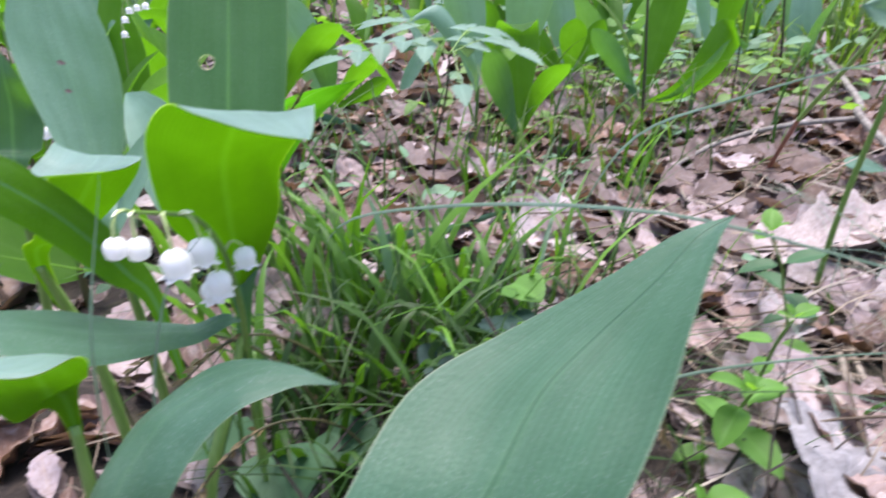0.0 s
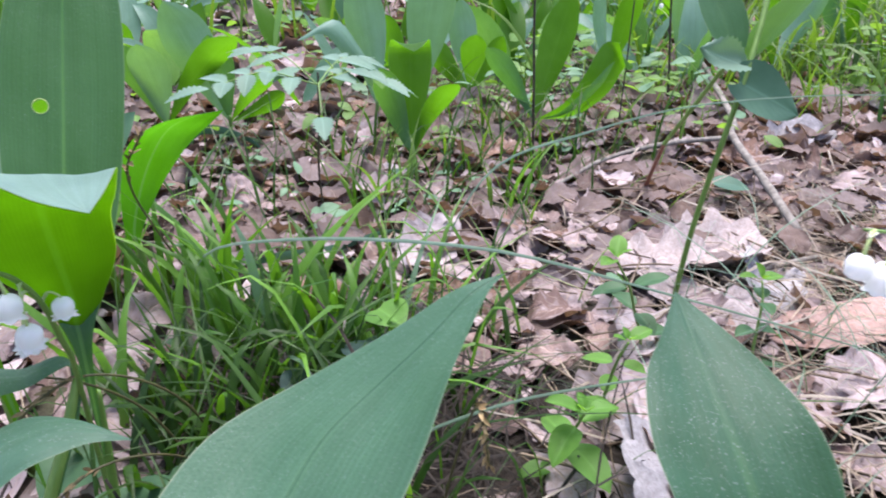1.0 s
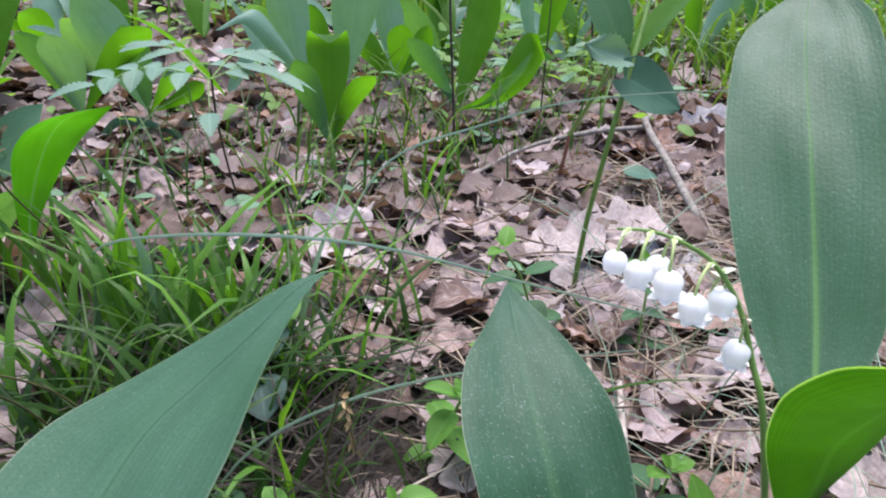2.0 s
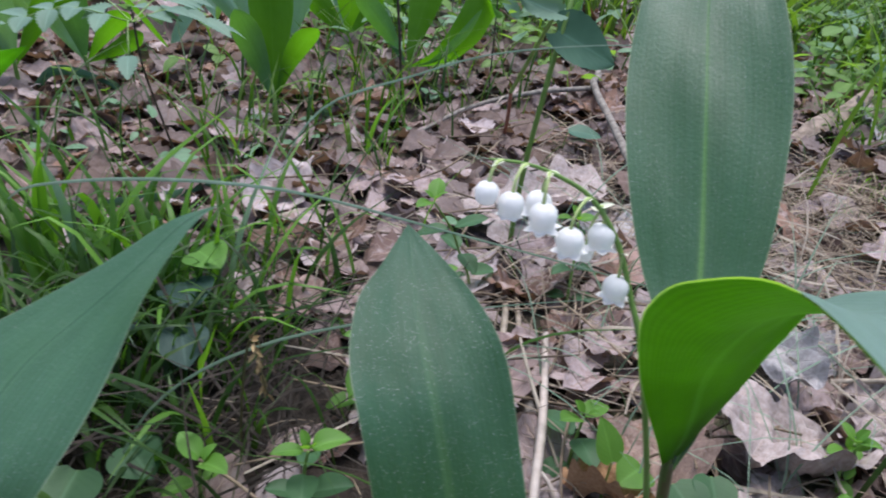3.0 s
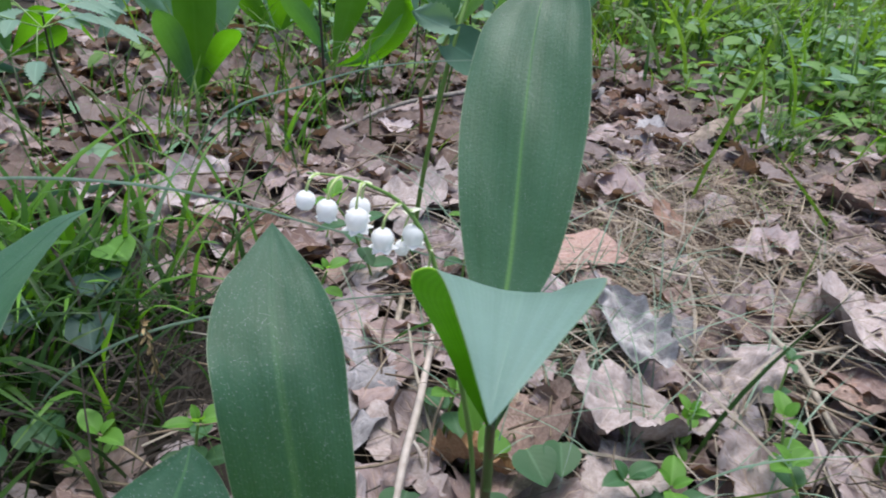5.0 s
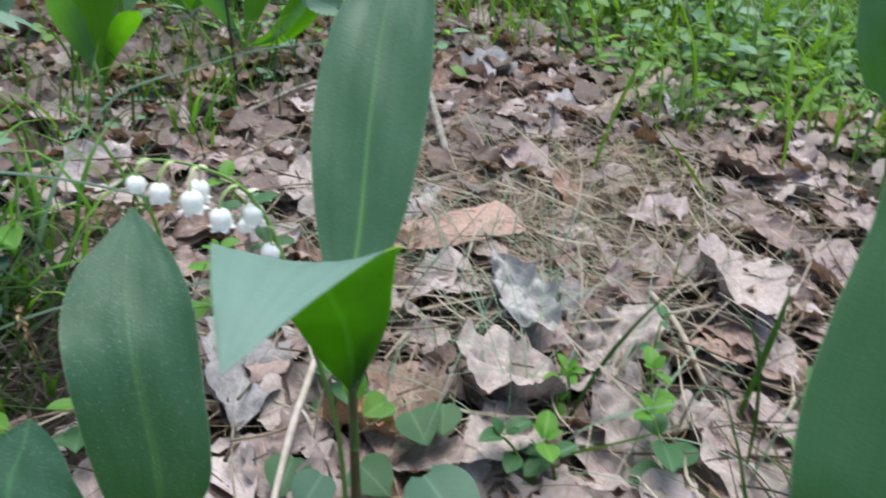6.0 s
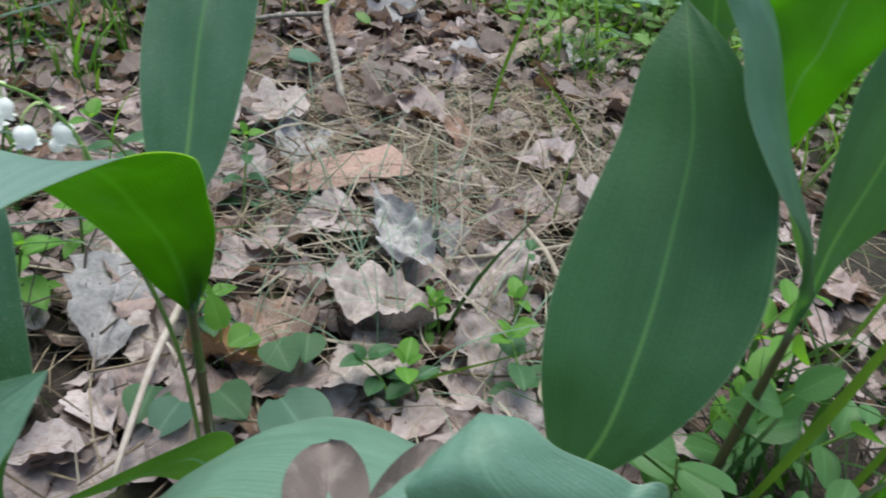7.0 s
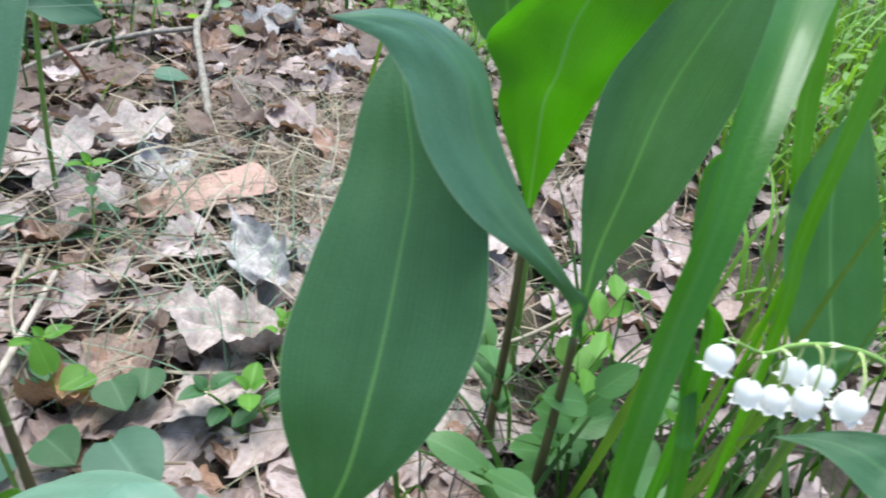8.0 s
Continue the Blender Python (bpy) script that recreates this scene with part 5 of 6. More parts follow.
grass("fine_sedge", GRASS_SHADED, [(-0.03, 0.28, 0.06, 110, 0.03, 0.09, 0.0016, 1.9)], "thread-thin sedge blades in the tuft, coloured as in shade", 14, "sedge")
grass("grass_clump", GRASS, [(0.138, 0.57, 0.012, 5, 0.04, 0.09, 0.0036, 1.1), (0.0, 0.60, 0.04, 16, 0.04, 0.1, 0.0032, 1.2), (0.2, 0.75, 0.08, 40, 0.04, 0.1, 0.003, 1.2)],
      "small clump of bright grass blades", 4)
grass("litter_grass", GRASS_SHADED, [(0.08, 0.68, 0.12, 110, 0.03, 0.1, 0.003, 1.3), (-0.1, 0.62, 0.1, 60, 0.03, 0.09, 0.0028, 1.4), (0.22, 0.82, 0.12, 80, 0.04, 0.1, 0.003, 1.3)],
      "thin grass rising through the litter, coloured as in shade", 26)
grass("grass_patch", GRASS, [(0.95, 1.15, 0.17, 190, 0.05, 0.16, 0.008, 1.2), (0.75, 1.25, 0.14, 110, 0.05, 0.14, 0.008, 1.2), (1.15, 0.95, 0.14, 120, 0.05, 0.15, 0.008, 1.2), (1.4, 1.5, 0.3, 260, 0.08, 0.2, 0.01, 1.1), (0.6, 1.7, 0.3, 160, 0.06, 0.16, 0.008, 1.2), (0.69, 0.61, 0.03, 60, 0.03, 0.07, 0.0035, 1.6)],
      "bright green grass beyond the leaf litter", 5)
grass("grass_patch", GRASS_SHADED, [(0.95, 1.1, 0.2, 120, 0.04, 0.13, 0.006, 1.5), (0.7, 0.63, 0.035, 70, 0.03, 0.06, 0.003, 1.8), (1.2, 1.0, 0.2, 80, 0.05, 0.13, 0.006, 1.4)],
      "shade-toned grass low between the bright blades", 55)
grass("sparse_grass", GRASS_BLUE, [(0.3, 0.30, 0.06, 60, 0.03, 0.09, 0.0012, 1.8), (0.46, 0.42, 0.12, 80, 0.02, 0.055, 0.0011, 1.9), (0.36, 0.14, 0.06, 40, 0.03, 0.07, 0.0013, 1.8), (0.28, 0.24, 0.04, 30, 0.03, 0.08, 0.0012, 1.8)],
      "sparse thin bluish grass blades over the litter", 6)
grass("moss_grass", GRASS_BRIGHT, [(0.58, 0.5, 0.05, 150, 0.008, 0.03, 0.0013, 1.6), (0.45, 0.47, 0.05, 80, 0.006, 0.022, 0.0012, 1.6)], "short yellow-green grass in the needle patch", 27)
grass("fine_grass", GRASS_SHADED, [(0.02, 0.26, 0.05, 26, 0.04, 0.1, 0.0014, 1.8), (0.05, 0.31, 0.05, 24, 0.03, 0.09, 0.0022, 1.6), (-0.03, 0.22, 0.04, 30, 0.03, 0.08, 0.002, 1.6), (0.46, 0.43, 0.11, 90, 0.01, 0.035, 0.0012, 1.6)],
      "thin shade-toned green grass arching over bare soil", 16)
grass("undergrowth_grass", GRASS_SHADED, [(0.43, 0.02, 0.05, 46, 0.05, 0.13, 0.0035, 1.1), (0.52, 0.0, 0.06, 64, 0.06, 0.15, 0.004, 1.1)],
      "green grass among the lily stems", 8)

# ---- twigs ----
def twig(pts, radii, label, ends=True):
    p = thing("fallen_twig", pts[0], label, "twig", "fallen twigs")
    sh = Sheet()
    sh.tube(pts, radii, 9, 30)
    for v in range(len(sh.v)):
        q = Vector(sh.v[v])
        sh.v[v] = tuple(q + Vector((noise.noise(q * 90), noise.noise(q * 90 + Vector((5, 0, 0))), 0)) * 0.0012)
    sh.done("bark", BARK, p)
    if ends:
        sh = Sheet()
        a, b = Vector(pts[-1]), Vector(pts[-2])
        d = (a - b).normalized()
        sh.tube([a - d * 0.002, a + d * 0.002], (radii[-1] * 0.92, radii[-1] * 0.7), 9)
        sh.done("broken_end", CUT_WOOD, p, "pale broken end")
    return p


twig([(0.60, 1.40, 0.055), (0.50, 1.05, 0.053), (0.43, 0.78, 0.043), (0.403, 0.72, 0.041), (0.382, 0.60, 0.034), (0.366, 0.498, 0.024)], (0.0032, 0.0035, 0.0038, 0.0041, 0.0041, 0.0038), "grey fallen twig with a broken end on the litter")
twig([(0.403, 0.72, 0.037), (0.33, 0.71, 0.034), (0.25, 0.675, 0.028), (0.17, 0.60, 0.02)], (0.003, 0.0027, 0.0023, 0.0015), "thin grey side branch lying on dry leaves", False)
twig([(0.192, 0.20, 0.012), (0.194, 0.22, 0.014), (0.197, 0.243, 0.012)], (0.003, 0.0034, 0.0032), "short grey stick on the leaf litter")
twig([(0.30, 0.45, 0.012), (0.36, 0.47, 0.014), (0.42, 0.485, 0.012), (0.47, 0.53, 0.01)], (0.002, 0.0026, 0.0026, 0.0016), "thin brown twig among dry needles", False)

# dry straws
def straw(pts, width, label, mat=None):
    sh = Sheet()
    sh.tube(pts, (width * 0.9, width, width, width * 0.7), 6, 16)
    return tagged(sh.done("dry_straw", mat or STRAW, None, "", pts[0]), label, "straw", "dry straws")


straw([(0.22, 0.29, 0.02), (0.194, 0.212, 0.027), (0.176, 0.165, 0.027), (0.155, 0.1, 0.02)], 0.0023, "pale dry straw lying on oak leaves", STRAW_PALE)
straw([(0.183, 0.184, 0.0275), (0.187, 0.176, 0.025), (0.189, 0.165, 0.016)], 0.0012, "short forked stub on a pale straw", STRAW_PALE)
straw([(0.198, 0.272, 0.032), (0.195, 0.235, 0.03), (0.2, 0.19, 0.01)], 0.0011, "thin side stalk of a pale straw")
straw([(0.21, 0.345, 0.014), (0.197, 0.30, 0.016), (0.178, 0.25, 0.012)], 0.0022, "broad pale straw on the litter")
straw([(0.218, 0.35, 0.012), (0.207, 0.30, 0.014), (0.192, 0.245, 0.01)], 0.0018, "pale straw beside a broader one")
straw([(0.37, 0.235, 0.02), (0.43, 0.23, 0.022), (0.50, 0.238, 0.02), (0.56, 0.25, 0.018)], 0.0016, "long thin dry stalk across the litter")
straw([(0.445, 0.255, 0.024), (0.447, 0.22, 0.02), (0.438, 0.17, 0.012)], 0.0026, "flat dry grass stalk on brown leaves")
straw([(0.405, 0.09, 0.06), (0.46, 0.09, 0.063), (0.54, 0.11, 0.062)], 0.0012, "thin straw caught between green stems")

st = random.Random(31)
sh = Sheet()
for k in range(300):
    if k % 12 == 0:
        x, y = st.gauss(0.12, 0.09), st.gauss(0.30, 0.08)
    else:
        x, y = st.gauss(0.42, 0.14), st.gauss(0.33, 0.13)
    a, l = st.uniform(0, 6.28), st.uniform(0.04, 0.12)
    z = ground_z(x, y) + st.uniform(0.004, 0.03)
    d = Vector((math.cos(a), math.sin(a), st.gauss(0, 0.3))) * l
    c = Vector((x, y, max(z, abs(d.z) / 2 + 0.003)))
    bow = Vector((st.gauss(0, 1), st.gauss(0, 1), st.gauss(0, 1))) * (0.07 * l)
    sh.strip([c - d / 2, c + bow, c + d / 2], st.uniform(0.0007, 0.0017), Vector((-math.sin(a), math.cos(a), 0.5)), 6, 0.3, 0.3)
tagged(sh.done("dry_grass", STRAW), "tangled dry grass blades over the forest floor", "dry grass", kind="stuff")
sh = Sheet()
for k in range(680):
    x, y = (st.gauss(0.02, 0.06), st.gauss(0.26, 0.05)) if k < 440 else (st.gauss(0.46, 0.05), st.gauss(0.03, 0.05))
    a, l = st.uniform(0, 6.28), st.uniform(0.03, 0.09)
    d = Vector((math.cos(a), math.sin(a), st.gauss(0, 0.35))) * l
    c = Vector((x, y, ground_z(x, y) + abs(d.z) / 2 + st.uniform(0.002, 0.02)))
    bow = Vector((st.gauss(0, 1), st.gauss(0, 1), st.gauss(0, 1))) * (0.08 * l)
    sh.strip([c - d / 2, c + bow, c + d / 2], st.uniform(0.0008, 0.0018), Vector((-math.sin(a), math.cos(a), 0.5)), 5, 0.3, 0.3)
tagged(sh.done("dead_stalks", DEAD), "tangle of dead stalks beneath the sedge, blackened to stand for shade", "dead stalks", kind="stuff")


sh = Sheet()
for k in range(260):
    x, y = st.uniform(-0.12, 0.75), 0.03 + 0.62 * st.random()
    if x < 0.08 and y > 0.2 and k % 3:
        x += 0.3
    a, l = st.uniform(0, 6.28), st.uniform(0.025, 0.1)
    d = Vector((math.cos(a), math.sin(a), st.gauss(0, 0.12))) * l
    c = Vector((x, y, ground_z(x, y) + abs(d.z) / 2 + st.uniform(0.006, 0.026)))
    bow = Vector((st.gauss(0, 1), st.gauss(0, 1), st.gauss(0, 0.6))) * (0.05 * l)
    sh.tube([c - d / 2, c + bow, c + d / 2], (0.0007, 0.0009, 0.0005), 5, 6)
tagged(sh.done("twig_bits", TWIG_BITS), "thin brown twigs and leaf stalks strewn on the litter", "twigs", kind="stuff")


# ---- fallen leaves that stand out ----
def big_leaf(x, y, size, turn, tilt, label, mesh, mat, lift=0.012):
    ob = new("oak_leaf", OAK_MESH[mesh].copy())
    ob.data.materials[0] = mat
    ob.matrix_world = Matrix.Translation((x, y, ground_z(x, y) + lift)) @ Euler((radians(tilt[0]), radians(tilt[1]), radians(turn))).to_matrix().to_4x4() @ Matrix.Diagonal((size, size, size * (0.4 if mesh == 14 else 1), 1))
    add_stalk(ob)
    return tagged(ob, label, "dry leaf", "fallen oak leaves")


def dry_material(name, a, b, spot):
    n = Nodes(name, 0.7)
    u, v = n.uv()
    tone = n.mix(n.ramp(n.noise(34.0, 5.0), (0.35, 0.0), (0.68, 1.0)), a, b)
    tone = n.mix(n.ramp(n.noise(110.0, 5.0), (0.52, 0.0), (0.75, 0.75)), tone, spot)
    off = n.math("ABSOLUTE", n.math("SUBTRACT", u, 0.5))
    side = n.math("SINE", n.math("MULTIPLY", n.math("SUBTRACT", v, n.math("MULTIPLY", off, 0.55)), 52.0))
    vein = n.math("MAXIMUM", n.ramp(side, (0.86, 0.0), (1.0, 0.4)), n.ramp(off, (0.008, 0.8), (0.03, 0.0)))
    n.color(n.mix(n.math("MULTIPLY", vein, 0.5), tone, tuple(min(1, c * 1.3) for c in b)))
    n.bump(n.math("ADD", vein, n.noise(120.0, 5.0)), 0.5, 0.0012)
    return n.mat


DRY_RED = dry_material("reddish_dry_leaf", (0.27, 0.16, 0.13), (0.37, 0.25, 0.22), (0.42, 0.19, 0.08))
DRY_WHITE = dry_material("bleached_dry_leaf", (0.27, 0.248, 0.252), (0.41, 0.39, 0.4), (0.26, 0.215, 0.205))
DRY_PINK = dry_material("pinkish_dry_leaf", (0.28, 0.222, 0.212), (0.42, 0.355, 0.345), (0.2, 0.13, 0.10))
DRY_BROWN = dry_material("brown_dry_leaf", (0.15, 0.09, 0.07), (0.29, 0.2, 0.165), (0.40, 0.32, 0.29))
DRY_ORANGE = dry_material("orange_dry_leaf", (0.26, 0.13, 0.06), (0.4, 0.23, 0.13), (0.2, 0.1, 0.05))
DRY_DARK = dry_material("withered_dark_leaf", (0.075, 0.055, 0.05), (0.17, 0.13, 0.12), (0.28, 0.23, 0.21))
DRY_GREY = dry_material("grey_dry_leaf", (0.18, 0.168, 0.175), (0.3, 0.282, 0.295), (0.14, 0.105, 0.1))

big_leaf(0.33, 0.365, 0.118, 8, (2, -4), "large reddish brown dry leaf on needles", 14, DRY_RED, 0.018)
big_leaf(0.346, 0.268, 0.095, -84, (22, 8), "crumpled bleached white oak leaf", 15, DRY_WHITE, 0.026)
big_leaf(0.374, 0.272, 0.055, -60, (-10, 10), "small bleached oak leaf scrap", 16, DRY_WHITE, 0.012)
big_leaf(0.322, 0.19, 0.105, 170, (12, -12), "curled pinkish brown oak leaf with a raised rim", 17, DRY_PINK, 0.02)
big_leaf(0.29, 0.155, 0.09, 30, (-8, 8), "pale brown crumpled oak leaf", 8, DRY_PINK, 0.016)
big_leaf(0.216, 0.17, 0.05, 150, (18, 10), "small orange-brown oak leaf under violet leaves", 16, DRY_ORANGE, 0.02)
big_leaf(0.24, 0.18, 0.095, 60, (-14, 4), "brown oak leaf half under seedlings", 6, DRY_BROWN, 0.012)
big_leaf(0.158, 0.225, 0.10, 80, (26, -4), "long grey oak leaf leaning on the litter", 9, DRY_GREY, 0.02)
big_leaf(0.185, 0.19, 0.09, 100, (10, 8), "pinkish oak leaf beside the straw", 11, DRY_PINK, 0.012)
big_leaf(0.518, 0.245, 0.12, 70, (10, 10), "large pale lobed oak leaf", 4, DRY_PINK, 0.02)
big_leaf(0.485, 0.19, 0.11, -30, (-10, 12), "brown lobed oak leaf with pale edges", 7, DRY_BROWN, 0.014)
big_leaf(0.39, 0.215, 0.09, 20, (16, -6), "pinkish oak leaf with a curled edge", 18, DRY_PINK, 0.016)
big_leaf(0.555, 0.634, 0.10, 10, (6, 4), "bleached oak leaf farther off", 0, DRY_WHITE, 0.016)
big_leaf(0.489, 0.754, 0.13, 20, (10, -8), "grey lobed oak leaf by the twig", 12, DRY_GREY, 0.02)
big_leaf(0.711, 0.629, 0.11, 60, (24, 8), "pale oak leaf standing on edge", 13, DRY_WHITE, 0.024)
big_leaf(0.671, 0.437, 0.11, 110, (14, 14), "brown oak leaf in the litter", 6, DRY_BROWN, 0.016)
big_leaf(0.70, 0.41, 0.12, 40, (-10, 8), "pinkish lobed oak leaf", 9, DRY_PINK, 0.016)
big_leaf(0.273, 0.47, 0.12, 24, (4, 4), "broad pale oak leaf with brown spots", 4, DRY_PINK, 0.016)
big_leaf(0.249, 0.40, 0.11, 120, (-6, 6), "large pinkish oak leaf by a green stem", 11, DRY_PINK, 0.014)
big_leaf(0.311, 0.43, 0.11, 70, (8, -4), "pale lobed oak leaf beside the reddish one", 8, DRY_WHITE, 0.014)
big_leaf(0.212, 0.446, 0.11, 10, (-6, -8), "pale oak leaf with a dark hollow beneath", 3, DRY_PINK, 0.016)
big_leaf(0.43, 0.094, 0.12, 96, (6, 8), "tan oak leaf below the large lily leaf", 10, DRY_PINK, 0.012)
big_leaf(0.475, 0.06, 0.08, 30, (10, 4), "brown oak leaf under the sedge", 5, DRY_BROWN, 0.012)

# a weathered strip of bark
sh = Sheet()
rows = []
for i in range(14):
    s = i / 13
    w = 0.009 * (0.5 + math.sin(math.pi * (0.15 + 0.75 * s)))
    c = Vector((0.59 + 0.155 * s, 0.60 + 0.10 * s, 0.02 + 0.02 * s + 0.004 * math.sin(7 * s)))
    rows.append([c + Vector((-0.6, 0.75, 0)) * (w * t) + Vector((0, 0, 0.006 * (1 - t * t) + 0.006 * noise.noise(Vector((s * 9, t * 3, 1))))) for t in (-1, -0.6, -0.2, 0.2, 0.6, 1)])
sh.grid(rows)
for k in range(len(rows)):
    rows[k] = [q - Vector((0, 0, 0.008)) for q in rows[k]]
sh.grid(rows)
tagged(sh.done("bark_strip", WEATHERED, None, "", (0.66, 0.65, 0.0)), "pale weathered strip of bark on the ground", "bark")


# ---- small green plants ----
def leaf_part(p, name, mat, base, ahead, up, length, width, **more):
    sh = Sheet()
    sh.leaf(base, ahead, up, length, width, **more)
    return sh.done(name, mat, p)


def seedling(foot, nodes, label, mat, top_mat, size, group="leafy seedlings", radius=0.0009, smooth_edge=0.0, mat_stem=None):
    """An upright seedling: a stem through nodes with a pair of leaves at each."""
    p = thing("seedling", foot, label, "seedling", group)
    pts = [Vector(foot)] + [Vector(n[:3]) for n in nodes]
    stem(p, pts, (radius * 1.3, radius, radius * 0.7), mat_stem)
    r = random.Random(str(foot))
    for k, (x, y, z, turn, f) in enumerate(nodes):
        last = k == len(nodes) - 1
        for half in ((0, 180) if not last else (0, 180, 95, 270)):
            inner = half in (95, 270)
            a = radians(turn + half + r.uniform(-20, 20))
            d = Vector((math.cos(a), math.sin(a), r.uniform(-0.1, 0.5) if not last else (r.uniform(1.4, 2.6) if inner else r.uniform(0.3, 0.9))))
            l = 1.05 * size * f * r.uniform(0.7, 1.1) * (0.6 if inner else 1.0)
            leaf_part(p, "leaf", top_mat if last else mat, Vector((x, y, z)) + d.normalized() * 0.002, d, Vector((0, 0, 1)) - d * 0.2, l, l * r.uniform(0.6, 0.76), shape=0.9, cup=r.uniform(0.2, 0.5), bend=r.uniform(0.1, 0.5), rows=10, cols=7, wave=0.04, blunt=0.6)
    return p


seedling((0.19, 0.356, 0.0), [(0.184, 0.35, 0.025, 20, 0.8), (0.176, 0.345, 0.045, 100, 0.9), (0.168, 0.338, 0.066, 10, 1.0), (0.155, 0.33, 0.088, 60, 0.7)], "seedling with rounded paired leaves and a bright top", SPRIG_DARK, SPRIG, 0.021)
seedling((0.246, 0.325, 0.0), [(0.247, 0.33, 0.018, 160, 1.1), (0.249, 0.335, 0.036, 10, 1.0), (0.251, 0.34, 0.054, 80, 0.6), (0.252, 0.347, 0.064, 20, 0.7)], "slim seedling with grey-green oval leaves", SPRIG_DARK, SPRIG, 0.02)
seedling((0.105, 0.245, 0.0), [(0.11, 0.245, 0.02, 10, 1.0), (0.113, 0.243, 0.036, 100, 1.1), (0.116, 0.24, 0.05, 40, 1.0), (0.118, 0.238, 0.058, 0, 0.8)], "bushy seedling with bright oval leaves", SPRIG, SPRIG, 0.021)
seedling((0.14, 0.29, 0.0), [(0.143, 0.285, 0.03, 60, 0.9), (0.145, 0.28, 0.055, 150, 0.9), (0.148, 0.276, 0.07, 30, 0.7)], "seedling with small narrow bright leaves", SPRIG, SPRIG, 0.016)
seedling((0.035, 0.2, 0.0), [(0.036, 0.197, 0.02, 30, 1.0), (0.038, 0.195, 0.034, 120, 1.0)], "low seedling with bright round leaves", SPRIG, SPRIG, 0.014)
seedling((0.078, 0.19, 0.0), [(0.08, 0.188, 0.018, 0, 1.1), (0.081, 0.186, 0.034, 80, 1.1), (0.083, 0.184, 0.048, 20, 0.8)], "seedling with oval green leaves at the tuft's edge", SPRIG_DARK, SPRIG, 0.017)
seedling((0.205, 0.2, 0.0), [(0.206, 0.2, 0.012, 20, 1.0), (0.208, 0.202, 0.026, 110, 1.1), (0.21, 0.203, 0.036, 40, 0.9)], "seedling with light green oval leaves on the litter", SPRIG_DARK, SPRIG, 0.019)
seedling((0.345, 0.175, 0.0), [(0.342, 0.177, 0.02, 40, 0.8), (0.339, 0.179, 0.032, 110, 0.9)], "tiny seedling with bright twin leaves", SPRIG, SPRIG, 0.013)
seedling((0.41, 0.19, 0.0), [(0.411, 0.195, 0.025, 0, 0.8), (0.413, 0.199, 0.045, 70, 0.8)], "tiny bluish green seedling top", SPRIG_DARK, SPRIG_DARK, 0.013)
seedling((0.39, 0.145, 0.0), [(0.386, 0.155, 0.02, 20, 1.0), (0.386, 0.163, 0.038, 90, 0.9)], "small seedling with bright leaves beside a straw", SPRIG, SPRIG, 0.016)
seedling((0.375, 0.11, 0.0), [(0.372, 0.115, 0.012, 10, 1.2), (0.37, 0.124, 0.026, 90, 1.2), (0.368, 0.133, 0.036, 30, 1.0)], "seedling with oval green leaves by the lily", SPRIG_DARK, SPRIG, 0.018)
seedling((0.30, 0.13, 0.0), [(0.292, 0.138, 0.018, 30, 1.0), (0.284, 0.142, 0.028, 20, 1.1)], "creeping seedling with paired green leaves", SPRIG_DARK, SPRIG_DARK, 0.018)
seedling((0.315, 0.13, 0.0), [(0.31, 0.133, 0.016, 10, 1.0), (0.305, 0.136, 0.026, 60, 1.0)], "creeping seedling with small paired leaves", SPRIG_DARK, SPRIG, 0.016)
seedling((0.335, 0.17, 0.0), [(0.334, 0.175, 0.015, 70, 1.0), (0.336, 0.178, 0.028, 0, 0.9)], "yellow-green seedling by a brown leaf", SPRIG, SPRIG, 0.013)


def stalked_leaf(foot, top, ahead, length, width, label, mat, name="violet", **more):
    """One heart-shaped leaf on its own thin stalk."""
    p = thing(name, foot, label, "leaf", "low round leaves")
    a, b = Vector(foot), Vector(top)
    stem(p, [a, a.lerp(b, 0.5) + Vector((0, 0, 0.006)), b], (0.0007, 0.0006, 0.0005), None, "stalk")
    leaf_part(p, "leaf", mat, b, ahead, (0, -0.25, 1), length, width, heart=0.05, cup=0.18, bend=0.15, rows=13, cols=9, wave=0.02, **more)
    return p


# low green leaves round the folded lily
for foot, top, ahead, l, w, mat in (
        ((0.236, 0.17, 0), (0.239, 0.165, 0.032), (0.2, -1, -0.1), 0.021, 0.024, SPRIG_DARK),
        ((0.255, 0.172, 0), (0.258, 0.167, 0.032), (-0.3, -1, -0.1), 0.019, 0.02, SPRIG_DARK),
        ((0.228, 0.18, 0), (0.230, 0.177, 0.03), (-0.8, -0.5, 0.2), 0.018, 0.019, SPRIG),
        ((0.19, 0.14, 0), (0.188, 0.137, 0.028), (-0.6, -0.8, 0.0), 0.022, 0.021, SPRIG_BLUE),
        ((0.205, 0.14, 0), (0.206, 0.138, 0.03), (0.5, -0.9, 0.0), 0.022, 0.024, SPRIG_DARK),
        ((0.178, 0.155, 0), (0.176, 0.152, 0.026), (-0.4, -0.9, 0.0), 0.022, 0.023, SPRIG_DARK),
        ((0.235, 0.118, 0), (0.2335, 0.120, 0.036), (0.3, -0.9, -0.05), 0.04, 0.036, SPRIG_BLUE),
        ((0.212, 0.175, 0), (0.212, 0.173, 0.04), (-0.2, 0.5, 1.0), 0.02, 0.014, SPRIG)):
    stalked_leaf(foot, top, ahead, l, w, "single rounded green leaf on a thin stalk near the ground", mat)
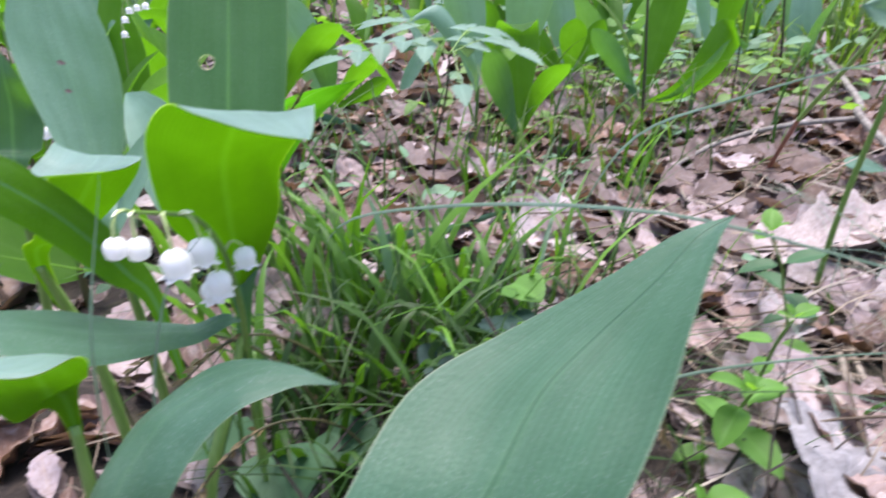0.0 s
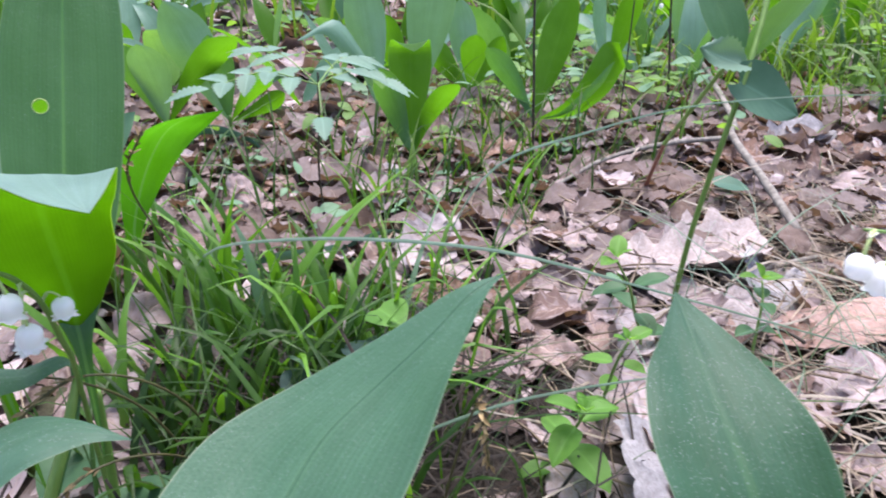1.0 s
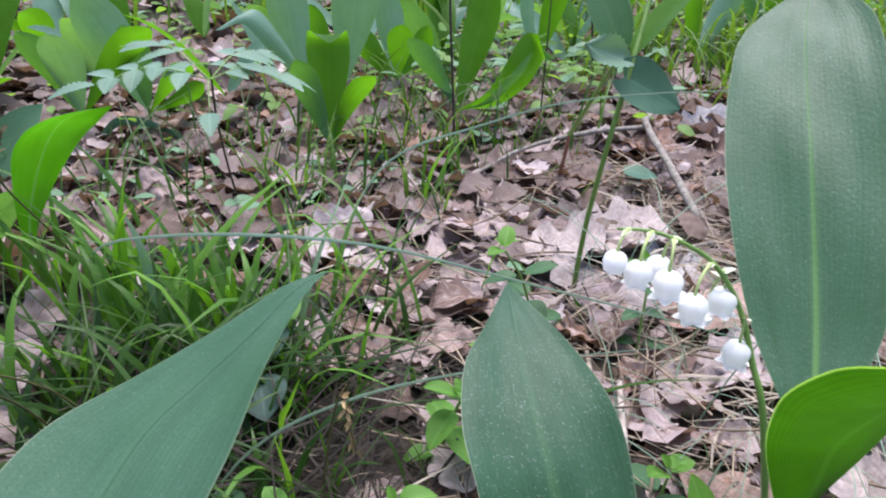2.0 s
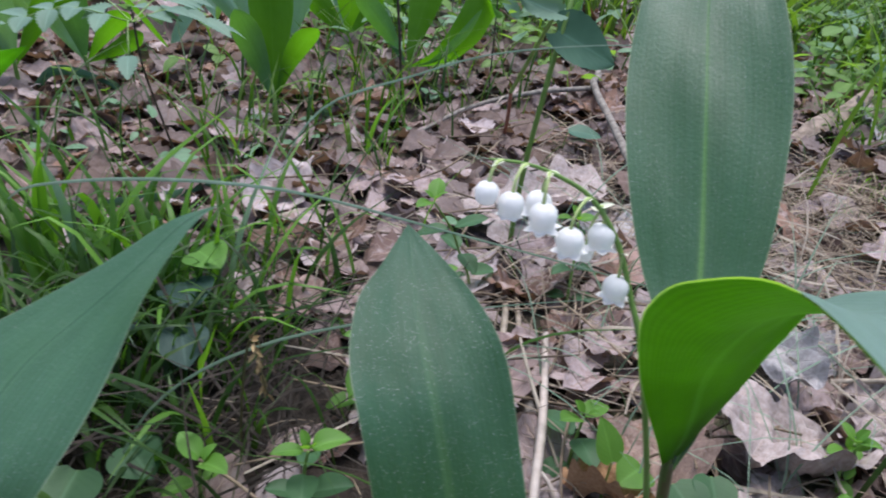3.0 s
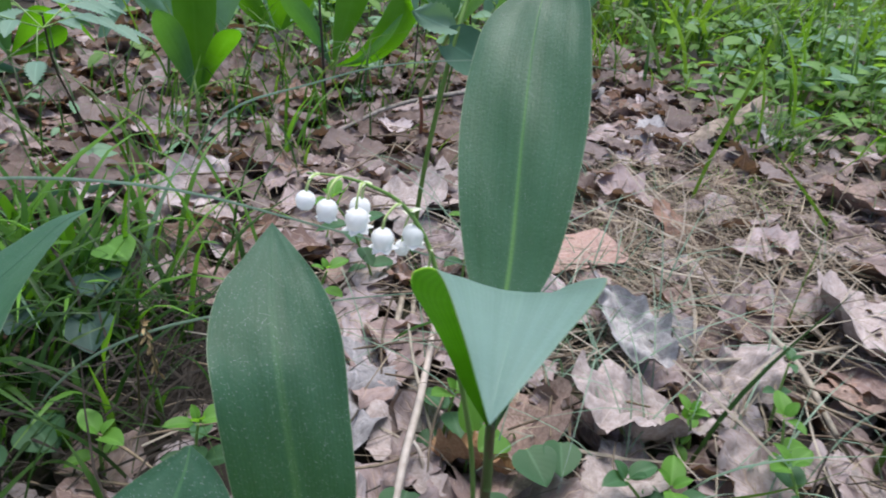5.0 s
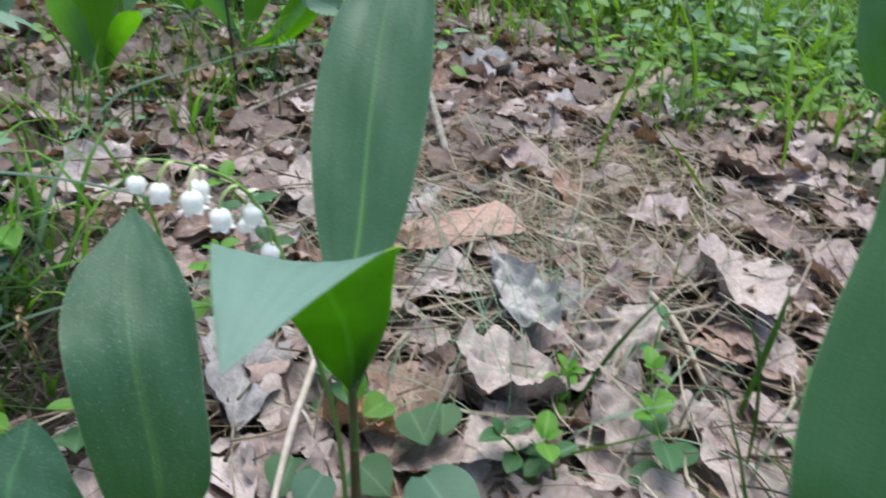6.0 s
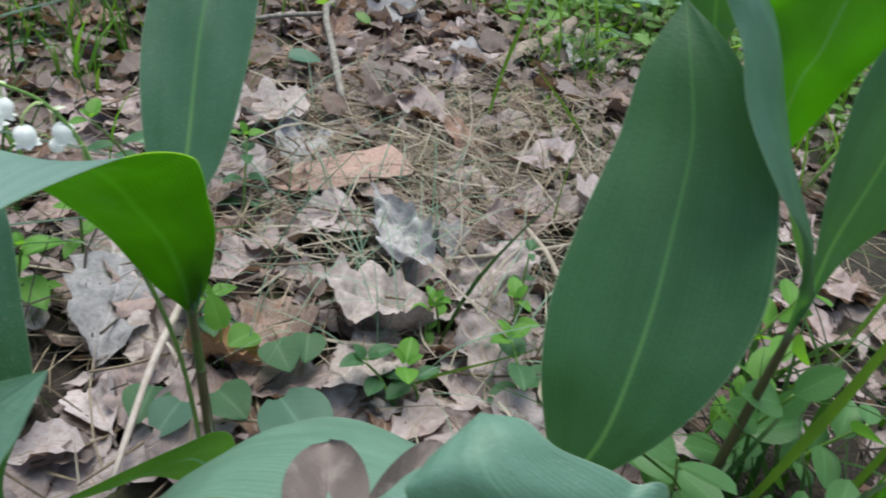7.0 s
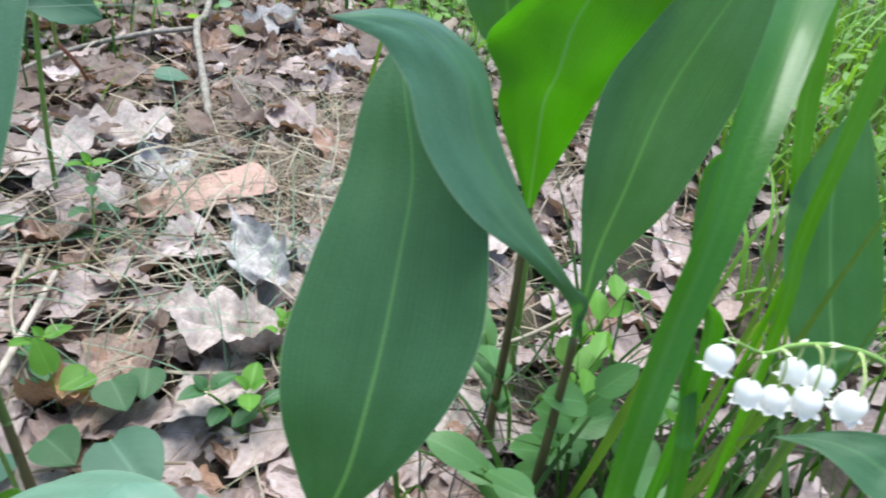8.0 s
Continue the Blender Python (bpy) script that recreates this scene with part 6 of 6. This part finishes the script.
# bluish leaves in the sedge tuft
for foot, top, ahead, l, w, mat in (
        ((0.017, 0.31, 0), (0.016, 0.312, 0.05), (0.3, -1, 0.1), 0.026, 0.03, VIOLET),
        ((0.02, 0.28, 0), (0.019, 0.278, 0.045), (0.2, -1, -0.2), 0.026, 0.026, VIOLET),
        ((-0.012, 0.295, 0), (-0.011, 0.293, 0.042), (-0.3, -1, 0.1), 0.026, 0.026, VIOLET),
        ((0.02, 0.325, 0), (0.023, 0.325, 0.062), (0.6, -0.8, 0.1), 0.022, 0.026, SPRIG)):
    stalked_leaf(foot, top, ahead, l, w, "single rounded green leaf on a thin stalk near the ground", mat)
# green leaves beneath the arching leaves
for foot, top, ahead, l, w, mat in (
        ((-0.012, 0.2, 0), (-0.012, 0.2, 0.03), (-0.2, -1, 0.0), 0.026, 0.028, SPRIG_DARK),
        ((0.005, 0.215, 0), (0.004, 0.214, 0.028), (0.6, -0.8, 0.0), 0.022, 0.024, SPRIG_DARK),
        ((-0.03, 0.225, 0), (-0.03, 0.225, 0.028), (-0.5, -0.7, 0.0), 0.024, 0.026, SPRIG_DARK),
        ((-0.09, 0.235, 0), (-0.085, 0.23, 0.03), (0.4, -0.9, 0.0), 0.034, 0.038, SPRIG_DARK),
        ((-0.07, 0.25, 0), (-0.065, 0.245, 0.03), (0.7, -0.5, 0.0), 0.03, 0.034, SPRIG_DARK),
        ((-0.11, 0.26, 0), (-0.11, 0.255, 0.03), (-0.4, -0.8, 0.0), 0.03, 0.034, SPRIG_DARK),
        ((0.33, 0.60, 0), (0.335, 0.60, 0.03), (0.9, -0.2, 0.0), 0.034, 0.024, SPRIG_BLUE)):
    stalked_leaf(foot, top, ahead, l, w, "single rounded green leaf on a thin stalk near the ground", mat)

# bilberry-like sprigs among the sedges
def sprig(foot, tip, label, seed, count=9, size=0.02, mat=None):
    p = thing("leafy_sprig", foot, label, "shrub", "leafy sprigs")
    r = random.Random(seed)
    a, b = Vector(foot), Vector(tip)
    pts = [a, a.lerp(b, 0.4) + Vector((0, 0, 0.012)), b]
    stem(p, pts, (0.0011, 0.0009, 0.0006), STEM)
    w = glide(pts, 50)
    d0 = (b - a).normalized()
    for k in range(count):
        s = 0.3 + 0.7 * k / (count - 1)
        q = Vector(w[int(s * 49)])
        side = Vector((-d0.y, d0.x, 0)).normalized() * (1 if k % 2 else -1)
        d = side * r.uniform(0.7, 1.1) + d0 * r.uniform(0.2, 0.8) + Vector((0, 0, r.uniform(-0.3, 0.3)))
        l = size * r.uniform(0.8, 1.25)
        leaf_part(p, "leaf", mat or SPRIG_MID, q, d, Vector((r.gauss(0, 0.25), r.gauss(-0.3, 0.25), 1)), l, l * 0.6, shape=0.9, blunt=0.6, cup=0.2, bend=0.15, rows=8, cols=5, wave=0.015)


sprig((0.41, 0.025, 0.0), (0.362, 0.0, 0.095), "leafy sprig with oval green leaves at the lily's foot", 1, 9, 0.024)
sprig((0.425, 0.03, 0.0), (0.42, 0.005, 0.11), "upright leafy sprig between lily stems", 2, 10, 0.022)
sprig((0.44, 0.05, 0.0), (0.455, 0.035, 0.10), "bright leafy sprig behind the lily stems", 3, 9, 0.02, SPRIG)
sprig((0.43, 0.07, 0.0), (0.41, 0.075, 0.09), "leafy sprig in the shade of the large leaf", 4, 9, 0.021)
sprig((0.46, 0.02, 0.0), (0.48, 0.0, 0.08), "small leafy sprig among grass blades", 5, 8, 0.02)
sprig((0.47, 0.08, 0.0), (0.50, 0.07, 0.1), "leafy sprig beyond the lily stems", 6, 9, 0.02, SPRIG)
sprig((0.40, 0.0, 0.0), (0.43, -0.03, 0.07), "low leafy sprig beside the strap leaf", 7, 8, 0.022)

# rowan-like seedling with pinnate leaves
rowan = thing("rowan_seedling", (-0.034, 0.586, 0.0), "slim seedling with pale toothed pinnate leaves", "seedling")
stem(rowan, [(-0.034, 0.586, 0.0), (-0.026, 0.50, 0.08), (-0.014, 0.418, 0.141), (-0.011, 0.401, 0.175)], (0.0010, 0.0008, 0.0006), STALK_DARK)
rr = random.Random(17)
for tip in ((-0.0655, 0.3703, 0.1726), (0.0301, 0.4158, 0.1648), (-0.005, 0.3551, 0.1615), (-0.0551, 0.4297, 0.1811), (0.0115, 0.4539, 0.1713)):
    a, b = Vector((-0.0113, 0.3982, 0.1687)), Vector(tip)
    sh = Sheet()
    m = a.lerp(b, 0.5) + Vector((0, 0, 0.008))
    sh.tube([a, m, b], (0.00045, 0.0003), 5, 10)
    rachis = sh.done("leaf_stalk", STEM, rowan)
    w = glide([a, m, b], 40)
    d0 = (b - a).normalized()
    side = Vector((d0.y, -d0.x, 0)).normalized()
    for k in range(9):
        q = Vector(w[39 if k == 8 else 9 + (k // 2) * 8])
        if tip[1] < 0.36 and k < 8:
            continue
        d = d0 if k == 8 else side * (1 if k % 2 else -1) + d0 * 0.5
        d = d + Vector((0, 0, rr.uniform(-0.25, 0.25)))
        leaf_part(rachis, "leaflet", ROWAN, q, d, (0, -0.15, 1), 0.0205 * rr.uniform(0.75, 1.15), 0.0105, shape=0.8, cup=0.2, bend=0.25, rows=19, cols=5, teeth=0.19)

# tall green stem with heart-shaped leaves
tall = thing("tall_herb", (0.228, 0.409, 0.0), "tall green stem with bluish heart-shaped leaves", "herb")
stem(tall, [(0.228, 0.409, -0.003), (0.230, 0.405, 0.07), (0.238, 0.396, 0.16), (0.25, 0.41, 0.20), (0.268, 0.44, 0.25)], (0.002, 0.0018, 0.0017, 0.0014), STEM)
leaf_part(tall, "heart_leaf", SPRIG_BLUE, (0.237, 0.396, 0.172), (0.9, -0.05, -0.42), (0.1, -1.1, 0.75), 0.046, 0.034, heart=0.16, cup=0.25, bend=0.05, rows=19, cols=9, wave=0.04, teeth=0.02)
leaf_part(tall, "heart_leaf", ROWAN, (0.236, 0.398, 0.182), (-0.95, 0.0, 0.28), (0.3, -0.9, 0.75), 0.028, 0.021, heart=0.2, cup=0.4, bend=-0.1, rows=21, cols=9, wave=0.15, teeth=0.09)
leaf_part(tall, "upper_leaf", FAR_LEAF, (0.245, 0.405, 0.182), (0.75, 0.5, 0.75), (-0.5, 0.2, 1), 0.09, 0.036, shape=0.8, cup=0.2, bend=0.1, rows=12, cols=7)
leaf_part(tall, "upper_leaf", LILY, (0.240, 0.41, 0.182), (-0.35, 0.5, 1.0), (0.2, -1, 0.4), 0.07, 0.03, shape=0.8, cup=0.2, bend=0.1, rows=12, cols=7)
red = thing("red_stem", (0.277, 0.632, 0.0), "leaning stem, red below and green above", "herb")
stem(red, [(0.277, 0.632, 0.0), (0.265, 0.58, 0.05), (0.2485, 0.522, 0.0934)], (0.002, 0.0019, 0.0017), STEM_RED, "lower_stem")
stem(red, [(0.2485, 0.522, 0.0934), (0.249, 0.48, 0.135), (0.252, 0.449, 0.171), (0.258, 0.44, 0.19)], (0.0017, 0.0016, 0.0013), STEM, "upper_stem")

for pts, rad in (([(0.184, 0.725, 0.0), (0.176, 0.71, 0.09), (0.169, 0.702, 0.172), (0.166, 0.70, 0.26)], 0.0017),
                 ([(0.42, 0.955, 0.0), (0.405, 0.94, 0.08), (0.389, 0.925, 0.16), (0.38, 0.92, 0.26)], 0.002),
                 ([(0.30, 0.80, 0.0), (0.30, 0.80, 0.10), (0.296, 0.79, 0.24)], 0.0012)):
    sh = Sheet()
    sh.tube(pts, (rad, rad * 0.8, rad * 0.6), 6, 16)
    tagged(sh.done("dry_stalk", STALK_DARK, None, "", pts[0]), "thin dark upright stalk in the litter", "stalk", "dark stalks")


# ---- single long grass blades ----
def long_blade(pts, width, mat, label, name="grass_blade"):
    sh = Sheet()
    d = Vector(pts[-1]) - Vector(pts[0])
    sh.strip(pts, width, Vector((-d.y, d.x, 0.8)), 28, 0.35, 0.05)
    return tagged(sh.done(name, mat, None, "", pts[0]), label, "grass", "single grass blades")


long_blade([(-0.10, 0.40, 0.0), (-0.075, 0.34, 0.085), (-0.019, 0.295, 0.119), (0.067, 0.25, 0.136), (0.14, 0.23, 0.125), (0.24, 0.215, 0.10), (0.33, 0.20, 0.075)], 0.0017, GRASS_BLUE, "long thin bluish grass blade arching over the tuft")
long_blade([(0.05, 0.42, 0.0), (0.065, 0.38, 0.08), (0.092, 0.375, 0.127), (0.142, 0.372, 0.148), (0.199, 0.345, 0.172), (0.30, 0.33, 0.18), (0.42, 0.33, 0.165)], 0.0015, GRASS_BLUE, "long bluish grass blade arching above the litter")
long_blade([(-0.01, 0.21, 0.0), (0.02, 0.21, 0.055), (0.07, 0.21, 0.085), (0.15, 0.252, 0.066), (0.22, 0.28, 0.05), (0.30, 0.31, 0.03)], 0.0014, GRASS_BLUE, "thin bluish grass blade low over seedlings")
long_blade([(0.485, 0.278, 0.0), (0.487, 0.282, 0.04), (0.50, 0.295, 0.083), (0.52, 0.33, 0.12)], 0.0034, GRASS, "bright grass blade rising from the litter")
long_blade([(0.50, 0.295, 0.083), (0.489, 0.315, 0.10), (0.47, 0.35, 0.125)], 0.003, GRASS, "bent green grass blade")
long_blade([(0.50, 0.295, 0.08), (0.53, 0.32, 0.12), (0.57, 0.35, 0.17), (0.60, 0.37, 0.21)], 0.0016, STRAW, "thin pale grass stalk")
long_blade([(0.505, 0.46, 0.0), (0.515, 0.46, 0.07), (0.53, 0.455, 0.15), (0.54, 0.45, 0.22)], 0.0042, GRASS, "upright bright grass blade at the patch's edge")
long_blade([(0.24, 0.25, 0.0), (0.27, 0.26, 0.05), (0.31, 0.28, 0.08), (0.35, 0.32, 0.085)], 0.0014, GRASS_BLUE, "fine grass blade leaning over dry needles")
long_blade([(0.30, 0.14, 0.0), (0.32, 0.13, 0.02), (0.36, 0.125, 0.03), (0.42, 0.14, 0.02)], 0.0024, GRASS, "green grass blade creeping over the litter")
long_blade([(0.39, 0.30, 0.0), (0.37, 0.26, 0.03), (0.35, 0.21, 0.05), (0.37, 0.14, 0.03)], 0.0012, GRASS_BLUE, "fine bluish grass stalk")
long_blade([(-0.10, 0.46, 0.0), (-0.064, 0.464, 0.022), (-0.017, 0.464, 0.03), (0.025, 0.506, 0.025), (0.05, 0.53, 0.01)], 0.0075, SPRIG_BLUE, "broad teal grass blade lying over the litter")
long_blade([(-0.22, 0.78, 0.0), (-0.186, 0.765, 0.032), (-0.14, 0.75, 0.03), (-0.106, 0.737, 0.012)], 0.011, SPRIG_BLUE, "dark teal strap leaf lying under the lilies")
long_blade([(0.039, 0.215, 0.0), (0.039, 0.214, 0.02), (0.038, 0.213, 0.04), (0.034, 0.212, 0.064)], 0.0045, GRASS_BRIGHT, "short bright green blade over dead stalks")
long_blade([(0.03, 0.245, 0.0), (0.033, 0.241, 0.045), (0.038, 0.238, 0.06), (0.044, 0.234, 0.077)], 0.0036, GRASS_BRIGHT, "small bright green blade in the tuft")
for pts, w in (([(0.40, -0.04, 0.0), (0.44, -0.045, 0.12), (0.47, -0.04, 0.2), (0.52, -0.03, 0.28)], 0.006),
               ([(0.43, -0.02, 0.0), (0.46, -0.02, 0.1), (0.485, -0.01, 0.2), (0.49, 0.0, 0.3)], 0.007),
               ([(0.41, 0.0, 0.0), (0.425, -0.005, 0.08), (0.43, -0.01, 0.16), (0.435, 0.0, 0.2)], 0.005),
               ([(0.47, -0.02, 0.0), (0.49, -0.03, 0.1), (0.53, -0.04, 0.19), (0.57, -0.03, 0.26)], 0.006),
               ([(0.385, -0.06, 0.0), (0.40, -0.062, 0.09), (0.405, -0.06, 0.16)], 0.005),
               ([(0.44, -0.06, 0.0), (0.45, -0.06, 0.09), (0.475, -0.055, 0.17), (0.50, -0.05, 0.21)], 0.005)):
    long_blade(pts, w, GRASS, "long upright green sedge beside the lily", "tall_sedge")


long_blade([(-0.10, 0.16, 0.0), (-0.104, 0.15, 0.08), (-0.098, 0.146, 0.14), (-0.086, 0.15, 0.19)], 0.0016, GRASS_BLUE, "thin pale grass blade before drooping bells")
long_blade([(-0.10, 0.165, 0.02), (-0.095, 0.16, 0.1), (-0.082, 0.158, 0.15), (-0.066, 0.156, 0.172)], 0.0011, GRASS_BLUE, "thin pale grass stalk crossing the bells")


def spike(pts, label="brown sedge flower spike on a thin stalk"):
    """A sedge stalk with a loose brown spike at its end."""
    p = thing("sedge_spike", pts[0], label, "sedge", "sedge spikes")
    stem(p, pts, (0.0007, 0.0005, 0.0004), STEM_BROWN, "stalk")
    w = glide(pts, 60)
    r = random.Random(str(pts[0]))
    sh = Sheet()
    for k in range(22):
        q = Vector(w[59 - k])
        d = (Vector(w[59 - k]) - Vector(w[max(0, 57 - k)])).normalized() + Vector((r.gauss(0, 0.4), r.gauss(0, 0.4), r.gauss(0, 0.4)))
        sh.leaf(q, d, (r.gauss(0, 1), r.gauss(0, 1), 1), r.uniform(0.004, 0.0065), 0.0018, 0.8, 0.5, 0.0, 5, 3)
    tagged(sh.done("spike", SEDGE_SEED, p), kind="stuff")


spike([(-0.06, 0.26, 0.0), (-0.075, 0.235, 0.07), (-0.095, 0.20, 0.112), (-0.115, 0.185, 0.105)])
spike([(-0.05, 0.27, 0.0), (-0.06, 0.24, 0.07), (-0.08, 0.205, 0.108), (-0.105, 0.18, 0.095)])
spike([(-0.04, 0.25, 0.0), (-0.055, 0.225, 0.05), (-0.075, 0.19, 0.078), (-0.10, 0.165, 0.06)])
spike([(-0.09, 0.42, 0.0), (-0.10, 0.36, 0.09), (-0.08, 0.28, 0.155), (-0.06, 0.25, 0.185)])
spike([(0.05, 0.22, 0.0), (0.056, 0.205, 0.06), (0.063, 0.195, 0.098), (0.068, 0.19, 0.075)])


# ---- undergrowth farther off ----
def herb_layer(name, count, where, size, mat, label, seed, low=0.015, high=0.09):
    r = random.Random(seed)
    sh = Sheet()
    for _ in range(count):
        x, y = where(r)
        z = ground_z(x, y) + r.uniform(low, high)
        a = r.uniform(0, 6.28)
        l = r.uniform(*size)
        sh.leaf((x, y, z), (math.cos(a), math.sin(a), r.uniform(-0.3, 0.5)), (r.gauss(0, 0.3), r.gauss(-0.1, 0.3), 1), l, l * r.uniform(0.4, 0.7), 0.8, 0.2, 0.2, 6, 3)
        if r.random() < 0.4:
            sh.strip([(x, y, z), (x + r.gauss(0, 0.004), y, z * 0.5), (x + r.gauss(0, 0.006), y, ground_z(x, y))], 0.0012, (1, 0, 0), 4)
    return tagged(sh.done(name, mat), label, "undergrowth", kind="stuff")


HERB = soft_leaf_material("herb_leaf", (0.085, 0.18, 0.045), (0.145, 0.26, 0.07), (0.3, 0.55, 0.05), 0.42, 30.0, 0.5, True)
HERB_PALE = soft_leaf_material("pale_herb_leaf", (0.10, 0.19, 0.11), (0.15, 0.26, 0.16), (0.2, 0.42, 0.08), 0.3, 30.0, 0.5, True)
herb_layer("undergrowth", 800, lambda r: (max(0.72, r.gauss(1.08, 0.22)), max(0.78, r.gauss(1.05, 0.22))), (0.012, 0.042), HERB, "low bright green herbs beyond the litter", 41)
herb_layer("undergrowth", 420, lambda r: (max(0.8, r.gauss(1.15, 0.22)), max(0.7, r.gauss(0.98, 0.22))), (0.016, 0.045), HERB_PALE, "pale rounded herb leaves among the grass", 46, 0.02, 0.1)
herb_layer("undergrowth", 260, lambda r: (r.uniform(0.68, 1.05), r.uniform(0.62, 0.92)), (0.012, 0.034), HERB, "small bright herbs at the litter's edge", 47, 0.005, 0.05)
herb_layer("undergrowth", 420, lambda r: (r.uniform(-0.7, 0.5), r.uniform(0.72, 1.7)), (0.012, 0.034), HERB, "scattered small green herbs under the lilies", 42, 0.005, 0.05)
herb_layer("undergrowth", 230, lambda r: (r.gauss(0.3, 0.14), max(0.84, r.gauss(1.08, 0.14))), (0.014, 0.034), HERB, "bright leafy herbs between the lily shoots", 48, 0.01, 0.075)
herb_layer("undergrowth", 170, lambda r: (r.gauss(0.3, 0.16), max(0.82, r.gauss(1.05, 0.14))), (0.016, 0.036), HERB_PALE, "pale rounded herbs between the lily shoots", 49, 0.01, 0.07)
herb_layer("undergrowth", 700, lambda r: (r.uniform(-1.4, 2.0), r.uniform(1.4, 3.0)), (0.03, 0.07), HERB_PALE, "pale green herbs in the distance", 43, 0.02, 0.14)
herb_layer("undergrowth", 110, lambda r: (r.gauss(-0.05, 0.14), r.gauss(0.62, 0.1)), (0.01, 0.022), HERB_PALE, "tiny pale seedlings on the litter", 44, 0.004, 0.03)
grass("distant_grass", GRASS, [(0.5, 2.2, 0.5, 700, 0.08, 0.2, 0.007, 1.1), (1.4, 2.3, 0.5, 600, 0.08, 0.22, 0.008, 1.1), (-0.5, 2.3, 0.5, 400, 0.08, 0.2, 0.007, 1.1), (0.62, 0.95, 0.12, 90, 0.05, 0.12, 0.0035, 1.3)],
      "tall green grass in the distance", 15)

grass("edge_grass", GRASS_MIX, [(0.92, 0.18, 0.09, 160, 0.05, 0.14, 0.005, 1.0), (1.2, 0.5, 0.2, 420, 0.06, 0.18, 0.006, 1.0), (1.6, 0.7, 0.25, 420, 0.08, 0.2, 0.007, 1.0), (0.72, 0.04, 0.04, 90, 0.05, 0.13, 0.0045, 1.0)],
      "bright grass at the edge of the sedge bed", 25)
herb_layer("undergrowth", 900, lambda r: (0.85 + abs(r.gauss(0, 0.5)), r.gauss(0.4, 0.18)), (0.012, 0.03), HERB, "leafy green herbs beyond the sedge leaves", 45, 0.02, 0.12)

# two brown flecks on the flecked lily leaf, and a dead leaf tip on the low one
for at_, l in (((-0.1569, 0.2632, 0.1935), 0.0036), ((-0.1534, 0.2578, 0.1838), 0.003)):
    sh = Sheet()
    sh.leaf(at_, (1, 0.1, -0.4), (0, -1, 0.3), l, l * 0.5, 0.8, 0.2, 0.0, 5, 3)
    tagged(sh.done("bud_scale", DRY_BROWN, None, "", at_), "tiny brown bud scale stuck to a lily leaf", "bud scale", "brown flecks")

# tree trunk at the edge of the clearing
tr = thing("tree_trunk", (0.95, 2.45, 0.0), "dark rough tree trunk beyond the lily patch", "tree")
sh = Sheet()
sh.tube([(0.95, 2.45, -0.05), (0.95, 2.45, 0.06), (0.95, 2.46, 0.3), (0.96, 2.48, 1.2), (0.97, 2.5, 3.0)], (0.17, 0.13, 0.11, 0.1, 0.085), 22, 60)
for v in range(len(sh.v)):
    q = Vector(sh.v[v])
    k = 0.012 * noise.noise(Vector((q.x * 40, q.y * 40, q.z * 6)))
    sh.v[v] = tuple(q + (q - Vector((0.95, 2.46, q.z))).normalized() * k)
sh.done("bark", TRUNK, tr)
for n, (az, l) in enumerate(((200, 0.3), (250, 0.34), (310, 0.28), (20, 0.3), (120, 0.3))):
    d = Vector((math.cos(radians(az)), math.sin(radians(az)), 0))
    b = Vector((0.95, 2.45, 0.04))
    sh = Sheet()
    sh.tube([b + d * 0.06 + Vector((0, 0, 0.08)), b + d * 0.16, b + d * l - Vector((0, 0, 0.05))], (0.06, 0.04, 0.02), 10, 14)
    sh.done("root", TRUNK, tr)

# a withered leaf resting on the low lily leaf
wither = thing("withered_leaf", (0.215, -0.02, 0.135), "withered brown leaf resting on the low lily leaf", "dry leaf")
for base, ahead, l, w in (((0.2155, -0.026, 0.143), (0.22, 1, 0.36), 0.028, 0.021), ((0.2235, -0.026, 0.141), (1.0, 0.72, 0.18), 0.04, 0.012)):
    leaf_part(wither, "lobe", DRY_DARK, base, ahead, (-0.3, -0.6, 1), l, w, shape=0.8, cup=0.7, bend=0.2, rows=14, cols=9, wave=0.07, blunt=0.55)
